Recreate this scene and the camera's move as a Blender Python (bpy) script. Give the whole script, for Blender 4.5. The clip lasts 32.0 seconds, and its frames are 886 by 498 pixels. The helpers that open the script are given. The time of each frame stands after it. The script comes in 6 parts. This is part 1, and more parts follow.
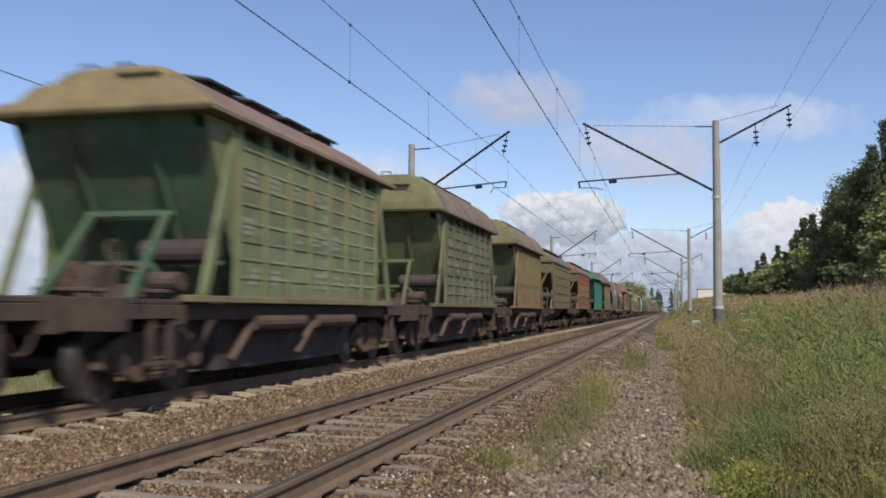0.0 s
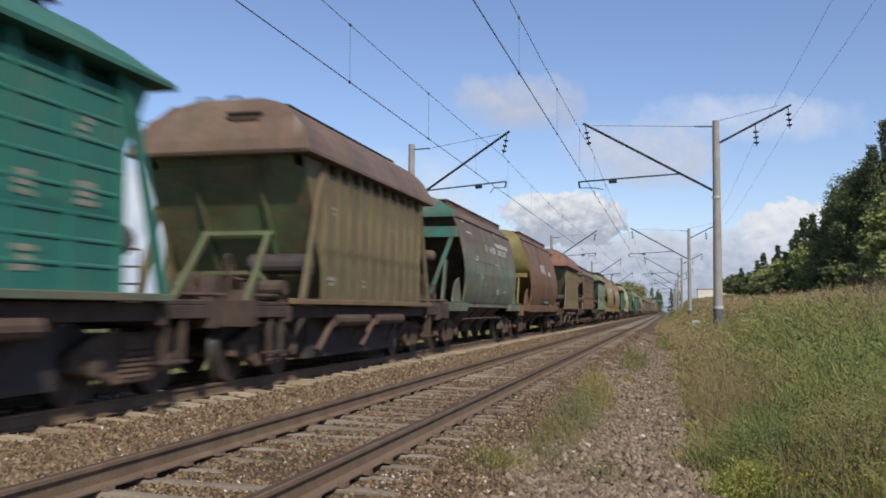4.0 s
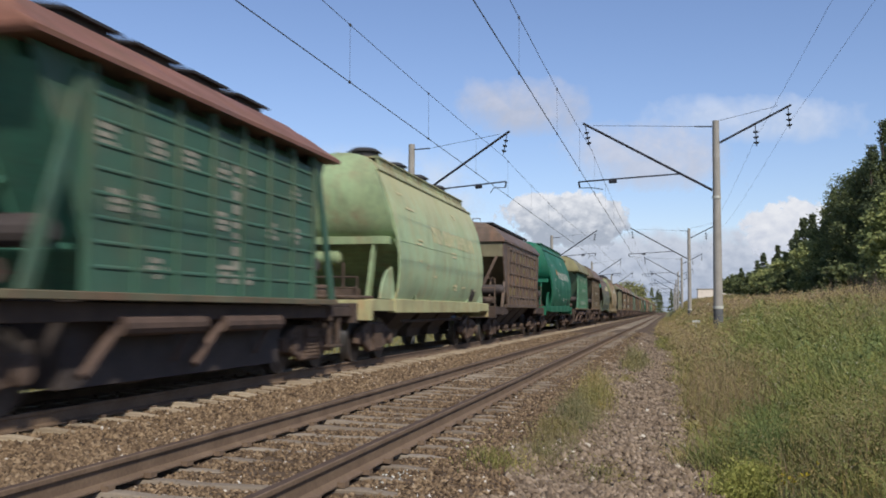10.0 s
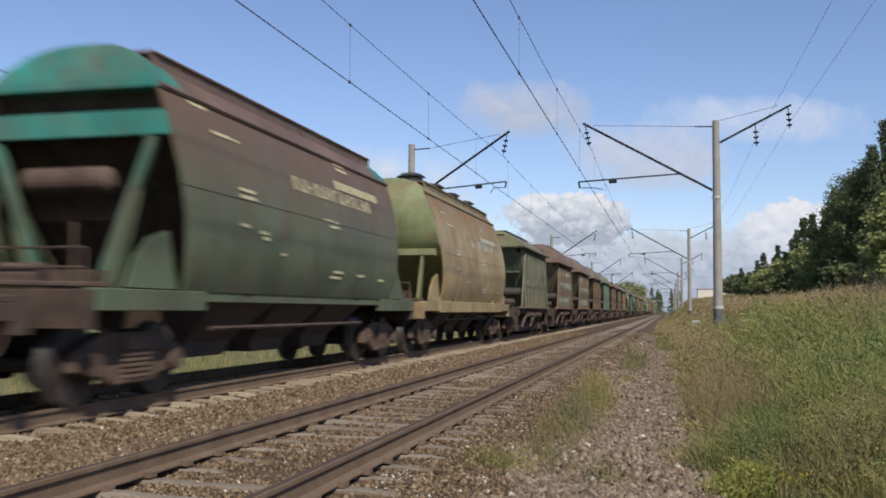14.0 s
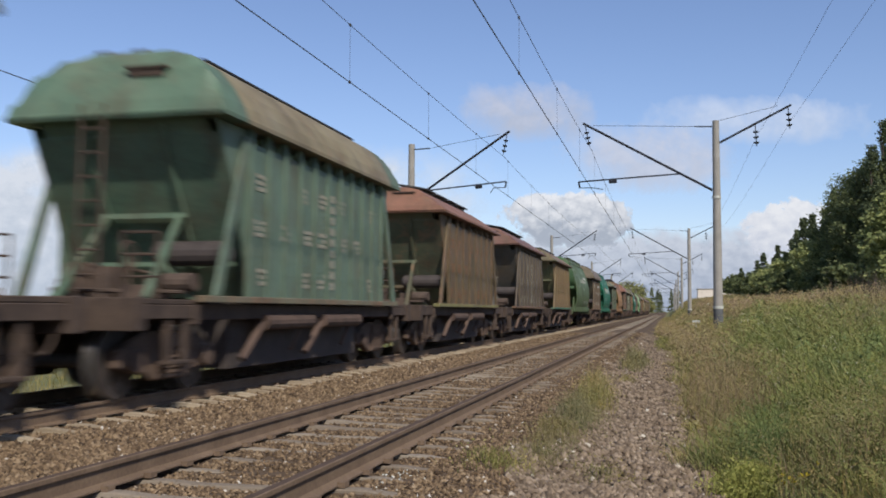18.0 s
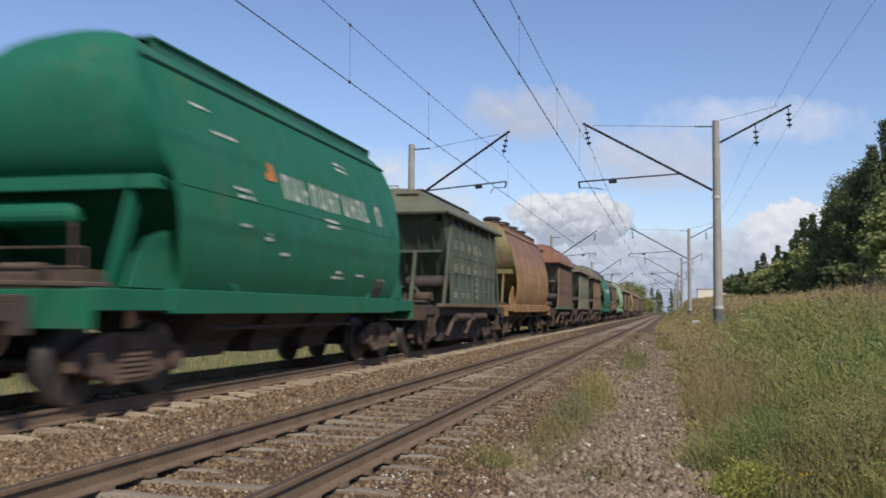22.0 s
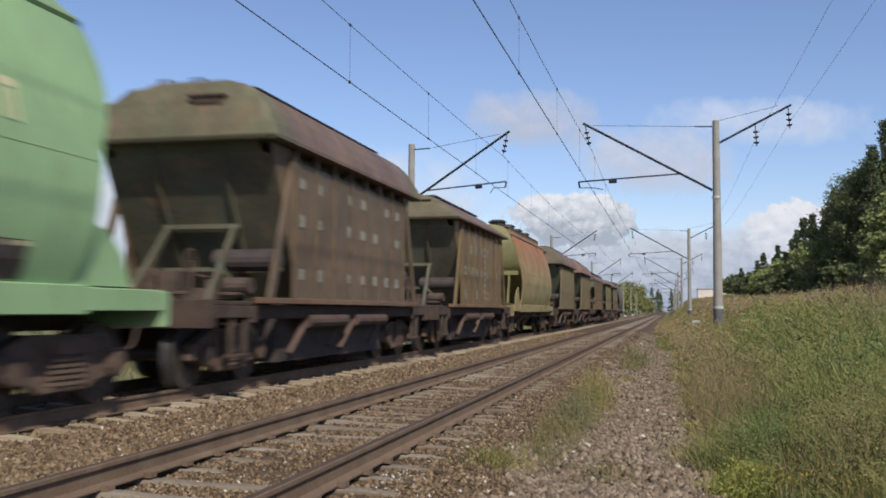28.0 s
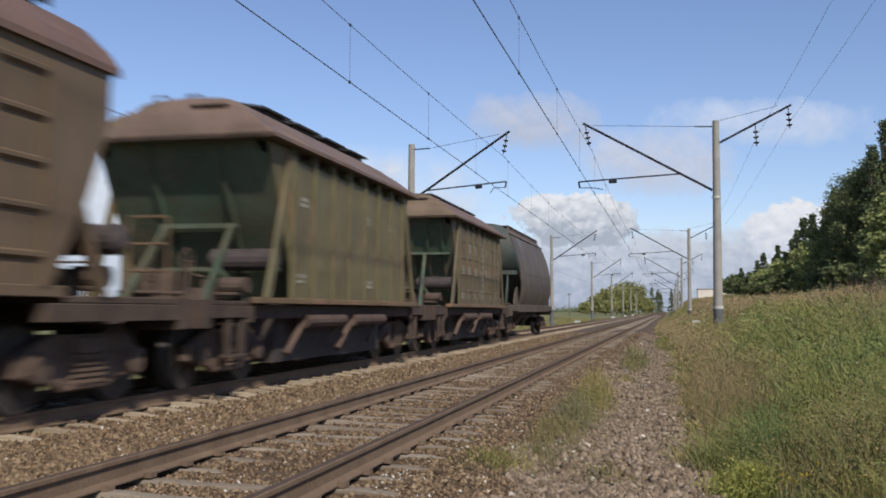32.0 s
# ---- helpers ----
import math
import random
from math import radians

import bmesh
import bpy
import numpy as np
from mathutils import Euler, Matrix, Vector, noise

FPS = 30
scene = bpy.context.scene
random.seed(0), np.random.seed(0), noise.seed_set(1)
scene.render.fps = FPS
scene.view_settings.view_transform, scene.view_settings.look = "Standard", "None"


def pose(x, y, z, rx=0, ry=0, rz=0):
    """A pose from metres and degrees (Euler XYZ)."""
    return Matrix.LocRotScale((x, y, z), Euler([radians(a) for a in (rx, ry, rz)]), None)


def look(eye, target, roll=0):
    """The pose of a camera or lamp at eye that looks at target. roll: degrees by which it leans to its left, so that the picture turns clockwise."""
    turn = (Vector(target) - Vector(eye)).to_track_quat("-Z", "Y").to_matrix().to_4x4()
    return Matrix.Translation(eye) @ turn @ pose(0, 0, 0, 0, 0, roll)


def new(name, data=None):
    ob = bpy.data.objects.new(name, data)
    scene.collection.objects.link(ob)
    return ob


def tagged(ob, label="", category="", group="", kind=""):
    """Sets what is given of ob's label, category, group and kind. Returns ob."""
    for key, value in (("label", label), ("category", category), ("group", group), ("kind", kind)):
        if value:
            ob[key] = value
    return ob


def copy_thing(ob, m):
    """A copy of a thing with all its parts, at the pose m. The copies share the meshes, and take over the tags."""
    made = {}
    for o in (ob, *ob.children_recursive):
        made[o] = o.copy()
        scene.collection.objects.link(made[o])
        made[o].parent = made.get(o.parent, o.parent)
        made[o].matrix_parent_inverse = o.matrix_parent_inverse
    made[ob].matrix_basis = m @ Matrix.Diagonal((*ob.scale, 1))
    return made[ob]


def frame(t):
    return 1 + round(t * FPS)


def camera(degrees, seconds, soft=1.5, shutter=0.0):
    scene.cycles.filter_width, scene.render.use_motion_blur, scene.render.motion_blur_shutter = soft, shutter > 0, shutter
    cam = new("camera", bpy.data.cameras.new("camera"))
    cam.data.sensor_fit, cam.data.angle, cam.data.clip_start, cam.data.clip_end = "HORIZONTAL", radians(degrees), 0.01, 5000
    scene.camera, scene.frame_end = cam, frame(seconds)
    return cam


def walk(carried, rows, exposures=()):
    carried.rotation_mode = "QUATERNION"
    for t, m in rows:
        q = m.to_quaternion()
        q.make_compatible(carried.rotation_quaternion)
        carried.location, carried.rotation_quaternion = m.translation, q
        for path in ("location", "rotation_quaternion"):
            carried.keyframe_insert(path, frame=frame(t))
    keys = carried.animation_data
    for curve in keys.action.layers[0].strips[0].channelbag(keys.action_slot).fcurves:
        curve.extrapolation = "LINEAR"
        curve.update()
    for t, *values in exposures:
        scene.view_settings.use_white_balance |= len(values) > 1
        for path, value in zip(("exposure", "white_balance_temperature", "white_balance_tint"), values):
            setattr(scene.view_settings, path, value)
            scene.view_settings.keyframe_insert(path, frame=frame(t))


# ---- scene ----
# One lens and a camera that stands still beside the line.
# x: across the line to the right, y: along the line, z: up from the rail heads; the near track lies on x = 0.
CAM = Vector((3.263, 0.0, 1.129))
YAW, PITCH, ROLL = 13.325, 3.679, 0.276
cam = camera(50.0, 32.0, soft=1.8, shutter=0.4)
LINE = Vector((-math.sin(radians(YAW)) * math.cos(radians(PITCH)), math.cos(radians(YAW)) * math.cos(radians(PITCH)), math.sin(radians(PITCH))))
STAND = look(CAM, CAM + LINE, ROLL)
walk(cam, [(0.0, STAND), (32.0, STAND)], [(0.0, 0.0), (10.1, 0.0), (10.5, -0.07), (11.0, -0.18), (11.5, -0.03), (11.9, 0.0), (32.0, 0.0)])

FAR = -4.306          # centre of the train's track

# ---- daylight ----
SUN_TO = Vector((0.42, -0.60, 0.68)).normalized()
world = bpy.data.worlds.new("daylight")
scene.world = world
world.use_nodes = True
wn = world.node_tree.nodes
sky = wn.new("ShaderNodeTexSky")
sky.sky_type = "NISHITA"
sky.sun_disc = False
sky.sun_elevation = math.asin(SUN_TO.z)
sky.sun_rotation = math.atan2(SUN_TO.x, SUN_TO.y)
sky.air_density, sky.dust_density, sky.ozone_density = 1.0, 0.4, 4.5
wn["Background"].inputs["Strength"].default_value = 0.13
tint = wn.new("ShaderNodeMix")
tint.data_type, tint.blend_type = "RGBA", "MULTIPLY"
tint.inputs[0].default_value, tint.inputs[7].default_value = 1.0, (1.09, 0.985, 1.03, 1)
world.node_tree.links.new(sky.outputs[0], tint.inputs[6])
world.node_tree.links.new(tint.outputs[2], wn["Background"].inputs["Color"])
sun = new("sun", bpy.data.lights.new("sun", "SUN"))
sun.data.energy, sun.data.angle, sun.data.color = 4.6, radians(1.0), (1.0, 0.93, 0.82)
sun.matrix_world = look(SUN_TO * 100, (0, 0, 0))


# ---- materials ----
class Nodes:
    """A small builder for one node material."""

    def __init__(self, name, rough=0.7, metal=0.0, spec=0.4):
        self.mat = bpy.data.materials.new(name)
        self.mat.use_nodes = True
        self.t = self.mat.node_tree
        self.bsdf = self.t.nodes["Principled BSDF"]
        self.bsdf.inputs["Roughness"].default_value = rough
        self.bsdf.inputs["Metallic"].default_value = metal
        self.bsdf.inputs["Specular IOR Level"].default_value = spec
        self.coord = self.t.nodes.new("ShaderNodeTexCoord")

    def link(self, a, b):
        self.t.links.new(a, b)

    def place(self, scale=(1, 1, 1), shift=(0, 0, 0), source="Object"):
        n = self.t.nodes.new("ShaderNodeMapping")
        n.inputs["Scale"].default_value = scale
        n.inputs["Location"].default_value = shift
        self.link(self.coord.outputs[source], n.inputs[0])
        return n.outputs[0]

    def noise(self, vec, scale, detail=4.0, rough=0.55):
        n = self.t.nodes.new("ShaderNodeTexNoise")
        n.inputs["Scale"].default_value, n.inputs["Detail"].default_value = scale, detail
        n.inputs["Roughness"].default_value = rough
        self.link(vec, n.inputs["Vector"])
        return n.outputs["Fac"]

    def cells(self, vec, scale, out="Color"):
        n = self.t.nodes.new("ShaderNodeTexVoronoi")
        n.inputs["Scale"].default_value = scale
        self.link(vec, n.inputs["Vector"])
        return n.outputs[out]

    def ramp(self, fac, stops):
        n = self.t.nodes.new("ShaderNodeValToRGB")
        el = n.color_ramp.elements
        while len(el) < len(stops):
            el.new(0.5)
        for e, (p, c) in zip(el, stops):
            e.position = p
            e.color = (c, c, c, 1) if isinstance(c, (int, float)) else (*c, 1)
        self.link(fac, n.inputs[0])
        return n.outputs[0]

    def mix(self, fac, a, b, kind="MIX"):
        n = self.t.nodes.new("ShaderNodeMix")
        n.data_type, n.blend_type = "RGBA", kind
        for value, slot in ((fac, n.inputs[0]), (a, n.inputs[6]), (b, n.inputs[7])):
            if isinstance(value, (int, float)):
                slot.default_value = value
            elif isinstance(value, tuple):
                slot.default_value = (*value, 1)
            else:
                self.link(value, slot)
        return n.outputs[2]

    def bump(self, height, strength=0.3, dist=0.01):
        n = self.t.nodes.new("ShaderNodeBump")
        n.inputs["Strength"].default_value, n.inputs["Distance"].default_value = strength, dist
        self.link(height, n.inputs["Height"])
        self.link(n.outputs[0], self.bsdf.inputs["Normal"])

    def done(self, colour):
        if isinstance(colour, tuple):
            self.bsdf.inputs["Base Color"].default_value = (*colour, 1)
        else:
            self.link(colour, self.bsdf.inputs["Base Color"])
        return self.mat

    def island(self):
        return self.t.nodes.new("ShaderNodeNewGeometry").outputs["Random Per Island"]

    def chance(self):
        return self.t.nodes.new("ShaderNodeObjectInfo").outputs["Random"]


PAINTS = {}


def paint(base, rust=0.35, dust=0.35, dust_col=(0.168, 0.126, 0.080), rust_col=(0.145, 0.078, 0.046), seed=0, top=None):
    """Weathered wagon paint: streaks of rust that run down, patches of dust, fine grain."""
    key = (base, rust, dust, dust_col, rust_col, seed, top)
    if key in PAINTS:
        return PAINTS[key]
    n = Nodes("weathered_paint", 0.62, 0.0, 0.35)
    off = (seed * 3.7, seed * 5.3, seed * 1.9)
    plain = n.place((1, 1, 1), off)
    down = n.place((1.0, 2.2, 0.28), off)
    blot = n.noise(plain, 0.9, 6, 0.62)
    streak = n.noise(down, 2.6, 5, 0.6)
    grain = n.noise(plain, 26, 3, 0.6)
    c = n.mix(n.ramp(grain, [(0.3, 0.0), (0.75, 0.45)]), base, tuple(0.72 * v for v in base))
    c = n.mix(n.ramp(blot, [(0.62 - 0.4 * dust, 0.0), (0.86 - 0.3 * dust, min(1.0, 0.35 + dust))]), c, dust_col)
    c = n.mix(n.ramp(streak, [(0.66 - 0.32 * rust, 0.0), (0.84 - 0.25 * rust, min(1.0, 0.4 + rust))]), c, rust_col)
    wide = n.noise(n.place((0.6, 1.1, 0.16), (off[2], off[0], off[1])), 1.1, 6, 0.65)
    c = n.mix(n.ramp(wide, [(0.54 - 0.2 * rust, 0.0), (0.74 - 0.2 * rust, min(0.9, 1.1 * rust))]), c, tuple(1.25 * v for v in rust_col))
    pale = n.noise(n.place((1.0, 3.0, 0.35), (off[1], off[2], off[0])), 1.7, 5, 0.6)
    c = n.mix(n.ramp(pale, [(0.55, 0.0), (0.8, 0.30)]), c, tuple(0.5 * (v + 0.22) for v in base))
    runs = n.noise(n.place((1.0, 5.0, 0.22), (off[2], off[1], off[0])), 5.5, 5, 0.65)
    c = n.mix(n.ramp(runs, [(0.42, 0.0), (0.66, 0.45)]), c, tuple(0.45 * v + 0.012 for v in base))
    # sheets that faded or were patched at different times, and grime that has settled in broad soft blots
    fade = n.noise(n.place((0.5, 0.55, 0.8), (off[1], off[0], off[2])), 1.3, 3, 0.5)
    c = n.mix(n.ramp(fade, [(0.40, 0.0), (0.62, min(0.55, 1.6 * dust))]), c, tuple(1.35 * v + 0.012 for v in base))
    grime = n.noise(n.place((0.9, 0.8, 0.5), (off[0], off[2], off[1])), 2.2, 7, 0.68)
    c = n.mix(n.ramp(grime, [(0.50 - 0.12 * dust, 0.0), (0.68, min(0.62, max(0.0, 2.2 * dust - 0.15)))]), c, tuple(0.5 * v for v in dust_col))
    if rust > 0.25:
        ochre = n.noise(n.place((0.8, 1.9, 0.28), (off[1], off[1], off[0])), 3.1, 6, 0.66)
        c = n.mix(n.ramp(ochre, [(0.56 - 0.1 * rust, 0.0), (0.66, min(0.8, 1.2 * rust))]), c, tuple(1.7 * v for v in rust_col))
    if top:
        sep = n.t.nodes.new("ShaderNodeSeparateXYZ")
        n.link(n.coord.outputs["Object"], sep.inputs[0])
        ragged = n.t.nodes.new("ShaderNodeMath")
        ragged.operation = "MULTIPLY_ADD"
        n.link(streak, ragged.inputs[0])
        ragged.inputs[1].default_value = 3.0
        n.link(sep.outputs[2], ragged.inputs[2])
        level = n.t.nodes.new("ShaderNodeMapRange")
        level.inputs["From Min"].default_value, level.inputs["From Max"].default_value = top[1] + 1.5, top[2] + 1.5
        n.link(ragged.outputs[0], level.inputs["Value"])
        c = n.mix(level.outputs[0], c, top[0])
    speck = n.noise(plain, 7.0, 6, 0.7)
    c = n.mix(n.ramp(speck, [(0.66, 0.0), (0.72, 0.7 * rust + 0.1)]), c, tuple(0.6 * v for v in rust_col))
    n.link(n.ramp(blot, [(0.3, 0.45), (0.7, 0.78)]), n.bsdf.inputs["Roughness"])
    n.bump(speck, 0.12, 0.01)
    PAINTS[key] = n.done(c)
    return PAINTS[key]


def grainy(name, stops, scale=8.0, rough=0.8, bump=0.3, fine=40.0, metal=0.0, dist=0.01):
    n = Nodes(name, rough, metal, 0.3)
    v = n.place()
    a, b = n.noise(v, scale, 6, 0.6), n.noise(v, fine, 3, 0.6)
    c = n.ramp(a, stops)
    c = n.mix(n.ramp(b, [(0.35, 0.0), (0.7, 0.4)]), c, tuple(0.45 * x for x in stops[0][1]))
    n.bump(b, bump, dist)
    return n.done(c)


def by_island(name, stops, rough=0.8, source="island", fine=60.0):
    n = Nodes(name, rough, 0.0, 0.25)
    f = n.island() if source == "island" else n.chance()
    c = n.ramp(f, stops)
    g = n.noise(n.place(), fine, 3)
    c = n.mix(n.ramp(g, [(0.35, 0.0), (0.75, 0.35)]), c, tuple(0.5 * x for x in stops[0][1]))
    return n.done(c)


UNDER = grainy("grimy_underframe", [(0.3, (0.045, 0.032, 0.026)), (0.7, (0.102, 0.071, 0.053))], 3.0, 0.85)
BOGIE = grainy("rusty_bogie_steel", [(0.3, (0.066, 0.045, 0.034)), (0.7, (0.155, 0.106, 0.079))], 4.0, 0.8)
WHEEL = grainy("wheel_steel", [(0.3, (0.05, 0.042, 0.038)), (0.7, (0.12, 0.10, 0.09))], 6.0, 0.5, metal=0.4)
TREAD = grainy("bright_worn_steel", [(0.3, (0.30, 0.29, 0.28)), (0.7, (0.48, 0.46, 0.44))], 6.0, 0.3, metal=0.9)
RAIL = grainy("rusty_rail", [(0.3, (0.130, 0.088, 0.058)), (0.7, (0.205, 0.144, 0.097))], 2.5, 0.75)
RAILTOP = grainy("rail_head", [(0.3, (0.075, 0.054, 0.044)), (0.7, (0.118, 0.086, 0.070))], 2.0, 0.85)
RAILTOP.node_tree.nodes["Principled BSDF"].inputs["Specular IOR Level"].default_value = 0.06
CONCRETE = grainy("mast_concrete", [(0.3, (0.24, 0.225, 0.20)), (0.7, (0.34, 0.32, 0.285))], 1.5, 0.9)
MASTBASE = grainy("tarred_concrete", [(0.3, (0.10, 0.105, 0.11)), (0.7, (0.155, 0.16, 0.165))], 1.5, 0.9)
SLEEPER = by_island("sleeper_concrete", [(0.0, (0.25, 0.20, 0.14)), (0.5, (0.31, 0.25, 0.18)), (1.0, (0.37, 0.31, 0.225))], 0.9, "object", 30)
IRON = grainy("dark_iron", [(0.3, (0.012, 0.013, 0.018)), (0.7, (0.03, 0.032, 0.04))], 5.0, 0.6, metal=0.3)
WIRE = grainy("copper_wire", [(0.3, (0.06, 0.062, 0.07)), (0.7, (0.11, 0.11, 0.115))], 5.0, 0.6, metal=0.4)
GLASSY = grainy("brown_insulator", [(0.3, (0.02, 0.02, 0.022)), (0.7, (0.05, 0.05, 0.055))], 5.0, 0.3)
HOOD = grainy("dusty_hood_steel", [(0.3, (0.066, 0.044, 0.035)), (0.7, (0.140, 0.094, 0.073))], 3.0, 0.9)
OCHRE = grainy("faded_orange_paint", [(0.3, (0.17, 0.085, 0.038)), (0.7, (0.27, 0.14, 0.062))], 9.0, 0.7)
# dark tank paint; on the hopper bottoms it also carries the sill's shade
TANK = grainy("dark_tank_and_shade_paint", [(0.3, (0.045, 0.037, 0.035)), (0.7, (0.088, 0.071, 0.064))], 3.0, 0.7)
GEAR = grainy("oily_rusty_gear", [(0.3, (0.058, 0.042, 0.034)), (0.7, (0.125, 0.088, 0.068))], 5.0, 0.85)
OLDSLEEPER = by_island("old_sleeper_concrete", [(0.0, (0.16, 0.128, 0.097)), (0.5, (0.205, 0.168, 0.128)), (1.0, (0.27, 0.23, 0.18))], 0.9, "object", 30)
MARK = grainy("worn_white_stencil", [(0.3, (0.20, 0.19, 0.15)), (0.7, (0.36, 0.34, 0.27))], 9.0, 0.7)
WHITE = grainy("faded_white_paint", [(0.3, (0.36, 0.37, 0.33)), (0.7, (0.58, 0.58, 0.52))], 9.0, 0.7)
YELLOWED = grainy("faded_yellow_paint", [(0.3, (0.185, 0.115, 0.045)), (0.7, (0.33, 0.222, 0.08))], 9.0, 0.7)
FADEDYELLOW = grainy("pale_yellow_letters", [(0.3, (0.50, 0.46, 0.27)), (0.7, (0.62, 0.56, 0.35))], 9.0, 0.7)
DIMYELLOW = grainy("dim_yellow_paint", [(0.3, (0.165, 0.130, 0.058)), (0.7, (0.235, 0.185, 0.085))], 9.0, 0.7)
GREENPATCH = grainy("fresh_green_patch", [(0.3, (0.075, 0.145, 0.09)), (0.7, (0.125, 0.21, 0.13))], 9.0, 0.7)
BLACKED = grainy("dark_hatch_steel", [(0.3, (0.020, 0.020, 0.022)), (0.7, (0.05, 0.048, 0.046))], 4.0, 0.7)
GREENBAND = grainy("dark_green_band", [(0.3, (0.012, 0.075, 0.05)), (0.7, (0.03, 0.11, 0.075))], 5.0, 0.7)
ORANGE = grainy("orange_mark", [(0.3, (0.45, 0.14, 0.04)), (0.7, (0.6, 0.22, 0.06))], 9.0, 0.7)


# ---- mesh building ----
def box(bm, x0, x1, y0, y1, z0, z1):
    v = [bm.verts.new((x, y, z)) for z in (z0, z1) for y in (y0, y1) for x in (x0, x1)]
    for f in ((0, 2, 3, 1), (4, 5, 7, 6), (0, 1, 5, 4), (2, 6, 7, 3), (0, 4, 6, 2), (1, 3, 7, 5)):
        bm.faces.new([v[i] for i in f])


def prism(bm, poly, axis, lo, hi):
    """A polygon (two coordinates a corner, in the order of the other axes) pulled along one axis."""
    def at(a, b, c):
        return {"x": (c, a, b), "y": (a, c, b), "z": (a, b, c)}[axis]
    p = [bm.verts.new(at(a, b, lo)) for a, b in poly]
    q = [bm.verts.new(at(a, b, hi)) for a, b in poly]
    bm.faces.new(p)
    bm.faces.new(q[::-1])
    k = len(poly)
    for i in range(k):
        bm.faces.new((p[i], q[i], q[(i + 1) % k], p[(i + 1) % k]))


def frame_of(p, q):
    d = (Vector(q) - Vector(p)).normalized()
    side = d.cross(Vector((1, 0, 0)) if abs(d.x) < 0.9 else Vector((0, 0, 1))).normalized()
    return d, side, d.cross(side)


def rod(bm, p, q, r, seg=8, r2=None):
    """A round (or square, seg=4) bar from p to q."""
    d, a, b = frame_of(p, q)
    rings = []
    for c, rr in ((Vector(p), r), (Vector(q), r if r2 is None else r2)):
        rings.append([bm.verts.new(c + (a * math.cos(t) + b * math.sin(t)) * rr)
                      for t in (2 * math.pi * (i + 0.5) / seg for i in range(seg))])
    bm.faces.new(rings[0][::-1])
    bm.faces.new(rings[1])
    for i in range(seg):
        bm.faces.new((rings[0][i], rings[0][(i + 1) % seg], rings[1][(i + 1) % seg], rings[1][i]))


def loft(bm, rings, caps=True, closed=True):
    vs = [[bm.verts.new(p) for p in ring] for ring in rings]
    k = len(vs[0])
    for a, b in zip(vs, vs[1:]):
        for i in range(k if closed else k - 1):
            bm.faces.new((a[i], a[(i + 1) % k], b[(i + 1) % k], b[i]))
    if caps:
        bm.faces.new(vs[0][::-1])
        bm.faces.new(vs[-1])


def mesh_of(name, bm, material, bevel=0.0, smooth=False):
    bmesh.ops.recalc_face_normals(bm, faces=bm.faces)
    if bevel:
        bmesh.ops.bevel(bm, geom=list(bm.edges), offset=bevel, segments=1, affect="EDGES", clamp_overlap=True)
    me = bpy.data.meshes.new(name)
    bm.to_mesh(me)
    bm.free()
    for m in (material if isinstance(material, (list, tuple)) else [material]):
        me.materials.append(m)
    if smooth:
        for f in me.polygons:
            f.use_smooth = True
        me.set_sharp_from_angle(angle=radians(35))
    return me


def part(name, bm, material, parent, label="", bevel=0.0, smooth=False):
    """One mesh under a thing or a part; bm may be a bmesh or a mesh to share."""
    me = bm if isinstance(bm, bpy.types.Mesh) else mesh_of(name, bm, material, bevel, smooth)
    ob = new(name, me)
    ob.parent = parent
    if label:
        ob["label"] = label
    return ob


def made(fill):
    bm = bmesh.new()
    fill(bm)
    return bm


def sheet(name, verts, faces, material, smooth=False):
    """A mesh object from arrays of corners and faces (all of one size)."""
    verts, faces = np.asarray(verts, np.float32), np.asarray(faces, np.int32)
    me = bpy.data.meshes.new(name)
    k = faces.shape[1]
    me.vertices.add(len(verts))
    me.vertices.foreach_set("co", verts.ravel())
    me.loops.add(faces.size)
    me.loops.foreach_set("vertex_index", faces.ravel())
    me.polygons.add(len(faces))
    me.polygons.foreach_set("loop_start", np.arange(0, faces.size, k, dtype=np.int32))
    me.polygons.foreach_set("loop_total", np.full(len(faces), k, np.int32))
    if smooth:
        me.polygons.foreach_set("use_smooth", np.ones(len(faces), bool))
    me.update(calc_edges=True)
    me.validate()
    me.materials.append(material)
    return new(name, me)


# ---- ground, ballast and tracks ----
def wave(x, y, s, seed):
    """Smooth uneven values between -1 and 1."""
    r = np.random.default_rng(seed)
    out = 0
    for k in range(5):
        a, ph = r.uniform(0, 6.28), r.uniform(0, 6.28)
        f = (1 + 0.7 * k) / s
        out = out + np.sin(f * (x * np.cos(a) + y * np.sin(a)) + ph) / (1 + 0.6 * k)
    return out / 2.4


def step(a, b, v):
    t = np.clip((v - a) / (b - a), 0, 1)
    return t * t * (3 - 2 * t)


def ground_z(x, y):
    """Height of the earth: the cess and the bank on the right, flat fields on the left."""
    x, y = np.asarray(x, float), np.asarray(y, float)
    cut = step(55, 160, y)
    xs = x + 0.6 * cut * step(2.5, 5.0, x)
    bank = 0.68 * step(3.6, 5.6, xs) + 1.22 * step(5.1, 7.4, xs) * (1 - 0.26 * step(24, 15, y)) + 0.42 * step(7, 14, xs)
    bank = bank * (1 + 0.76 * cut - 1.2 * step(300, 600, y)) * (1 + 0.05 * wave(x, y, 4, 3))
    left = -0.15 * step(-7.0, -8.5, x) + 0.35 * step(-10, -30, x) + 0.3 * step(-30, -80, x)
    far = -0.15 * step(200, 600, y)
    return -0.55 + bank + left + far + 0.04 * wave(x, y, 1.6, 5) + 0.11 * wave(x, y, 0.9, 6) * step(4.0, 5.2, x) * step(60, 14, x)


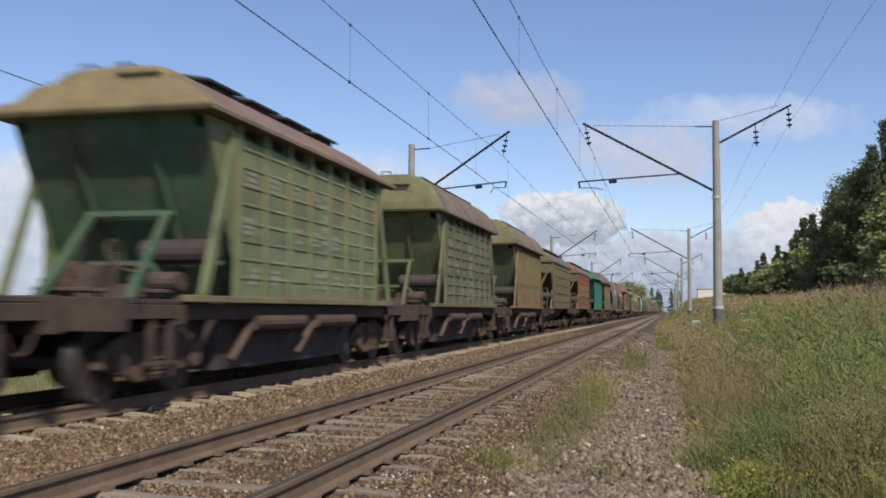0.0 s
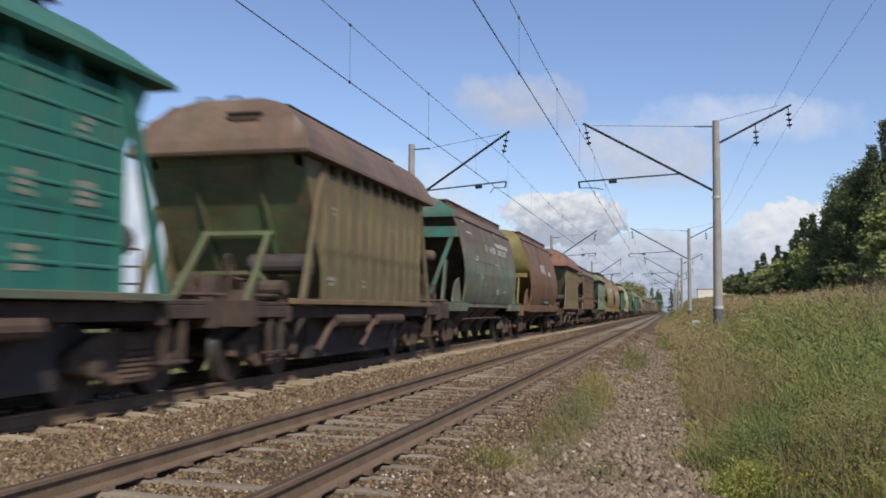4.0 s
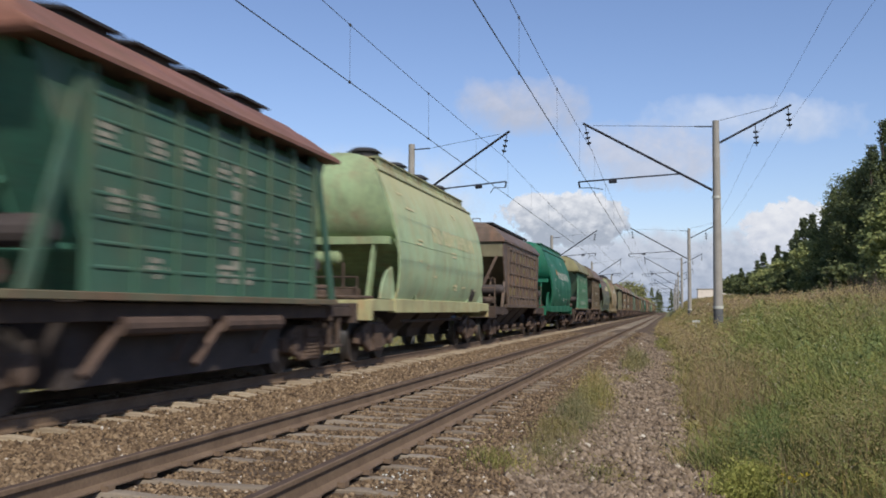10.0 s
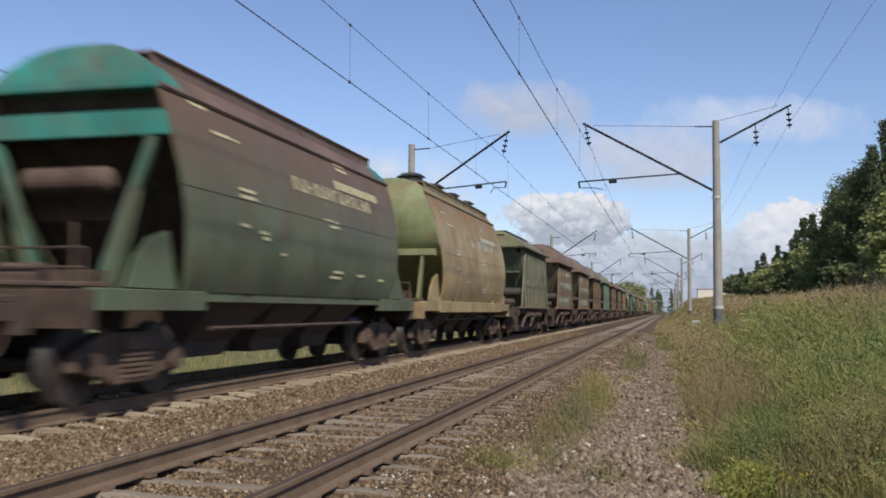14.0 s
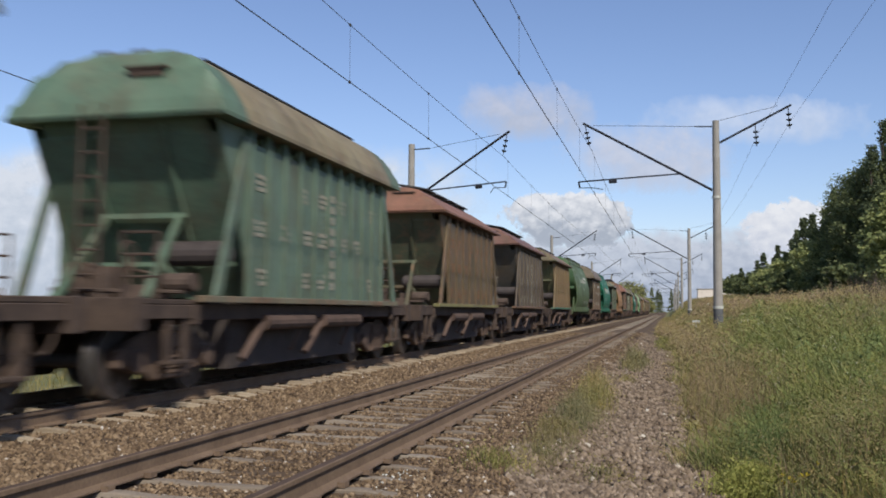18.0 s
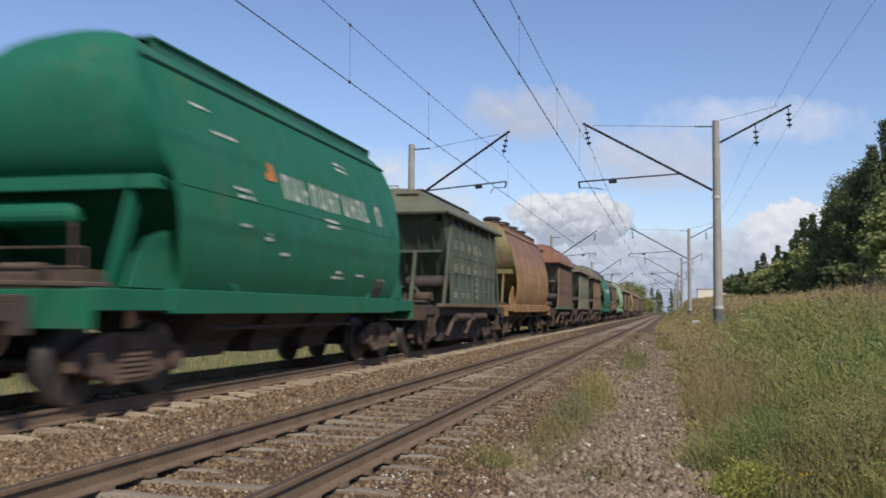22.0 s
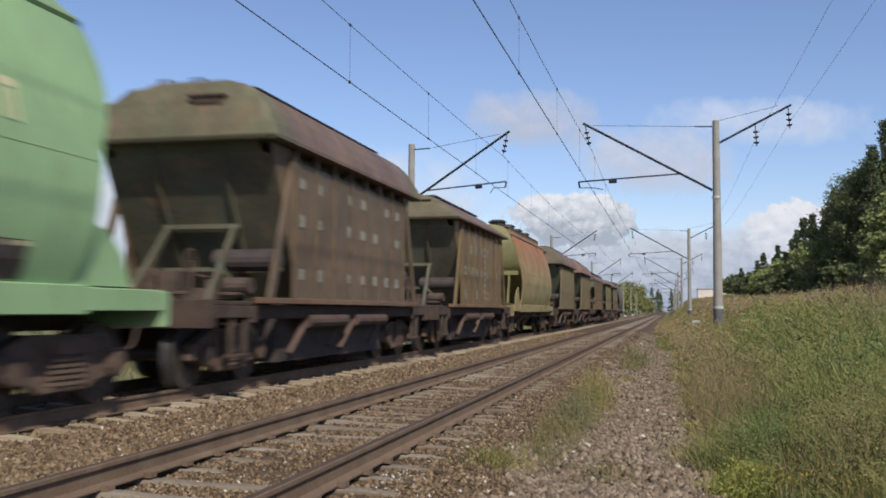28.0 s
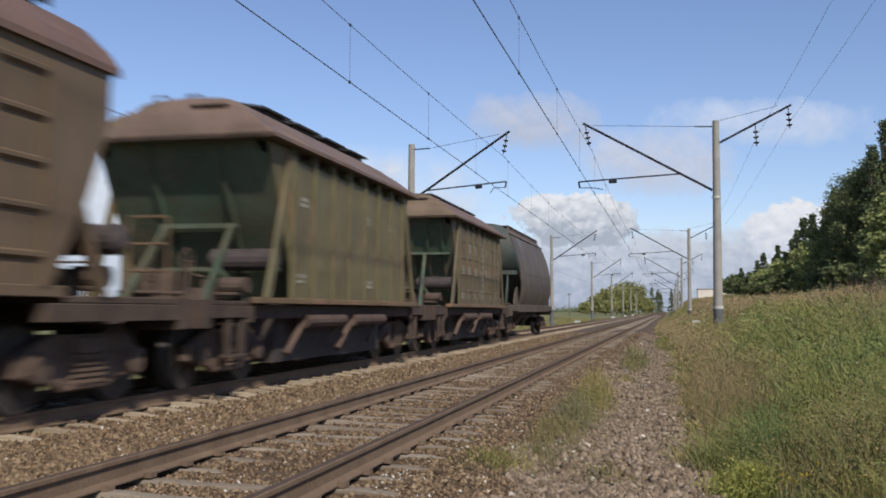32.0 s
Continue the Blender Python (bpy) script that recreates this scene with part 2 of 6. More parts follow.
def ballast_z(x, y):
    x, y = np.asarray(x, float), np.asarray(y, float)
    top = -0.228 + 0.02 * step(1.30, 1.5, np.abs(x)) * step(2.2, 1.6, np.abs(x))
    z = top - 0.20 * step(1.7, 2.6, x) - 0.06 * step(2.5, 3.8, x) - 0.5 * step(-6.1, -7.2, x)
    mid = -0.03 * np.exp(-((x + 2.1) / 0.5) ** 2)
    return z + mid + 0.035 * wave(x, y, 0.22, 14) * step(1.8, 2.4, x) + 0.018 * wave(x, y, 0.5, 9) + 0.012 * wave(x, y, 0.17, 10)


def grid(xs, ys, fz):
    gx, gy = np.meshgrid(xs, ys)
    v = np.stack([gx, gy, fz(gx, gy)], -1).reshape(-1, 3)
    a = np.arange(len(xs) - 1)[None, :] + np.arange(len(ys) - 1)[:, None] * len(xs)
    a = a.ravel()
    return v, np.stack([a, a + 1, a + 1 + len(xs), a + len(xs)], 1)


def earth_material():
    n = Nodes("grassy_earth", 0.95, 0.0, 0.15)
    v = n.place()
    a, b, g = n.noise(v, 0.35, 6, 0.65), n.noise(v, 3.0, 5, 0.6), n.noise(v, 25, 3)
    c = n.ramp(a, [(0.3, (0.125, 0.145, 0.052)), (0.5, (0.18, 0.175, 0.08)), (0.7, (0.25, 0.21, 0.125))])
    c = n.mix(n.ramp(b, [(0.4, 0.0), (0.7, 0.6)]), c, (0.085, 0.10, 0.038))
    c = n.mix(n.ramp(g, [(0.4, 0.0), (0.7, 0.5)]), c, (0.06, 0.062, 0.03))
    n.bump(g, 0.6, 0.03)
    return n.done(c)


def ballast_material():
    n = Nodes("brown_ballast", 0.95, 0.0, 0.2)
    v = n.place()
    cell = n.cells(v, 20.0)
    d = n.cells(v, 20.0, "Distance")
    sep = n.t.nodes.new("ShaderNodeSeparateColor")
    n.link(cell, sep.inputs[0])
    c = n.ramp(sep.outputs[0], [(0.0, (0.1395, 0.0871, 0.0518)), (0.45, (0.2, 0.1286, 0.077)), (0.8, (0.2465, 0.166, 0.1036)), (1.0, (0.2883, 0.2117, 0.1443))])
    sep = n.t.nodes.new("ShaderNodeSeparateXYZ")
    n.link(v, sep.inputs[0])
    side = n.t.nodes.new("ShaderNodeMapRange")
    side.inputs["From Min"].default_value, side.inputs["From Max"].default_value = 1.5, 2.4
    n.link(sep.outputs[0], side.inputs["Value"])
    c = n.mix(side.outputs[0], c, n.mix(0.5, c, (0.25, 0.187, 0.13)))
    blot = n.noise(n.place((0.7, 0.18, 1)), 1.4, 4)
    c = n.mix(n.ramp(blot, [(0.4, 0.0), (0.7, 0.55)]), c, (0.16, 0.108, 0.066))
    # darkens the colour between stones, painting in the shade of the gaps
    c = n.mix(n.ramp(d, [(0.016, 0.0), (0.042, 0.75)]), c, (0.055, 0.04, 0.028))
    inv = n.ramp(d, [(0.0, 1.0), (0.05, 0.0)])
    n.bump(inv, 0.9, 0.03)
    return n.done(c)


EARTH, BALLAST = earth_material(), ballast_material()
XS = np.concatenate([np.linspace(-1500, -60, 14), np.linspace(-55, -10, 14), np.linspace(-9, 3, 16), np.linspace(3.3, 14, 54), np.linspace(15, 60, 16), np.linspace(90, 1500, 14)])
YS = np.concatenate([np.linspace(-400, -10, 8), np.linspace(-6, 60, 133), np.linspace(62, 200, 60), np.linspace(230, 2600, 30)])
v, f = grid(XS, YS, ground_z)
tagged(sheet("ground", v, f, EARTH, True), "grassy earth with a rising bank beside the line", "ground", kind="structure")
XB = np.concatenate([np.linspace(-7.3, -1, 40), np.linspace(-0.95, 3.95, 60)])
YB = np.concatenate([np.linspace(-60, 2, 16), np.linspace(2.5, 45, 240), np.linspace(46, 900, 90)])
v, f = grid(XB, YB, ballast_z)
wide = v[:, 0] > 1.6
v[wide, 0] = 1.6 + (v[wide, 0] - 1.6) * (1 - 0.7 * step(28, 90, v[wide, 1]))
v[:, 2] = ballast_z(v[:, 0], v[:, 1])
v[v[:, 0] >= XB[-2], 2] -= 0.12
v[:, 0] += (0.22 * wave(0 * v[:, 1], v[:, 1], 0.7, 33) + 0.08 * wave(0 * v[:, 1], v[:, 1], 0.2, 34)) * step(3.2, 3.9, v[:, 0])
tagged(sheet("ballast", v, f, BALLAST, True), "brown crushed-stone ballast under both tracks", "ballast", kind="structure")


def rail_profile():
    half = [(0.075, -0.18), (0.075, -0.168), (0.012, -0.145), (0.010, -0.045), (0.036, -0.036), (0.037, -0.006), (0.030, 0.0)]
    return half + [(-a, b) for a, b in half[::-1]]


def rail(x, label):
    bm = made(lambda bm: prism(bm, [(x + a, b) for a, b in rail_profile()], "y", -60, 900))
    me = mesh_of("rail", bm, [RAIL, RAILTOP])
    for p in me.polygons:
        if p.normal.z > 0.8 and p.center.z > -0.01:
            p.material_index = 1
    return tagged(new("rail", me), label, "rail", "running rails", "structure")


for cx, words in ((0.0, "rust-brown steel rail of the empty track"), (FAR, "worn steel rail under the passing train")):
    for s in (-0.797, 0.797):
        rail(cx + s, words)


def sleeper_mesh(material):
    def fill(bm):
        sec = [(-1.32, 0.0), (-1.32, -0.16), (1.32, -0.16), (1.32, 0.0), (1.05, 0.02), (0.55, 0.02), (0.3, 0.004), (-0.3, 0.004), (-0.55, 0.02), (-1.05, 0.02)]
        prism(bm, sec, "y", -0.14, 0.14)
        for v in bm.verts:
            if v.co.z > -0.01:
                v.co.y *= 0.42
            if abs(v.co.x) > 1.3 and v.co.z > -0.01:
                v.co.z -= 0.01
    return mesh_of("sleeper", made(fill), material, 0.010)


SLEEPER_MESHES = {True: sleeper_mesh(OLDSLEEPER), False: sleeper_mesh(SLEEPER)}


def sleepers(cx, top, group, label):
    holder = tagged(new("sleeper_row"), label, "sleepers", kind="structure")
    r = np.random.default_rng(int(50 + cx))
    for i in range(-18, 140):
        ob = part("sleeper", SLEEPER_MESHES[cx == 0.0], None, holder)
        ob.matrix_basis = pose(cx + r.normal(0, 0.012), 3.895 + 0.585 * i, top + r.normal(0, 0.006), r.normal(0, 0.4), r.normal(0, 0.4), r.normal(0, 0.6))
    bm = bmesh.new()
    for i in range(400):
        y = 3.895 + 0.585 * (140 + i)
        box(bm, cx - 1.32, cx + 1.32, y - 0.125, y + 0.125, top - 0.1, top + 0.02)
    rest = part("far_sleepers", bm, OLDSLEEPER if cx == 0.0 else SLEEPER, holder)
    rest["kind"] = "stuff"


sleepers(0.0, -0.224, "near sleepers", "weathered concrete sleepers half buried in ballast")
sleepers(FAR, -0.190, "far sleepers", "dusty tan concrete sleepers under the train")


def fastenings():
    bm = bmesh.new()
    for cx in (0.0, FAR):
        for s in (-0.797, 0.797):
            for i in range(70):
                y = 3.895 + 0.585 * i
                for e in (-0.095, 0.095):
                    box(bm, cx + s + e - 0.03, cx + s + e + 0.03, y - 0.05, y + 0.05, -0.19, -0.150)
    return tagged(new("rail_fastenings", mesh_of("rail_fastenings", bm, RAIL)), "rusty bolted rail fastenings on the sleepers", "fastenings", kind="stuff")


fastenings()
OCTA = np.array([(1, 0, 0), (-1, 0, 0), (0, 1, 0), (0, -1, 0), (0, 0, 1), (0, 0, -1)], float)
OCTF = np.array([(0, 2, 4), (2, 1, 4), (1, 3, 4), (3, 0, 4), (2, 0, 5), (1, 2, 5), (3, 1, 5), (0, 3, 5)])
STONE = by_island("ballast_stone", [(0.0, (0.058, 0.038, 0.023)), (0.3, (0.134, 0.090, 0.053)), (0.75, (0.208, 0.144, 0.085)), (0.985, (0.31, 0.228, 0.143)), (1.0, (0.58, 0.55, 0.49))], 0.9)


PATHSTONE = by_island("path_gravel", [(0.0, (0.095, 0.069, 0.048)), (0.3, (0.175, 0.131, 0.091)), (0.75, (0.245, 0.187, 0.133)), (0.985, (0.33, 0.262, 0.195)), (1.0, (0.58, 0.54, 0.46))], 0.9)


def stones(name, x, y, z, size, label, material=None):
    n = len(x)
    r = np.random.default_rng(n)
    v = OCTA[None] * r.uniform(0.5, 1.25, (n, 6, 1)) * size[:, None, None]
    ang = r.uniform(0, 6.28, n)
    v = v + r.normal(0, 0.2, (n, 6, 3)) * size[:, None, None]
    v[..., 2] *= 0.75
    c, s = np.cos(ang)[:, None], np.sin(ang)[:, None]
    v = np.stack([v[..., 0] * c - v[..., 1] * s, v[..., 0] * s + v[..., 1] * c, v[..., 2]], -1)
    v += np.stack([x, y, z], -1)[:, None]
    f = OCTF[None] + (np.arange(n) * 6)[:, None, None]
    return tagged(sheet(name, v.reshape(-1, 3), f.reshape(-1, 3), material or STONE), label, "stones", kind="stuff")


def depth_spread(r, n, near, far):
    """Distances that get thinner with depth, as even picture cover needs."""
    return near * (far / near) ** r.random(n)


r0 = np.random.default_rng(3)
n0 = 150000
sy = depth_spread(r0, n0, 5.5, 60)
sx = r0.uniform(-5.6, 3.7, n0)
sy[:18000] = r0.uniform(-7, 5.5, 18000)
keep = (np.abs(np.abs(sx) - 0.797) > 0.09) & (np.abs(np.abs(sx - FAR) - 0.797) > 0.09)
keep &= ~((np.abs(sx) < 1.3) & (np.abs(((sy - 3.895) / 0.585 + 0.5) % 1 - 0.5) < 0.13) & (r0.random(n0) < 0.85))
keep &= ~((np.abs(sx - FAR) < 1.3) & (np.abs(((sy - 3.895) / 0.585 + 0.5) % 1 - 0.5) < 0.24))
sx, sy = sx[keep], sy[keep]
path = sx + 0.25 * wave(sx, sy, 0.6, 77) > 1.9
size = r0.uniform(0.011, 0.035, len(sx)) * (1 + 0.45 * (sx < -1) + 0.75 * path)
for who, name, mat, words in ((~path, "ballast_stones", STONE, "loose brown ballast stones with a few white ones"), (path, "path_gravel", PATHSTONE, "loose pinkish-grey gravel of the path beside the track")):
    stones(name, sx[who], sy[who], ballast_z(sx[who], sy[who]) + 0.004, size[who], words, mat)


rw = np.random.default_rng(29)
wx, wy = rw.normal(1.12, 0.07, 46), rw.normal(7.42, 0.26, 46)
stones("white_stones", wx, wy, ballast_z(wx, wy) + 0.006, rw.uniform(0.008, 0.022, 46), "whitish spilled stones beside the near rail", WHITE)


# ---- overhead line ----
def mast(x, y, top, base):
    def fill(bm):
        rod(bm, (0, 0, base - 0.6), (0, 0, top), 0.215, 16, 0.145)
    return made(fill)


def insulators(bm, p, q, n=3, r=0.13):
    p, q = Vector(p), Vector(q)
    rod(bm, p, q, 0.02, 6)
    for k in range(n):
        c = p.lerp(q, 0.35 + 0.5 * k / max(1, n - 1))
        d = (q - p).normalized() * 0.035
        rod(bm, c - d, c + d, r, 10, r * 0.6)


def line_mast(x, y, side, feeder, scale=1.0):
    """A concrete mast with its inclined arm, steady arm and stays. side: -1 arm to the left, 1 to the right."""
    base = float(ground_z(x, y))
    top = 9.5 if side < 0 else 9.0
    w = new("catenary_mast")
    w.location = (x, y, 0)
    part("pole", mast(x, y, top, base), CONCRETE, w, "tapered grey concrete pole", smooth=True)
    for z in (6.05, 1.25):
        part("band", made(lambda bm: rod(bm, (0, 0, z), (0, 0, z + 0.12), 0.195 + (6 - z) * 0.007, 16)), WHITE, w)
    part("base", made(lambda bm: rod(bm, (0, 0, base - 0.3), (0, 0, 1.22), 0.218, 16, 0.208)), MASTBASE, w, "dark tarred foot of the pole", smooth=True)
    reach = 5.45 if side < 0 else 4.36
    tip, foot = (side * (reach + 0.35), 0, 9.62 if side < 0 else 9.45), (side * 0.17, 0, 6.43 if side < 0 else 6.4)
    part("arm", made(lambda bm: rod(bm, foot, tip, 0.055, 8)), IRON, w, "inclined black steel arm")
    part("stay", made(lambda bm: [rod(bm, (side * 0.15, 0, top - 0.25), (side * 0.9, 0, top - 0.22), 0.03, 6), rod(bm, (side * 0.9, 0, top - 0.22), (side * (reach - 0.1), 0, tip[2] - 0.12), 0.012, 4)]), IRON, w)
    t = 0.24 if side < 0 else 0.12
    j = tuple(foot[i] + (tip[i] - foot[i]) * t for i in range(3))
    out = (side * (reach + 0.55), 0, 6.95 if side < 0 else 7.05)
    if side > 0:
        out = (side * (reach + 0.2), 0, 7.1)
    part("steady_tube", made(lambda bm: [rod(bm, j, out, 0.035, 8), rod(bm, (j[0] + (out[0] - j[0]) * 0.62, 0, j[2] + (out[2] - j[2]) * 0.62 - 0.1), (j[0] + (out[0] - j[0]) * 0.70, 0, j[2] + (out[2] - j[2]) * 0.70 - 0.1), 0.09, 8)]), IRON, w)
    drop = (out[0] - side * 0.05, 0, out[2] - 0.28)
    part("steady_arm", made(lambda bm: [rod(bm, out, drop, 0.04, 6), rod(bm, drop, (drop[0] - side * 0.55, 0, drop[2]), 0.018, 6), rod(bm, (drop[0] - side * 0.55, 0, drop[2]), (side * (reach - 0.55), 0, 6.58), 0.018, 6)]), IRON, w)
    hang = (side * (reach + 0.24), 0, tip[2] - 0.12)
    part("insulator", made(lambda bm: insulators(bm, hang, (side * (reach + 0.06), 0, hang[2] - 0.95))), GLASSY, w)
    if feeder:
        a, b = (0.15, 0, 8.52), (3.15, 0, 10.07)
        part("bracket", made(lambda bm: rod(bm, a, b, 0.05, 8)), IRON, w, "black bracket for the feeder wires")
        part("bracket_stay", made(lambda bm: rod(bm, (0.15, 0, 9.5), (2.6, 0, 10.05), 0.012, 4)), IRON, w)
        for fx, fz in ((1.65, 9.26), (3.02, 9.98)):
            part("insulator", made(lambda bm: insulators(bm, (fx, 0, fz), (fx + 0.06, 0, fz - 0.95))), GLASSY, w)
    return tagged(w, "grey concrete catenary mast with black arm", "mast", "catenary masts")


RIGHT_Y = [43.0, 99.0, 153.0, 207.0, 261.0, 315.0, 369.0]
for k, y in enumerate(RIGHT_Y):
    line_mast(5.38, y, -1, True)
    line_mast(-8.55, y + 0.3, 1, False)


def wire(name, pts, r, label):
    bm = bmesh.new()
    for a, b in zip(pts, pts[1:]):
        rod(bm, a, b, r, 5)
    return tagged(new(name, mesh_of(name, bm, WIRE)), label, "wire", "overhead wires")


SPANS = [-11.0] + RIGHT_Y


def sagging(x, z, dip):
    pts = []
    for a, b in zip(SPANS, SPANS[1:]):
        for k in range(12):
            t = k / 12
            pts.append((x, a + (b - a) * t, z - dip * 4 * t * (1 - t)))
    pts.append((x, SPANS[-1], z))
    return pts


for x in (-0.02, -4.12):
    high, dip = (8.36, 0.50) if x > -1 else (8.28, 0.32)
    wire("contact_wire", [(x, -11, 6.58), (x, 500, 6.58)], 0.013, "thin dark contact wire over the track")
    wire("messenger_wire", sagging(x, high, dip), 0.009, "sagging messenger wire over the track")
    droppers = bmesh.new()
    for a, b in zip(SPANS, SPANS[1:]):
        for k in range(0, 7):
            t = k / 7 + 0.028
            rod(droppers, (x, a + (b - a) * t, 6.58), (x, a + (b - a) * t, high - dip * 4 * t * (1 - t)), 0.005, 4)
            for z in (6.58, high - dip * 4 * t * (1 - t)):
                box(droppers, x - 0.022, x + 0.022, a + (b - a) * t - 0.04, a + (b - a) * t + 0.04, z - 0.03, z + 0.03)
    tagged(new("droppers", mesh_of("droppers", droppers, WIRE)), "thin droppers with clips between the wires", "wire", kind="stuff")
for x, z in ((7.05, 8.65), (8.42, 9.25)):
    wire("feeder_wire", sagging(x, z, 0.3), 0.005, "thin feeder wire beside the line")

wire("line_wire", [(-9.0, -11, 5.62), (-9.0, 500, 5.62)], 0.011, "thin cable on the far side of the masts")

# ---- sky with drifting clouds ----
RIGHTWARD = Vector((math.cos(radians(YAW)), math.sin(radians(YAW)), 0))
CLOUDS = []


def cloud_material(seed, density, soft, lit, shade, scale, most=1.0):
    n = Nodes("cloud_vapour", 1.0)
    out = n.t.nodes["Material Output"]
    v = n.place((1, 1, 1), (seed * 7.3, seed * 3.1, 0))
    big, fine = n.noise(v, scale, 8, 0.58), n.noise(v, scale * 3.1, 6, 0.6)
    uv = n.t.nodes.new("ShaderNodeTexCoord")
    sep = n.t.nodes.new("ShaderNodeSeparateXYZ")
    n.link(uv.outputs["Generated"], sep.inputs[0])

    def math_node(op, a, b):
        m = n.t.nodes.new("ShaderNodeMath")
        m.operation = op
        for val, slot in ((a, m.inputs[0]), (b, m.inputs[1])):
            if isinstance(val, (int, float)):
                slot.default_value = val
            else:
                n.link(val, slot)
        return m.outputs[0]

    def hump(s):
        c = math_node("SUBTRACT", s, 0.5)
        return math_node("SUBTRACT", 1.0, math_node("MULTIPLY", math_node("MULTIPLY", c, c), 4.0))

    mask = math_node("MULTIPLY", hump(sep.outputs[0]), hump(sep.outputs[1]))
    total = math_node("ADD", math_node("MULTIPLY", mask, 0.55), math_node("ADD", math_node("MULTIPLY", big, 0.75), math_node("MULTIPLY", fine, 0.18)))
    alpha = n.ramp(total, [(max(0.0, 1.0 - density - soft), 0.0), (min(1.0, 1.0 - density + soft), 1.0)])
    alpha = math_node("MULTIPLY", alpha, n.ramp(mask, [(0.0, 0.0), (0.25, most)]))
    lumps = n.noise(n.place((1, 1.6, 1), (seed * 2.1, seed * 5.7, 3)), scale * 1.9, 7, 0.6)
    colour = n.mix(n.ramp(math_node("ADD", math_node("MULTIPLY", sep.outputs[1], 0.55), math_node("ADD", math_node("MULTIPLY", fine, 0.25), math_node("MULTIPLY", lumps, 0.75))), [(0.66, 0.0), (0.98, 1.0)]), shade, lit)
    em = n.t.nodes.new("ShaderNodeEmission")
    n.link(colour, em.inputs[0])
    tr = n.t.nodes.new("ShaderNodeBsdfTransparent")
    mx = n.t.nodes.new("ShaderNodeMixShader")
    n.link(alpha, mx.inputs[0])
    n.link(tr.outputs[0], mx.inputs[1])
    n.link(em.outputs[0], mx.inputs[2])
    n.link(mx.outputs[0], out.inputs[0])
    return n.mat


def cloud(px0, py0, px1, py1, dist, mat, drift, words):
    """A flat bank of cloud far behind everything, spanning these picture-plane angles (in 1/1681 of the focal length)."""
    up = RIGHTWARD.cross(LINE).normalized()
    def at(px, py):
        return CAM + (LINE + RIGHTWARD * ((px - 784) / 1681.3) + up * ((441 - py) / 1681.3)) * dist
    a, b, c = at(px0, py1), at(px1, py1), at(px0, py0)
    mid = (at(px0, py0) + at(px1, py1)) / 2
    wx, wz = (b - a).length / 2, (c - a).length / 2
    me = bpy.data.meshes.new("cloud")
    k = dist / 1000
    me.from_pydata([(-wx, -wz, 0), (wx, -wz, 0), (wx, wz, 0), (-wx, wz, 0)], [], [(0, 1, 2, 3)])
    me.materials.append(mat)
    ob = tagged(new("cloud", me), words, "cloud", "clouds", "structure")
    base = STAND.to_3x3().to_4x4()
    ob.matrix_basis = Matrix.Translation(mid) @ base
    dx, dy = drift
    CLOUDS.append((ob, Matrix.Translation(mid) @ base, Matrix.Translation(mid + (RIGHTWARD * dx - up * dy) * dist / 1681.3) @ base))
    return ob


def build_clouds():
    lit = (0.80, 0.82, 0.87)
    puff = cloud_material(1, 0.27, 0.03, lit, (0.40, 0.45, 0.54), 0.012)
    cloud(848, 322, 1150, 452, 2600, puff, (22, 2), "white cumulus cloud with grey base")
    low = cloud_material(2, 0.38, 0.12, (0.57, 0.62, 0.72), (0.37, 0.43, 0.55), 0.009)
    cloud(760, 395, 1560, 600, 2900, low, (18, 0), "low pale grey cloud bank over the horizon")
    cloud(-300, 250, 900, 640, 3000, cloud_material(3, 0.40, 0.14, (0.68, 0.73, 0.82), (0.50, 0.57, 0.68), 0.006), (18, 0), "bright low cloud bank behind the train")
    wisp = cloud_material(4, 0.13, 0.22, (0.60, 0.61, 0.70), (0.50, 0.52, 0.60), 0.009, 0.75)
    cloud(760, 110, 1070, 240, 2500, wisp, (30, 38), "thin pinkish cloud wisp")
    cloud(940, 190, 1340, 350, 2550, cloud_material(5, 0.15, 0.20, (0.64, 0.65, 0.73), (0.55, 0.57, 0.66), 0.009, 0.75), (24, 14), "thin grey cloud veil")
    cloud(1090, 150, 1590, 258, 2450, cloud_material(6, 0.10, 0.24, (0.76, 0.80, 0.90), (0.62, 0.68, 0.80), 0.009, 0.55), (20, 8), "thin white cloud streak")
    cloud(1270, 325, 1580, 500, 2650, cloud_material(7, 0.26, 0.03, lit, (0.60, 0.64, 0.74), 0.012), (10, 2), "white cumulus cloud behind the trees")


build_clouds()


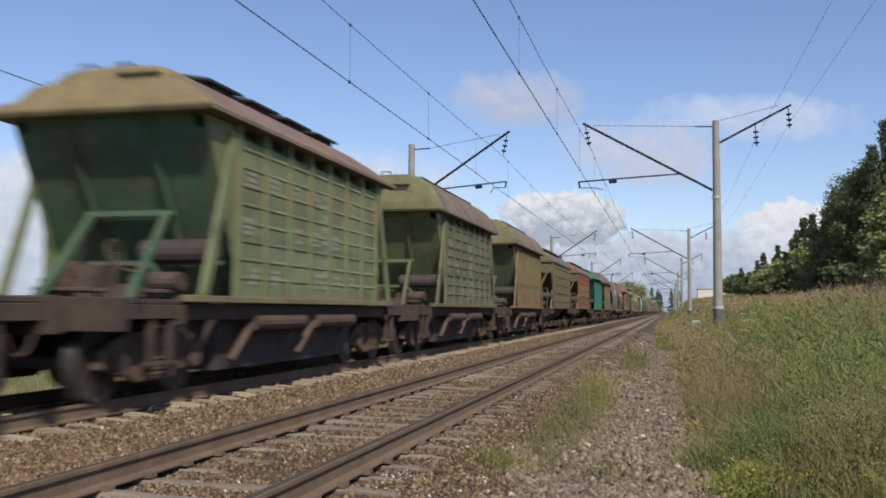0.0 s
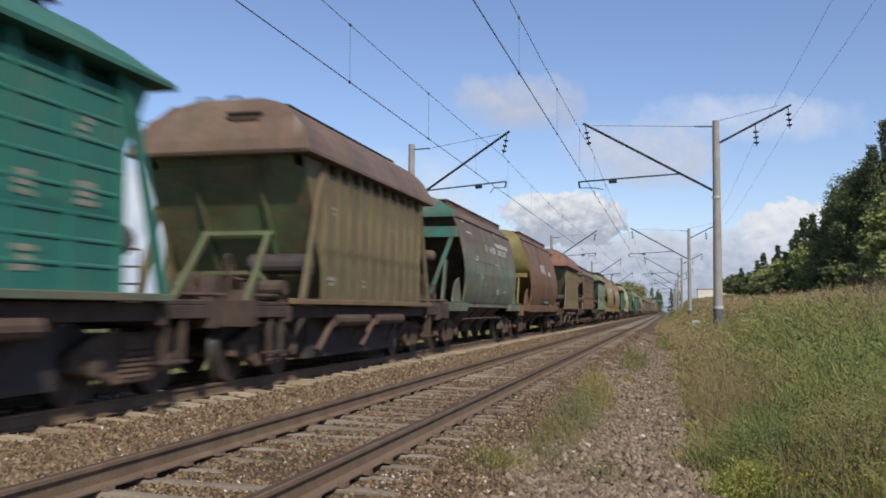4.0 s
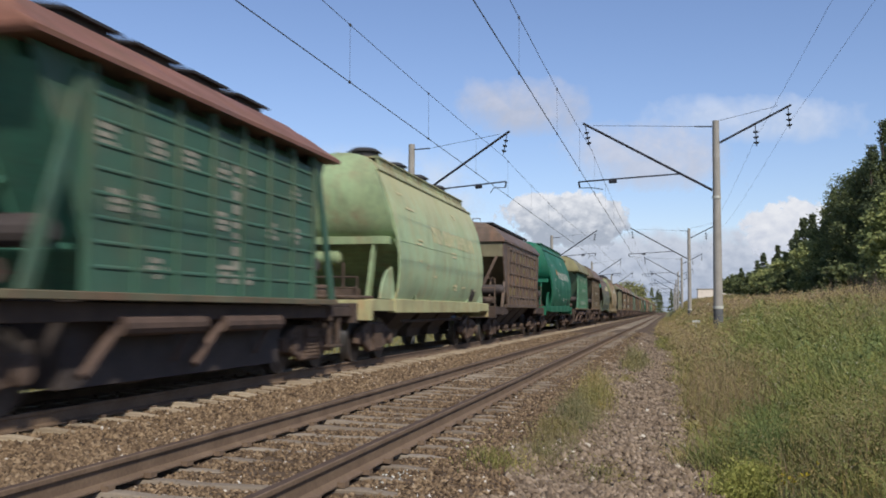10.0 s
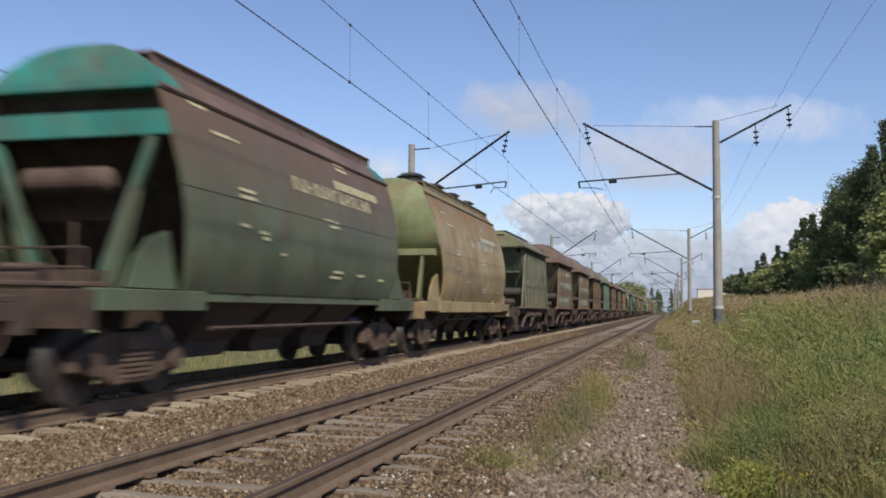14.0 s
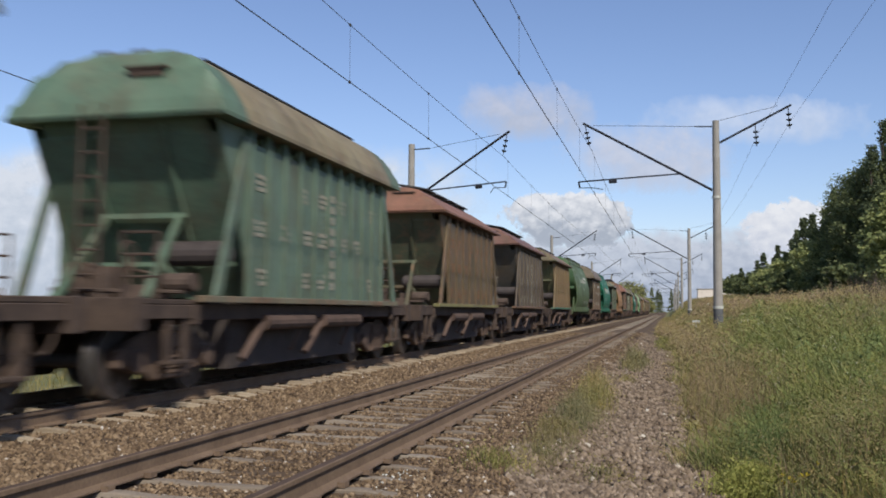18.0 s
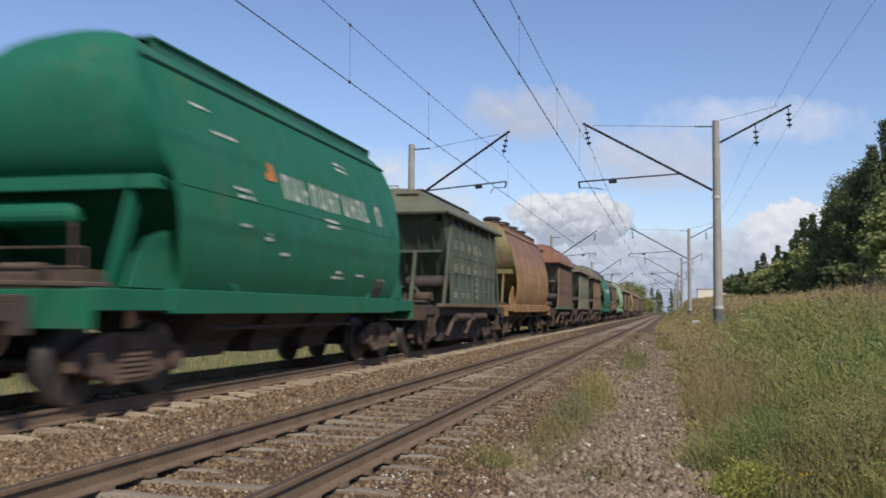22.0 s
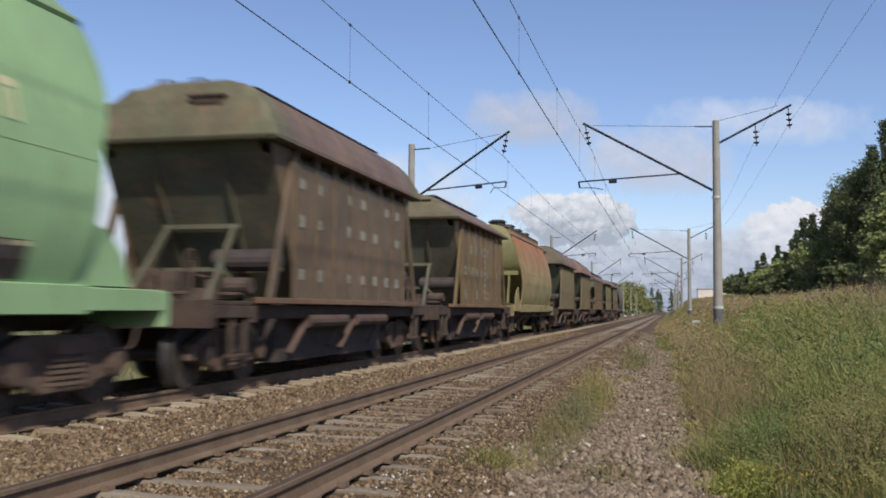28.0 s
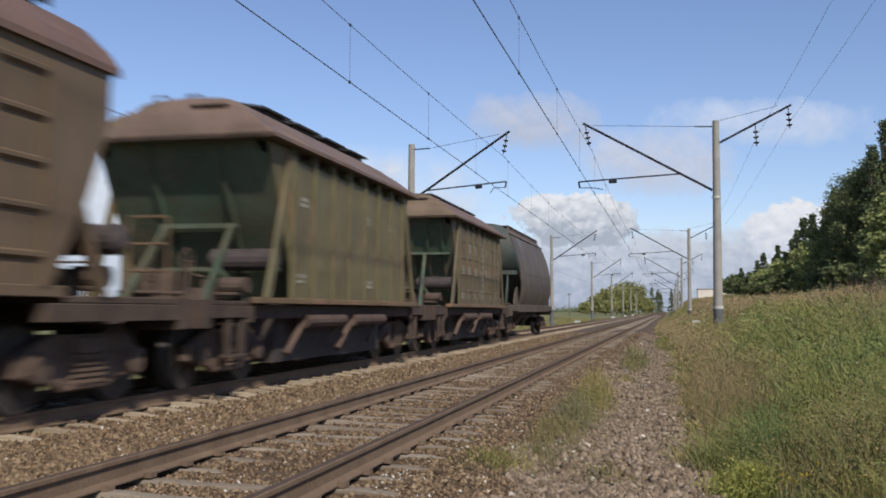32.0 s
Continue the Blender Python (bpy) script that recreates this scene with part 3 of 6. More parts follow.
# ---- plants ----
def plant_material(name, stops, rough=0.75, drift=False):
    """Leaves or blades: a colour for each piece, thin enough to let some light through."""
    n = Nodes(name, rough, 0.0, 0.25)
    c = n.ramp(n.island(), stops)
    big = n.noise(n.place(), 0.8, 5)
    c = n.mix(n.ramp(big, [(0.35, 0.0), (0.7, 0.6)]), c, tuple(0.5 * (p + q) for p, q in zip(stops[0][1], stops[-1][1])))
    if drift:
        # drifts of yellower, and of darker greener, growth
        c = n.mix(n.ramp(n.noise(n.place((1, 0.8, 1), (3, 7, 1)), 1.5, 4, 0.6), [(0.44, 0.0), (0.62, 0.75)]), c, n.mix(1.0, c, (1.32, 1.15, 0.92), "MULTIPLY"))
        c = n.mix(n.ramp(n.noise(n.place((1, 0.7, 1), (9, 2, 5)), 2.3, 5, 0.65), [(0.48, 0.0), (0.64, 0.8)]), c, n.mix(1.0, c, (0.54, 0.64, 0.54), "MULTIPLY"))
    n.done(c)
    out = n.t.nodes["Material Output"]
    tl = n.t.nodes.new("ShaderNodeBsdfTranslucent")
    n.link(c, tl.inputs[0])
    mx = n.t.nodes.new("ShaderNodeMixShader")
    mx.inputs[0].default_value = 0.3
    n.link(n.bsdf.outputs[0], mx.inputs[1])
    n.link(tl.outputs[0], mx.inputs[2])
    n.link(mx.outputs[0], out.inputs[0])
    return n.mat


STRAW = plant_material("dry_grass", [(0.0, (0.230, 0.185, 0.090)), (0.4, (0.325, 0.262, 0.138)), (0.75, (0.41, 0.335, 0.185)), (1.0, (0.28, 0.245, 0.105))], drift=True)
GRASS = plant_material("green_grass", [(0.0, (0.120, 0.135, 0.044)), (0.4, (0.215, 0.228, 0.074)), (0.7, (0.288, 0.28, 0.106)), (1.0, (0.38, 0.335, 0.16))], drift=True)
WEED = plant_material("green_weed", [(0.0, (0.140, 0.166, 0.052)), (0.5, (0.192, 0.220, 0.070)), (1.0, (0.265, 0.28, 0.10))], drift=True)
SEED = plant_material("brown_seed_heads", [(0.0, (0.185, 0.130, 0.076)), (0.5, (0.280, 0.205, 0.122)), (1.0, (0.36, 0.28, 0.175))])
YELLOWISH = plant_material("yellow_green_bush", [(0.0, (0.20, 0.225, 0.055)), (0.5, (0.31, 0.325, 0.085)), (1.0, (0.44, 0.43, 0.14))])
LUSH = plant_material("lush_grass", [(0.0, (0.105, 0.145, 0.040)), (0.5, (0.200, 0.236, 0.072)), (0.85, (0.29, 0.31, 0.11)), (1.0, (0.42, 0.42, 0.19))], drift=True)
DEEP = plant_material("deep_green_weed", [(0.0, (0.085, 0.125, 0.045)), (0.5, (0.150, 0.205, 0.072)), (1.0, (0.25, 0.30, 0.11))])
FLOWER = plant_material("yellow_petals", [(0.0, (0.60, 0.45, 0.02)), (1.0, (0.75, 0.60, 0.05))])
NEEDLE = plant_material("spruce_needles", [(0.0, (0.050, 0.072, 0.042)), (0.6, (0.092, 0.120, 0.060)), (1.0, (0.16, 0.182, 0.088))])
LEAFDARK = plant_material("dark_leaves", [(0.0, (0.075, 0.100, 0.044)), (0.6, (0.140, 0.172, 0.070)), (1.0, (0.235, 0.250, 0.105))])
LEAFLIGHT = plant_material("olive_leaves", [(0.0, (0.17, 0.205, 0.078)), (0.6, (0.30, 0.34, 0.125)), (1.0, (0.44, 0.45, 0.19))])
OLIVEWEED = plant_material("olive_weed", [(0.0, (0.195, 0.182, 0.068)), (0.5, (0.245, 0.222, 0.086)), (1.0, (0.310, 0.27, 0.120))], drift=True)
FARLEAF = plant_material("distant_olive_leaves", [(0.0, (0.20, 0.215, 0.085)), (0.6, (0.30, 0.305, 0.12)), (1.0, (0.42, 0.40, 0.17))])
PALESEED = plant_material("pale_seed_heads", [(0.0, (0.36, 0.34, 0.22)), (1.0, (0.55, 0.52, 0.38))])
DUSTYWEED = plant_material("dusty_weed", [(0.0, (0.135, 0.135, 0.062)), (0.5, (0.205, 0.190, 0.092)), (1.0, (0.29, 0.255, 0.145))], drift=True)
BARK = grainy("brown_bark", [(0.3, (0.045, 0.035, 0.028)), (0.7, (0.10, 0.08, 0.062))], 4.0, 0.95)


def blades(name, x, y, z, height, width, material, label, seed, lean=0.35, bend=0.5):
    n = len(x)
    r = np.random.default_rng(seed)
    ang, la = r.uniform(0, 6.283, n), r.uniform(0, 6.283, n)
    ln = np.abs(r.normal(0, lean, n))
    side = np.stack([np.cos(ang), np.sin(ang), 0 * ang], -1)
    out = np.stack([np.cos(la), np.sin(la), 0 * la], -1)
    base = np.stack([x, y, z], -1)
    up = np.array([0, 0, 1.0])
    h, wd = height[:, None], width[:, None]
    mid = base + up * h * 0.55 + out * h * (ln * 0.45)[:, None]
    tip = base + up * h * (1 - 0.15 * ln)[:, None] + out * h * (ln * (1 + bend))[:, None]
    v = np.stack([base - side * wd, base + side * wd, mid - side * wd * 0.8, mid + side * wd * 0.8, tip - side * wd * 0.2, tip + side * wd * 0.2], 1)
    f = np.array([(0, 1, 3, 2), (2, 3, 5, 4)])[None] + (np.arange(n) * 6)[:, None, None]
    return tagged(sheet(name, v.reshape(-1, 3), f.reshape(-1, 4), material), label, "grass", kind="stuff")


def leaf_cloud(centres, per, spread, size, r, flat=0.6, up=0.0):
    """Small four-cornered leaves scattered round points."""
    c = np.repeat(centres, per, 0)
    n = len(c)
    p = c + r.normal(0, 1, (n, 3)) * spread
    a = r.normal(0, 1, (n, 3))
    a[:, 2] *= flat
    if up:
        face = r.normal(0, 0.6, (n, 3)) + np.array([0.0, -0.3, up])
        a = np.cross(face, a)
    a /= np.linalg.norm(a, axis=1)[:, None]
    b = np.cross(a, face if up else r.normal(0, 1, (n, 3)))
    b /= np.linalg.norm(b, axis=1)[:, None] + 1e-9
    s = size * r.uniform(0.6, 1.4, n)[:, None]
    v = np.stack([p - a * s, p + b * s * 0.45, p + a * s, p - b * s * 0.45], 1)
    return v.reshape(-1, 3), np.arange(n * 4).reshape(-1, 4)


def bank_plants():
    """Everything that grows on the bank: drifts of dry, olive and green growth that blend into one another."""
    r = np.random.default_rng(11)

    def spots(n, x0, x1, near, far, power=1.0):
        y = depth_spread(r, n, near, far)
        x = x0 + (x1 - x0) * r.random(n) ** power
        back = r.random(n) < 0.13
        y = np.where(back, r.uniform(-7, near, n), y)
        hidden = ((y < 6.9) & (y > 3) & (x < 4.5)) | ((x > 3.4) & (x < 4.1) & (y > 6) & (y < 8.5))
        return np.where(hidden, x + 3.0, x), y

    def edge(x, y):
        return x - (3.62 - 1.1 * step(26, 80, y) + 0.26 * wave(x * 0, y, 0.9, 21) + 0.2 * wave(x, y, 0.3, 23))

    def patchy(x, y, seed, size=1.2):
        return wave(x, y, size, seed) + 0.5 * wave(x, y, size * 0.4, seed + 1)

    def spot(x, y, cx, cy, rx, ry):
        return np.exp(-((x - cx) / rx) ** 2 - ((y - cy) / ry) ** 2)

    # how likely each kind of growth is at a place
    def heart(x, y):
        return spot(x, y, 5.6, 12.0, 0.9, 4.0) + 0.7 * spot(x, y, 5.4, 20, 0.8, 6)

    def dry(x, y):
        foot = np.exp(-((edge(x, y) - 0.75) / 0.62) ** 2) * step(11, 14, y)
        corner = spot(x, y, 4.95, 8.2, 0.8, 1.3)
        return 0.95 * foot + 1.1 * corner + 0.14 + 0.30 * patchy(x, y, 31) - 0.5 * heart(x, y) + 0.5 * step(6.8, 7.8, x) * step(14, 20, y) + 0.3 * step(30, 60, y)

    def green(x, y):
        return 1.2 * heart(x, y) + 0.34 + 0.40 * patchy(x, y, 41) - 0.75 * np.exp(-((edge(x, y) - 0.55) / 0.6) ** 2) * step(11, 14, y) - 0.6 * step(6.4, 7.4, x) - 0.35 * step(30, 55, y)

    def dark(x, y):
        return 1.1 * spot(x, y, 4.25, 10.6, 0.40, 1.1) + 1.4 * spot(x, y, 5.75, 12.8, 0.45, 1.8) + 0.55 * spot(x, y, 4.6, 22, 0.5, 4.0) + 0.35 * patchy(x, y, 51, 0.8) - 0.12

    def olive(x, y):
        return 0.62 + 0.3 * patchy(x, y, 61) - 0.4 * crest(x, y)

    def nettle(x, y):
        return np.clip(spot(x, y, 5.75, 11.8, 0.55, 2.6), 0, 1) * (0.7 + 0.7 * patchy(x, y, 91, 0.7))

    def corner(x, y):
        return spot(x, y, 5.0, 8.4, 0.7, 1.6) * (0.75 + 0.5 * patchy(x, y, 95, 0.6))

    def crest(x, y):
        return np.clip(step(6.8, 7.7, x) * step(14, 20, y) + step(5.2, 6.4, x) * step(32, 54, y), 0, 1) * (0.8 + 0.3 * patchy(x, y, 71))

    def mound(x, y):
        """Tussocks: the growth stands higher in clumps and leaves hollows between."""
        return 1 + (0.45 + 0.25 * step(9.0, 11.5, y)) * np.clip(wave(x, y, 0.32, 7) + 0.3 * wave(x, y, 0.11, 8), -1, 1)

    def low(x, y):
        """Growth is shorter over the top of the bank."""
        return 1 - 0.45 * step(5.8, 7.4, x)

    def kept(n, x0, x1, near, far, power, rule):
        x, y = spots(n, x0, x1, near, far, power)
        k = (edge(x, y) > 0) & (r.random(n) < rule(x, y))
        return x[k], y[k]

    for name, mat, n, x1, far, rule, lo, hi, wd, lean, words in (
            ("dry_grass", STRAW, 109000, 13, 200, dry, 0.20, 0.52, 0.0036, 0.5, "tall dry straw-coloured grass on the bank"),
            ("green_grass", GRASS, 136000, 13, 200, olive, 0.16, 0.44, 0.0058, 0.6, "olive green grass on the bank"),
            ("lush_grass", LUSH, 164000, 10, 110, green, 0.18, 0.46, 0.0075, 0.75, "lush green grass in patches on the bank"),
            ("crest_grass", SEED, 32500, 14, 200, crest, 0.15, 0.42, 0.0045, 0.5, "brown dry grass along the top of the bank")):
        x, y = kept(n, 2.4, x1, 5.2, far, 1.2, rule)
        s = np.clip(y / 14, 0.9, 8.0)
        h = r.uniform(lo, hi, len(x)) * mound(x, y) * low(x, y) * (1 - 0.35 * step(10.5, 7.5, y))
        blades(name, x, y, ground_z(x, y) - 0.02, h, wd * s, mat, words, len(name), lean)

    # small leaves and seed heads in soft drifts
    for name, mat, n, x1, rule, lo, hi, per, size, wide, words in (
            ("olive_weeds", OLIVEWEED, 8700, 13, olive, 0.04, 0.30, 30, 0.012, 0.14, "olive-green feathery weeds on the bank"),
            ("leafy_weeds", WEED, 10900, 12, green, 0.04, 0.30, 30, 0.013, 0.13, "small-leaved green weeds on the bank"),
            ("bright_leafy_weeds", LUSH, 6500, 11, green, 0.08, 0.38, 40, 0.016, 0.12, "bright green broad-leaved weeds in clumps on the bank"),
            ("deep_green_weeds", DEEP, 6000, 10, dark, 0.05, 0.34, 50, 0.019, 0.15, "deep green leafy weeds in clumps on the bank"),
            # nettles: dark leaves below and paler tops put shade and light into the colour
            ("broad_nettles", DEEP, 3200, 9, nettle, 0.08, 0.42, 26, 0.030, 0.13, "broad-leaved nettles, dark green for the shaded inside of the growth"),
            ("pale_nettles", WEED, 2000, 9, nettle, 0.24, 0.50, 14, 0.026, 0.11, "nettle tops on the bank in a paler green for the light on them"),
            ("corner_weeds", OLIVEWEED, 9000, 7, corner, 0.12, 0.42, 26, 0.012, 0.12, "sunlit olive weeds near the path"),
            ("corner_straw", STRAW, 8000, 7, corner, 0.16, 0.46, 22, 0.012, 0.12, "sunlit straw-coloured weed heads near the path"),
            ("dry_weeds", STRAW, 9800, 13, dry, 0.10, 0.44, 29, 0.0125, 0.14, "dry tan weed heads on the bank"),
            ("brown_weeds", SEED, 5200, 9, dry, 0.14, 0.44, 34, 0.010, 0.13, "brown seed heads at the foot of the bank"),
            ("crest_weeds", SEED, 5200, 14, crest, 0.05, 0.30, 44, 0.013, 0.16, "brown withered weeds along the top of the bank"),
            ("pale_seed_heads", PALESEED, 2200, 12, green, 0.22, 0.46, 7, 0.013, 0.05, "pale seed heads standing over the green weeds")):
        x, y = kept(n, 2.5, x1, 5.4, 110, 1.15, rule)
        c = np.stack([x, y, ground_z(x, y) + r.uniform(lo, hi, len(x)) * mound(x, y) * low(x, y)], -1)
        v, f = leaf_cloud(c, per, np.array([wide, wide, wide * 0.8]), 1.0, r, up=0.45 if rule is nettle else 1.0)
        q = v.reshape(-1, 4, 3)
        mid = q.mean(1, keepdims=True)
        q = mid + (q - mid) * size * np.clip(mid[:, :, 1:2] / 12, 0.75, 6.0)
        tagged(sheet(name, q.reshape(-1, 3), f, mat), words, "weeds", kind="stuff")

    # bare twiggy scrub where the bank meets the wood
    x, y = kept(900, 7.4, 9.4, 19, 30, 1.0, lambda x, y: 0 * x + 0.8)
    blades("dry_scrub", x, y, ground_z(x, y), r.uniform(0.3, 0.85, len(x)), np.full(len(x), 0.006), BARK, "bare brown scrub at the top of the bank", 81, 0.3, 0.2)
    # short dry grass that creeps out over the gravel
    x, y = spots(60000, 2.3, 4.6, 7.0, 70)
    e = edge(x, y)
    k = (e < 0.08) & (r.random(len(x)) < 0.55 * np.exp(-(np.minimum(e, 0) / 0.22) ** 2) * (0.5 + 0.8 * patchy(x, y, 99, 0.5)))
    x, y = x[k], y[k]
    blades("creeping_grass", x, y, np.maximum(ground_z(x, y), ballast_z(x, y)) - 0.01, r.uniform(0.05, 0.20, len(x)) * np.exp(1.6 * np.minimum(e[k], 0)), 0.004 * np.clip(y / 14, 0.9, 4.0), STRAW, "short dry grass creeping out over the gravel", 83, 0.6)
    # seed stalks at the foot
    x, y = kept(4200, 3.5, 5.6, 10.5, 40, 1.2, dry)
    blades("seed_stalks", x, y, ground_z(x, y), r.uniform(0.35, 0.65, len(x)), 0.0036 * np.clip(y / 12, 0.9, 2.5), SEED, "brown seed-headed stalks at the foot of the bank", 82, 0.15, 0.2)


bank_plants()


def weed_clump(x, y, w, d, h, n, material, label, seed, leaf=0.03):
    r = np.random.default_rng(seed)
    px, py = x + r.normal(0, w / 2.2, n), y + r.normal(0, d / 2.2, n)
    base = np.maximum(ground_z(px, py), ballast_z(px, py) * (px < 3.9) + -9 * (px >= 3.9))
    hh = h * np.exp(-((px - x) / w) ** 2 - ((py - y) / d) ** 2) * r.uniform(0.3, 1.2, n) * (1 + 0.5 * wave(px, py, 0.12, seed))
    holder = tagged(new("weed_clump"), label, "weed", "weeds beside the track")
    stems = blades("stem", px, py, base - 0.01, hh + 0.04, np.full(n, 0.003 * max(1, y / 12)), material, "", seed + 1, 0.25)
    c = np.stack([px, py, base + hh * r.uniform(0.2, 1.0, n)], -1)[:: (1 if material is YELLOWISH else 2)]
    v, f = leaf_cloud(c, 5, np.array([0.07, 0.07, 0.06]), leaf, r, up=0.3)
    leaves = sheet("foliage", v, f, material)
    for o in (stems, leaves):
        for key in ("label", "category", "kind"):
            if key in o:
                del o[key]
        o["kind"] = "stuff"
        o.parent = holder
    return holder


for k, (wx, wy, ww, wd, wh, wn, wm, words) in enumerate((
        (2.03, 9.35, 0.30, 0.8, 0.13, 260, DUSTYWEED, "low dusty green weeds growing in the gravel"),
        (2.05, 10.5, 0.34, 1.3, 0.22, 420, DUSTYWEED, "low dusty green weeds growing in the gravel"),
        (2.10, 12.6, 0.36, 2.0, 0.34, 620, DUSTYWEED, "dusty green weeds growing in the gravel beside the track"),
        (2.14, 15.2, 0.34, 2.2, 0.40, 420, OLIVEWEED, "tall olive weeds growing in the gravel beside the track"),
        (1.98, 17.8, 0.30, 2.2, 0.36, 260, STRAW, "dry straw-coloured weeds growing in the gravel"),
        (2.38, 21.0, 0.20, 1.0, 0.16, 60, OLIVEWEED, "small green weed growing in the gravel"),
        (2.30, 25.5, 0.26, 2.2, 0.62, 190, DUSTYWEED, "tall dusty green weeds growing in the gravel"),
        (2.46, 28.0, 0.32, 2.6, 0.48, 170, DUSTYWEED, "yellowing weeds growing in the gravel"),
        (1.80, 8.35, 0.40, 0.45, 0.14, 260, GRASS, "sparse pale grass tuft in the ballast"),
        (2.65, 9.1, 0.40, 0.55, 0.10, 150, OLIVEWEED, "sparse low weeds in the gravel"),
        (3.55, 13.2, 0.16, 0.9, 0.14, 160, OLIVEWEED, "low green weeds beside the fallen branch"),
        (3.92, 8.75, 0.27, 0.34, 0.30, 1500, YELLOWISH, "yellow-green bushy weed at the path edge"),
        (4.18, 9.8, 0.36, 0.8, 0.54, 1200, DEEP, "dark green bushy weed at the path edge"),
        (3.10, 45.0, 0.40, 6.0, 0.35, 400, GRASS, "grass creeping over the path"))):
    weed_clump(wx, wy, ww, wd, wh, wn, wm, words, 61 + 3 * k, 0.016 if wm is YELLOWISH else 0.0013 * max(10.0, wy))


def flowers():
    r = np.random.default_rng(5)
    c = np.stack([r.normal(4.28, 0.09, 12), r.normal(8.2, 0.08, 12), r.normal(0.06, 0.03, 12)], -1)
    c[:, 2] += ground_z(c[:, 0], c[:, 1]) + 0.1
    v, f = leaf_cloud(c, 8, np.array([0.012, 0.012, 0.008]), 0.014, r)
    tagged(sheet("yellow_flowers", v, f, FLOWER), "small bright yellow flowers among the grass", "flowers", kind="stuff")


flowers()


def stick():
    bm = bmesh.new()
    pts = [(x, y, float(ground_z(x, y)) + 0.12) for x, y in ((3.62, 14.5), (3.73, 13.9), (3.86, 13.2), (4.02, 12.4))]
    for a, b in zip(pts, pts[1:]):
        rod(bm, a, b, 0.014, 6, 0.011)
    rod(bm, pts[1], (3.92, 13.95, pts[1][2] + 0.06), 0.008, 5, 0.004)
    return tagged(new("fallen_branch", mesh_of("fallen_branch", bm, SEED)), "thin dry branch lying at the path edge", "branch")


stick()


def tree(kind, x, y, h, w, seed, leaf=0.22, leaves=5200, label="", mat=None):
    r = np.random.default_rng(seed)
    z0 = float(ground_z(x, y))
    t = new("tree")
    t.location = (x, y, z0)
    bm = bmesh.new()
    rod(bm, (0, 0, -0.3), (r.normal(0, 0.1), r.normal(0, 0.1), h * 0.55), 0.02 * h, 8, 0.011 * h)
    rod(bm, (0, 0, h * 0.54), (r.normal(0, 0.2), r.normal(0, 0.2), h * 0.96), 0.011 * h, 7, 0.02)
    n = 90 if kind == "spruce" else 150
    if kind == "spruce":
        zz = np.sort(r.uniform(0.08, 0.97, n))
        rad = 0.42 * w * (1 - zz) ** 0.95 * (0.75 + 0.35 * np.abs(np.sin(zz * 34)))
        a = r.uniform(0, 6.28, n)
        tips = np.stack([rad * np.cos(a), rad * np.sin(a), zz * h - 0.25 * rad], -1)
        roots = np.stack([0 * a, 0 * a, zz * h], -1)
    else:
        zz = r.uniform(0.18, 1.0, n)
        rad = w / 2 * np.sin(np.pi * np.clip(zz * 0.86 + 0.10, 0, 1)) ** 0.65 * r.uniform(0.55, 1.12, n)
        a = r.uniform(0, 6.28, n)
        tips = np.stack([rad * np.cos(a), rad * np.sin(a), zz * h], -1)
        roots = np.stack([0.1 * rad * np.cos(a), 0.1 * rad * np.sin(a), np.maximum(zz * h - 0.22 * h, 0.15 * h)], -1)
    for p, q in zip(roots, tips):
        rod(bm, tuple(p), tuple(q), 0.004 * h, 4, 0.012)
    part("trunk", bm, BARK, t)
    u = r.uniform(0.35, 1.14, (n, 5, 1))
    c = (roots[:, None] + (tips - roots)[:, None] * u).reshape(-1, 3)
    sp = 0.030 * h if kind != "spruce" else 0.015 * h
    v, f = leaf_cloud(c, max(4, leaves // len(c)), np.array([sp, sp, sp * 0.7]), leaf * (0.75 if kind == "spruce" else 1.0), r, 0.5)
    crown = sheet("crown", v, f, mat or (NEEDLE if kind == "spruce" else LEAFDARK))
    crown.parent = t
    return tagged(t, label, "tree", "trees on the bank")


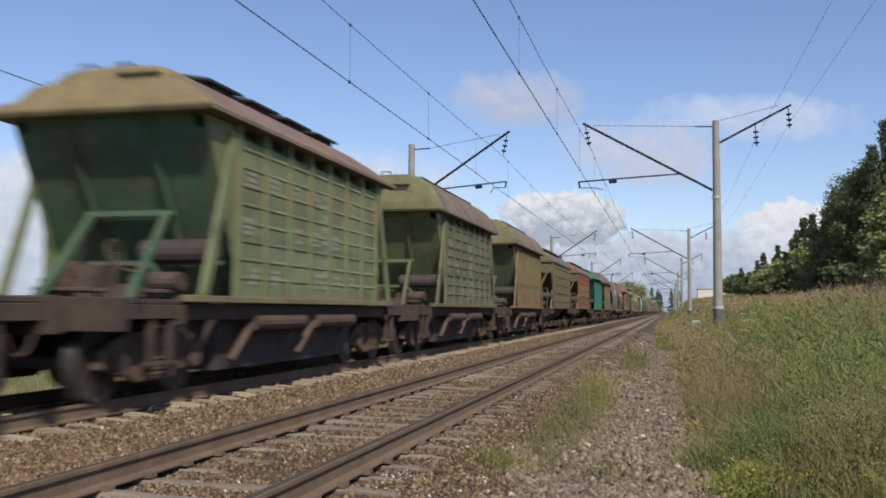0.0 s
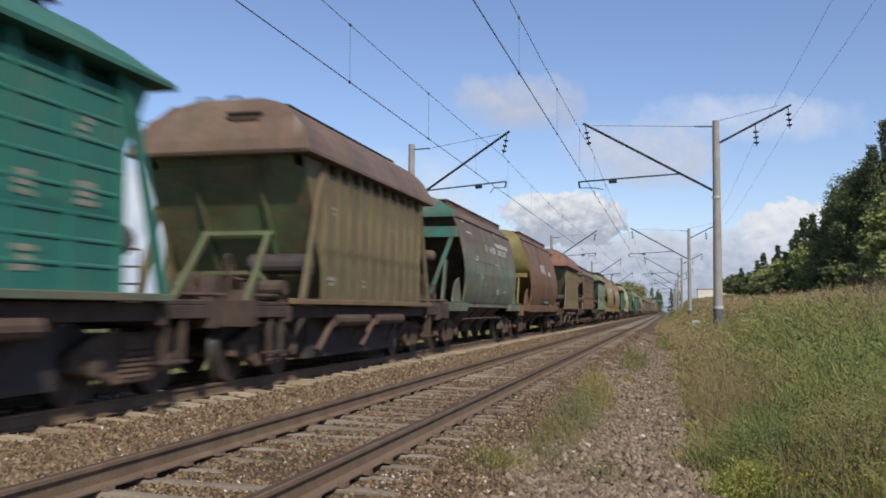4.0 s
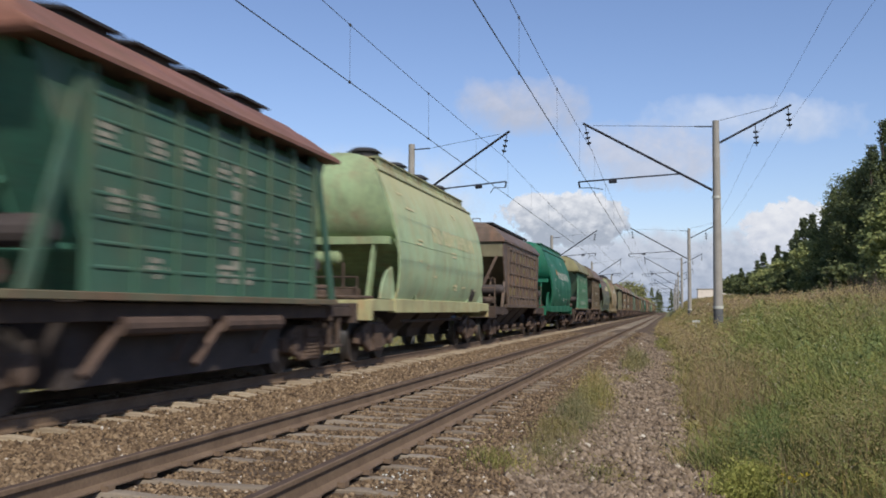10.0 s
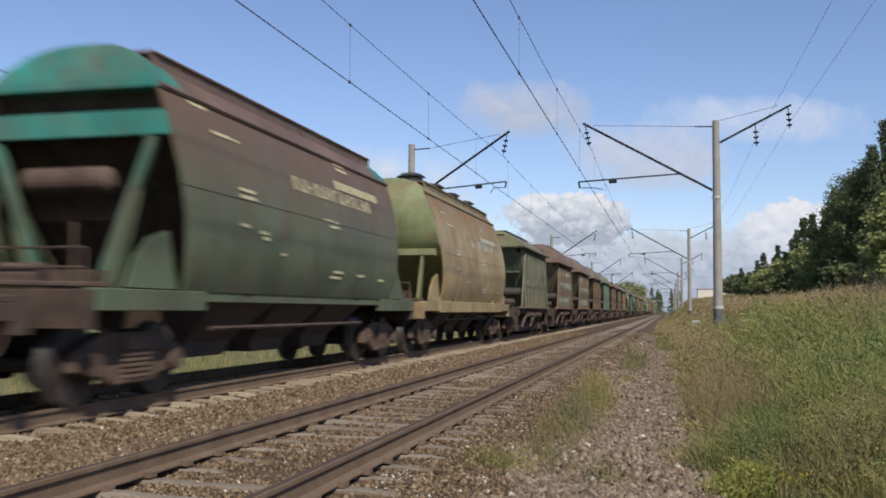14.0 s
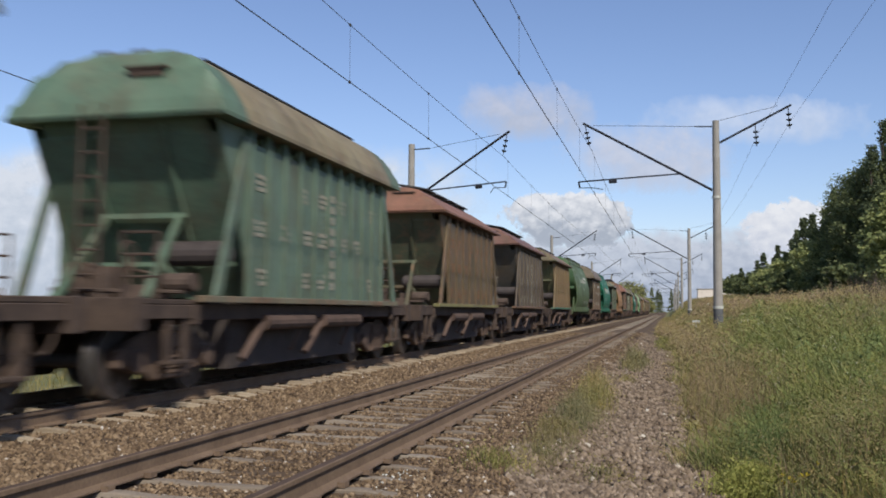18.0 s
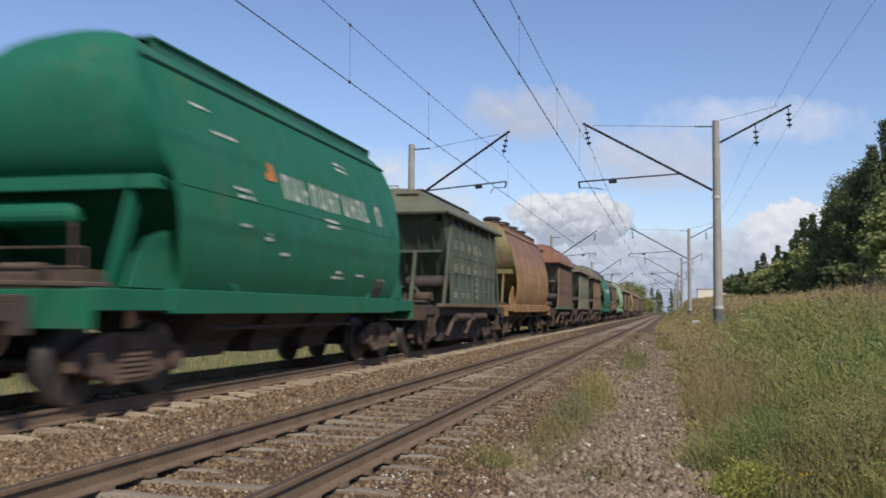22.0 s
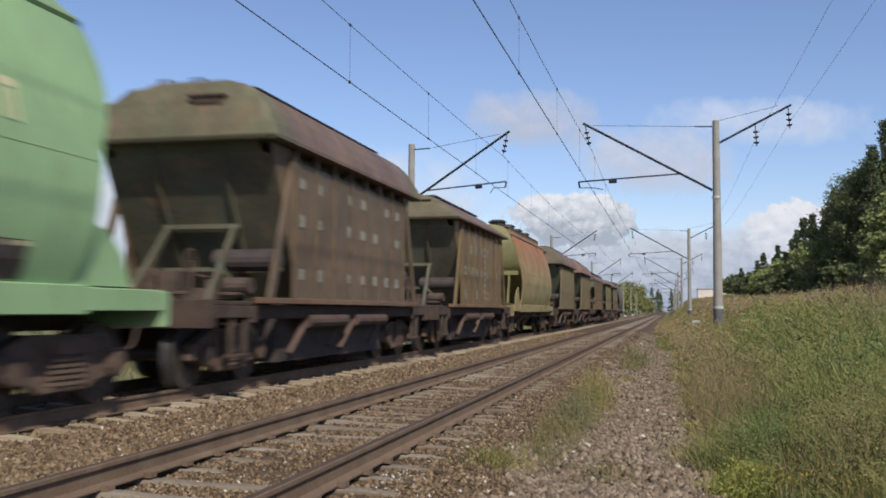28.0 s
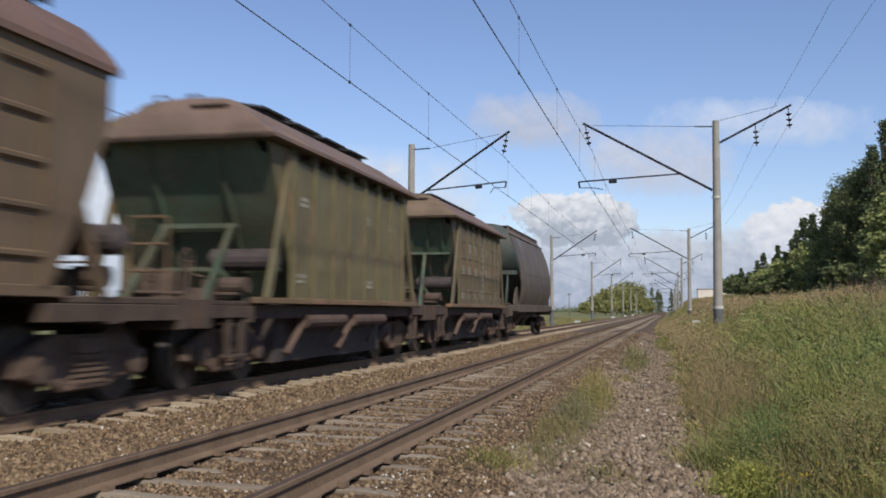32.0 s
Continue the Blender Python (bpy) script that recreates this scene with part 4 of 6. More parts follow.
def wood():
    spec = [  # kind, x, y, height of the top over the rails, width, leaf material
        ("broad", 17.2, 62, 12.6, 5.6, LEAFDARK), ("spruce", 15.9, 60, 12.9, 3.0, NEEDLE), ("spruce", 14.9, 59, 11.1, 2.6, NEEDLE),
        ("broad", 15.0, 60.5, 10.1, 3.8, LEAFDARK), ("broad", 14.9, 65.5, 10.0, 3.6, LEAFDARK), ("broad", 14.5, 68.5, 9.3, 3.0, LEAFDARK),
        ("broad", 15.6, 63, 9.0, 5.0, LEAFDARK), ("broad", 16.4, 70, 8.6, 5.0, LEAFDARK), ("broad", 14.2, 62, 6.4, 3.4, LEAFDARK),
        ("broad", 13.3, 47, 6.6, 2.6, LEAFLIGHT), ("broad", 14.2, 46.5, 7.9, 3.0, LEAFLIGHT), ("broad", 13.9, 50, 4.6, 3.0, LEAFDARK),
        ("spruce", 14.5, 73.5, 8.7, 2.2, NEEDLE), ("spruce", 14.0, 76.5, 8.7, 2.4, NEEDLE), ("spruce", 14.0, 81.2, 9.0, 2.6, NEEDLE),
        ("spruce", 14.0, 85.5, 8.2, 2.4, NEEDLE), ("spruce", 14.0, 89, 7.7, 2.4, NEEDLE), ("broad", 15.6, 80, 7.0, 5.0, LEAFDARK),
        ("broad", 13.8, 69, 6.9, 2.9, LEAFLIGHT), ("broad", 13.5, 74.6, 6.2, 3.2, LEAFLIGHT), ("broad", 13.3, 83, 6.0, 3.4, LEAFLIGHT),
        ("broad", 13.4, 91, 5.8, 3.4, LEAFLIGHT), ("spruce", 13.5, 95.6, 7.5, 2.4, NEEDLE), ("spruce", 13.7, 101, 6.6, 2.6, NEEDLE),
        ("broad", 13.5, 104, 5.6, 4.4, LEAFLIGHT), ("spruce", 13.5, 109.4, 7.7, 2.8, NEEDLE), ("spruce", 13.5, 117, 7.2, 2.8, NEEDLE),
        ("broad", 13.6, 124, 5.8, 5.0, LEAFDARK), ("spruce", 13.6, 131, 6.4, 3.2, NEEDLE), ("spruce", 13.5, 142, 7.4, 3.2, NEEDLE),
        ("broad", 13.6, 152, 6.2, 6.0, LEAFDARK), ("broad", 14.0, 164, 7.2, 5.0, LEAFDARK), ("broad", 17.0, 98, 6.4, 6.0, LEAFDARK),
        ("broad", 13.0, 57, 3.8, 3.0, LEAFDARK), ("broad", 13.0, 63, 3.7, 3.2, LEAFDARK), ("broad", 13.0, 79, 4.4, 3.4, LEAFDARK), ("broad", 13.0, 97, 4.6, 4.0, LEAFDARK),
    ]
    for i, (kind, x, y, top, w, m) in enumerate(spec):
        words = "dark spruce at the edge of the wood" if kind == "spruce" else ("dark leafy tree at the edge of the wood" if m is LEAFDARK else "olive-green leafy tree at the edge of the wood")
        tree(kind, x, y, top - float(ground_z(x, y)), w, 200 + i, 0.100 if y < 75 else 0.130, (14500 if y < 75 else 8000) if x < 16 else 6500, words, m)


wood()


def far_trees():
    r = np.random.default_rng(17)
    spec = [("broad", -30, 400, 5, 8), ("broad", -27.5, 415, 8, 9), ("broad", -23.5, 420, 11, 10), ("broad", -19, 430, 14, 12), ("broad", -14, 440, 15.5, 13), ("broad", -10, 452, 13.5, 10), ("broad", -6.5, 470, 8.0, 7), ("broad", -22, 405, 6, 9), ("broad", -14, 410, 6, 9),
            ("spruce", -9, 760, 21, 12), ("spruce", -5, 800, 19, 12), ("spruce", -3.5, 900, 20, 12), ("spruce", 6, 860, 20, 13), ("spruce", 9, 900, 17, 13), ("spruce", 12, 800, 18, 14), ("broad", 21.0, 262, 6.2, 10), ("broad", 27, 270, 7.2, 10)]
    for i, (kind, x, y, h, w) in enumerate(spec):
        tree(kind, x, y, h, w, 400 + i, 0.46, 4200, "distant spruce beyond the line" if kind == "spruce" else "distant leafy tree beside the line", FARLEAF if kind == "broad" else LEAFDARK)
    x = np.concatenate([r.uniform(-420, -52, 260), r.uniform(40, 420, 160)])
    y = r.uniform(760, 980, len(x))
    c = np.stack([x, y, r.uniform(0, 1, len(x)) * np.where(x < 0, 2.0, 7.5)], -1)
    v, f = leaf_cloud(c, 40, np.array([4.0, 4.0, 1.4]), 1.0, r)
    tagged(sheet("far_wood", v, f, LEAFDARK), "low dark wood on the horizon", "wood", kind="stuff")
    # grass and scrub on the far side of the line
    n = 16000
    gy = depth_spread(r, n, 9, 220)
    gx = -7.2 - 22 * r.random(n) ** 1.6
    s = np.clip(gy / 14, 1.0, 8.0)
    blades("field_grass", gx, gy, ground_z(gx, gy) - 0.02, r.uniform(0.12, 0.34, n), 0.009 * s, OLIVEWEED, "rough green grass beyond the train", 71)


far_trees()


def shed():
    x, y = 13.5, 222.0
    z = float(ground_z(x, y)) - 0.2
    top = 6.25 - z
    w = new("shed")
    w.location = (x, y, z)
    wall = grainy("pale_wall", [(0.3, (0.60, 0.53, 0.46)), (0.7, (0.72, 0.64, 0.56))], 0.8, 0.9)
    part("wall", made(lambda bm: box(bm, -3.7, 4.0, 0, 6, 0, top - 0.2)), wall, w)
    part("roof", made(lambda bm: box(bm, -3.8, 4.1, -0.1, 6.1, top - 0.2, top)), CONCRETE, w)
    return tagged(w, "pale flat-roofed building behind the bank", "building")


shed()


def white_marks():
    for x, y, a, b in ((-8.0, 122, 0.75, 0.42), (-8.15, 205, 0.9, 0.5), (-8.1, 262, 1.0, 0.5), (-7.9, 316, 1.0, 0.45)):
        z = float(ground_z(x, y))
        ob = new("marker_stone", mesh_of("marker_stone", made(lambda bm: box(bm, -a / 2, a / 2, -0.2, 0.2, -0.1, b + 0.1)), WHITE, 0.04))
        ob.location = (x, y, z)
        tagged(ob, "white-painted concrete marker in the grass", "marker", "white markers")
    z = 0.12
    ob = new("marker_plate", mesh_of("marker_plate", made(lambda bm: [box(bm, -0.2, 0.2, -0.02, 0.02, 0.42, 0.54), box(bm, -0.012, 0.012, -0.012, 0.012, -0.5, 0.42)]), WHITE, 0.006))
    ob.location = (4.69, 52, z)
    tagged(ob, "small white plate on a low stake", "marker")
    for x, y, h in ((-24, 190, 7.5), (-21, 150, 7.0), (-30, 330, 8.0)):
        z = float(ground_z(x, y))
        p = new("utility_pole")
        p.location = (x, y, z)
        part("pole", made(lambda bm: rod(bm, (0, 0, -0.4), (0, 0, h), 0.13, 8, 0.09)), BARK, p)
        part("crossarm", made(lambda bm: box(bm, -0.9, 0.9, -0.06, 0.06, h - 0.9, h - 0.75)), BARK, p)
        tagged(p, "distant wooden utility pole with crossarm", "utility pole", "utility poles")


white_marks()


# ---- the train ----
DARK = UNDER


def wheelset_mesh():
    bm = bmesh.new()
    rod(bm, (-1.0, 0, 0), (1.0, 0, 0), 0.085, 10)
    for s in (-1, 1):
        for a, b, r in ((0.715, 0.745, 0.505), (0.745, 0.875, 0.475)):
            rod(bm, (s * a, 0, 0), (s * b, 0, 0), r, 28)
        rod(bm, (s * 0.875, 0, 0), (s * 0.90, 0, 0), 0.16, 12)
        for k in range(6):
            t = k * math.pi / 3
            rod(bm, (s * 0.876, 0.27 * math.cos(t), 0.27 * math.sin(t)), (s * 0.884, 0.27 * math.cos(t), 0.27 * math.sin(t)), 0.07, 8)
    me = mesh_of("wheelset", bm, [WHEEL, TREAD])
    for p in me.polygons:
        rad = math.hypot(p.center.y, p.center.z)
        if rad > 0.44 and abs(p.normal.x) < 0.3:
            p.material_index = 1
    return me


def side_frame_mesh():
    def fill(bm):
        outer = [(-1.22, 0.62), (-0.62, 0.84), (0.62, 0.84), (1.22, 0.62), (1.22, 0.40), (0.98, 0.36), (0.62, 0.30), (0.42, 0.20), (-0.42, 0.20), (-0.62, 0.30), (-0.98, 0.36), (-1.22, 0.40)]
        prism(bm, outer, "x", -0.07, 0.07)
        for s in (-1, 1):
            rod(bm, (-0.02, s * 0.925, 0.475), (0.17, s * 0.925, 0.475), 0.15, 12)
            box(bm, -0.08, 0.10, s * 0.925 - 0.17, s * 0.925 + 0.17, 0.42, 0.66)
            rod(bm, (0.06, s * 0.60, 0.66), (0.10, s * 0.60, 0.66), 0.09, 8)
        box(bm, 0.05, 0.13, -0.36, 0.36, 0.22, 0.28)
        box(bm, 0.05, 0.15, -0.30, 0.30, 0.62, 0.80)
    return mesh_of("side_frame", made(fill), BOGIE, 0.012)


def spring_mesh():
    bm = bmesh.new()
    for y in (-0.22, 0.0, 0.22):
        for k in range(5):
            rod(bm, (0.08, y, 0.29 + 0.066 * k), (0.08, y, 0.325 + 0.066 * k), 0.095, 10)
        rod(bm, (0.08, y, 0.28), (0.08, y, 0.62), 0.07, 8)
    return mesh_of("spring_set", bm, BOGIE)


def bogie_mesh():
    bm = bmesh.new()
    box(bm, -1.0, 1.0, -0.2, 0.2, 0.52, 0.82)
    box(bm, -0.25, 0.25, -0.25, 0.25, 0.82, 1.0)
    for s in (-1, 1):
        box(bm, -0.75, 0.75, s * 0.42 - 0.04, s * 0.42 + 0.04, 0.34, 0.44)
        for e in (-1, 1):
            box(bm, e * 0.79 - 0.07, e * 0.79 + 0.07, s * 0.40 - 0.03, s * 0.40 + 0.05, 0.3, 0.66)
    return mesh_of("bogie", bm, BOGIE)


WHEELS, SIDE_FRAME, SPRINGS, BOGIE_MESH = wheelset_mesh(), side_frame_mesh(), spring_mesh(), bogie_mesh()


def coupler_mesh():
    bm = bmesh.new()
    box(bm, -0.12, 0.12, 0, 0.55, 0.94, 1.16)
    box(bm, -0.22, 0.16, -0.22, 0.06, 0.90, 1.20)
    box(bm, 0.06, 0.24, -0.30, -0.02, 0.94, 1.16)
    return mesh_of("coupler", bm, DARK)


def hose_mesh():
    bm = bmesh.new()
    rings = []
    for k in range(9):
        a = k / 8 * math.pi
        y, z = -0.28 * (1 - math.cos(a)) + 0.25, 1.0 - 0.42 * math.sin(a)
        ny, nz = 0.42 * math.cos(a), 0.28 * math.sin(a)
        q = math.hypot(ny, nz)
        rings.append([(0.45 + 0.028 * math.cos(t), y + 0.028 * math.sin(t) * ny / q, z - 0.028 * math.sin(t) * nz / q) for t in (k2 * math.pi / 3 for k2 in range(6))])
    loft(bm, rings)
    return mesh_of("brake_hose", bm, DARK)


COUPLER, HOSE = coupler_mesh(), hose_mesh()


def running_gear(w, base, end):
    """Two bogies and the couplers at both ends."""
    for s in (-1, 1):
        b = part("bogie", BOGIE_MESH, None, w, "rusty four-wheel bogie")
        b.matrix_basis = pose(0, s * base, 0)
        for e in (-1, 1):
            f = part("side_frame", SIDE_FRAME, None, b)
            f.matrix_basis = pose(e * 1.02, 0, 0, 0, 0, 0 if e > 0 else 180)
            g = part("spring_set", SPRINGS, None, b)
            g["kind"] = "stuff"
            g.matrix_basis = pose(e * 1.02, 0, 0, 0, 0, 0 if e > 0 else 180)
            k = part("wheelset", WHEELS, None, b)
            k.matrix_basis = pose(0, e * 0.925, 0.475)
        c = part("coupler", COUPLER, None, w)
        c.matrix_basis = pose(0, s * end, 0, 0, 0, 0 if s < 0 else 180)
        h = part("brake_hose", HOSE, None, w)
        h.matrix_basis = c.matrix_basis


def hipped(bm, prof, caps):
    """A roof of one outline whose ends are cut down to a height given along y: caps = (y, height)."""
    fine = []
    for (x0, z0), (x1, z1) in zip(prof, prof[1:]):
        fine += [(x0 + (x1 - x0) * k / 5, z0 + (z1 - z0) * k / 5) for k in range(5)]
    fine.append(prof[-1])
    full = fine + [(-x, z) for x, z in fine[::-1] if x > 0]
    loft(bm, [[(x, y, min(z, cap + 0.012 * (1 - (x / 1.72) ** 2))) for x, z in full] for y, cap in caps])


def railing(bm, x0, x1, y, z0, z1, rungs=3):
    for x in (x0, x1):
        rod(bm, (x, y, z0), (x, y, z1), 0.022, 6)
    for k in range(rungs):
        z = z1 - k * (z1 - z0) / rungs
        rod(bm, (x0, y, z), (x1, y, z), 0.018, 6)


def ladder(bm, x, y0, y1, z0, z1, half=0.2):
    for s in (-half, half):
        rod(bm, (x + s, y0, z0), (x + s, y1, z1), 0.025, 6)
    n = int((z1 - z0) / 0.32)
    for k in range(1, n):
        t = k / n
        rod(bm, (x - half, y0 + (y1 - y0) * t, z0 + (z1 - z0) * t), (x + half, y0 + (y1 - y0) * t, z0 + (z1 - z0) * t), 0.016, 6)


def end_gear(w, y, body, s):
    """Brake gear on the end platform."""
    yt = y - s * 0.28
    part("air_tank", made(lambda bm: [rod(bm, (0.42, yt, 1.92), (1.46, yt, 1.92), 0.18, 14), rod(bm, (0.34, yt, 1.92), (0.42, yt, 1.92), 0.10, 14, 0.18), rod(bm, (1.46, yt, 1.92), (1.54, yt, 1.92), 0.18, 14, 0.10)]), TANK, w, "dusty round-ended brake air tank")
    def fill(bm):
        box(bm, -0.95, -0.45, y - 0.15, y + 0.2, 1.28, 1.55)
        rod(bm, (-0.7, y - 0.1, 1.62), (-0.7, y + 0.25, 1.62), 0.19, 12)
        box(bm, 0.2, 0.7, y - 0.3, y - 0.05, 1.28, 1.46)
        rod(bm, (-1.0, y - 0.2, 1.4), (1.1, y - 0.2, 1.36), 0.03, 6)
        rod(bm, (0.05, y + 0.1, 1.3), (0.05, y + 0.1, 1.9), 0.035, 6)
        for k in range(12):
            a, b = k * math.pi / 6, (k + 1) * math.pi / 6
            rod(bm, (0.05, y + 0.1 + 0.2 * math.cos(a), 1.9 + 0.2 * math.sin(a)), (0.05, y + 0.1 + 0.2 * math.cos(b), 1.9 + 0.2 * math.sin(b)), 0.016, 6)
            if k % 3 == 0:
                rod(bm, (0.05, y + 0.1, 1.9), (0.05, y + 0.1 + 0.2 * math.cos(a), 1.9 + 0.2 * math.sin(a)), 0.012, 6)
        rod(bm, (-1.15, y - s * 0.5, 1.28), (-0.2, y - s * 0.5, 1.72), 0.03, 6)
        rod(bm, (-0.2, y - s * 0.5, 1.72), (0.9, y - s * 0.45, 1.5), 0.025, 6)
        box(bm, -0.35, -0.05, y - 0.2, y + 0.15, 1.28, 1.72)
        rod(bm, (0.75, y - 0.1, 1.5), (1.2, y - 0.1, 1.5), 0.13, 12)
        box(bm, 0.35, 0.6, y, y + 0.3, 1.28, 1.6)
    part("brake_gear", made(fill), GEAR, w, "rusty brake cylinder and rigging on the platform")


def bars(bm, rows, side):
    """Flat bars of paint, proud of a plane: (y, z, width, height, x)."""
    for y, z, a, b, x in rows:
        box(bm, *sorted((side * x, side * (x + 0.006))), y - a / 2, y + a / 2, z - b / 2, z + b / 2)


def wagon_a(style, body, roof, end, tip, sill):
    """Hopper wagon with sloping ends, ribbed sides and an overhanging roof."""
    w = new("hopper_wagon")
    for s in (-1, 1):
        part("solebar", made(lambda bm: box(bm, *sorted((s * 1.28, s * 1.44)), -4.5, 4.5, 0.98, 1.2)), DARK, w, "grimy steel side member", 0.01)
        part("center_sill", made(lambda bm: box(bm, *sorted((s * 0.1, s * 0.32)), -6.1, 6.1, 0.86, 1.18)), DARK, w, "", 0.01)
        part("headstock", made(lambda bm: box(bm, -1.5, 1.5, *sorted((s * 5.86, s * 6.1)), 0.86, 1.26)), DARK, w, "grimy end beam above the coupler", 0.01)
        part("end_platform", made(lambda bm: box(bm, -1.42, 1.42, *sorted((s * 4.2, s * 5.858)), 1.183, 1.25)), DARK, w, "", 0.01)
        part("bolster", made(lambda bm: box(bm, -1.5, 1.5, *sorted((s * 4.52, s * 4.65)), 0.92, 1.18)), DARK, w, "", 0.01)
        for e in (-1, 1):
            part("end_member", made(lambda bm: box(bm, *sorted((e * 1.32, e * 1.46)), *sorted((s * 4.652, s * 5.858)), 1.0, 1.18)), DARK, w, "", 0.01)
            part("step", made(lambda bm: [box(bm, *sorted((e * 1.36, e * 1.44)), s * y - 0.05, s * y + 0.05, 0.45, 1.0) for y in (5.2, 4.75)] + [box(bm, *sorted((e * 1.3, e * 1.5)), *sorted((s * 4.7, s * 5.25)), 0.42, 0.47)]), DARK, w, "hanging footstep", 0.01)
    def hop(bm):
        rings = []
        for z, hx, hy in ((1.30, 1.40, 2.55), (1.75, 1.42, 2.90), (2.75, 1.47, 3.52), (3.25, 1.47, 3.82), (3.60, 1.46, 4.02), (3.62, 1.30, 4.02), (3.82, 1.28, 4.14)):
            rings.append([(-hx, -hy, z), (hx, -hy, z), (hx, hy, z), (-hx, hy, z)])
        loft(bm, rings)
    part("hopper_body", made(hop), end, w, "hopper with steeply sloping end walls")
    for s in (-1, 1):
        part("side_wall", made(lambda bm: prism(bm, [(-3.2, 1.30), (3.5, 1.30), (3.5, 3.60), (-3.2, 3.60)], "x", *sorted((s * 1.50, s * 1.545)))), body, w)
        part("side_sill", made(lambda bm: [box(bm, *sorted((s * 1.44, s * 1.62)), -4.55, 4.6, 1.215, 1.31)]), sill, w, bevel=0.01)
        n, deep = (11 if style in ("plain", "ladder") else 8), (0.03 if style in ("flat", "smooth", "ribbed") else 0.05)
        me = None
        for i in range(n):
            y = -3.15 + 6.6 * i / (n - 1)
            if me is None:
                me = mesh_of("rib", made(lambda bm: prism(bm, [(0, 1.31), (deep, 1.31), (deep, 3.60), (deep * 0.6, 3.80), (-0.10, 3.80), (-0.10, 3.60), (0, 3.60)], "y", -0.045, 0.045)), body)
            ob = part("rib", me, None, w)
            ob.matrix_basis = pose(s * 1.545, y, 0, 0, 0, 0 if s > 0 else 180)
        if style in ("stepped", "low", "ribbed", "tiled"):
            st, lap = None, {"tiled": 0.030, "ribbed": 0.014}.get(style, 0.016)
            for k in range(4 if style in ("low", "ribbed") else 8):
                z = 1.72 + 0.5 * k if style in ("low", "ribbed") else 1.58 + 0.27 * k
                if st is None:
                    st = mesh_of("stiffener", made(lambda bm: prism(bm, [(0, -0.03), (lap, -0.012), (lap, 0.008), (0, 0.03)], "y", -3.3, 3.3)), body)
                part("stiffener", st, None, w).matrix_basis = pose(s * 1.545, 0.15, z, 0, 0, 0 if s > 0 else 180)
        for e in (-1, 1):
            part("corner_post", made(lambda bm: prism(bm, [(e * 3.36 + 0.17, 3.66), (e * 3.52 + 0.17, 3.66), (e * 4.40 + 0.15, 1.31), (e * 4.20 + 0.15, 1.31)], "x", *sorted((s * 1.51, s * 1.58)))), body, w, bevel=0.008)
            part("gusset", made(lambda bm: prism(bm, [(e * 3.3 + 0.1, 3.78), (e * 4.10, 3.78), (e * 3.46, 2.6), (e * 3.3 + 0.1, 1.9)], "x", *sorted((s * 1.465, s * 1.50)))), body, w)
    for e in (-1, 1):
        for x in ((-0.62, 0.62) if style not in ("low", "ribbed") else (-1.15, -0.7, -0.23, 0.23, 0.7, 1.15)):
            part("end_rib", made(lambda bm: [rod(bm, (x, e * 4.10, 3.74), (x, e * 3.55, 2.75), 0.05, 4), rod(bm, (x, e * 3.55, 2.75), (x * 0.97, e * 2.93, 1.75), 0.05, 4)]), end, w)
        def ends(bm):
            zb, yb = (2.80, 3.64) if style in ("low", "ribbed") else (2.50, 3.46)
            for x in (-0.6, 0.6):
                rod(bm, (x, e * yb, zb), (x * 1.15, e * 4.55, 1.25), 0.06, 4)
                rod(bm, (x * 1.1, e * 4.1, 1.8), (x * 1.9, e * 4.05, 1.26), 0.04, 4)
            rod(bm, (-0.7, e * yb, zb), (0.7, e * yb, zb), 0.055, 4)
            rod(bm, (-1.3, e * 3.1, 1.80), (1.3, e * 3.1, 1.80), 0.045, 4)
        part("end_frame", made(ends), end, w, "angle-iron bracing of the end platform")
        if style in ("low", "ribbed"):
            part("end_ledge", made(lambda bm: box(bm, -1.34, 1.34, *sorted((e * 3.40, e * 3.68)), 2.76, 2.83)), end, w)
        if style == "ladder":
            part("ladder", made(lambda bm: ladder(bm, -0.30, e * 4.42, e * 4.36, 1.26, 4.0, 0.18)), DARK, w)
        for x in ((-1.35, 0.8) if style == "ladder" else (-1.35,)):
            part("handrail", made(lambda bm: railing(bm, x, x + 0.5, e * 5.3, 1.25, 2.1)), DARK, w)
        end_gear(w, e * 4.0, end, e)
    high = style in ("ladder", "plain", "tiled", "flat", "ribbed")
    if high:
        prof = [(1.72, 3.80), (1.72, 3.86), (1.65, 4.05), (1.51, 4.30), (1.28, 4.57), (0.96, 4.77), (0.58, 4.87), (0.0, 4.90)]
        caps = [(4.38, 3.87), (4.35, 4.04), (4.20, 4.48), (4.05, 4.72), (3.88, 4.85), (3.6, 4.91)]
    else:
        prof = [(1.72, 3.80), (1.72, 3.86), (1.24, 4.20), (0.82, 4.48), (0.45, 4.57), (0.0, 4.60)]
        caps = [(4.38, 3.87), (4.34, 3.98), (4.12, 4.26), (3.88, 4.53), (3.76, 4.61)]
    crest = 4.90 if high else 4.60
    part("roof", made(lambda bm: hipped(bm, prof, [(-caps[-1][0], 9), (caps[-1][0], 9)])), roof, w, "curved sheet-steel roof with wide eaves")
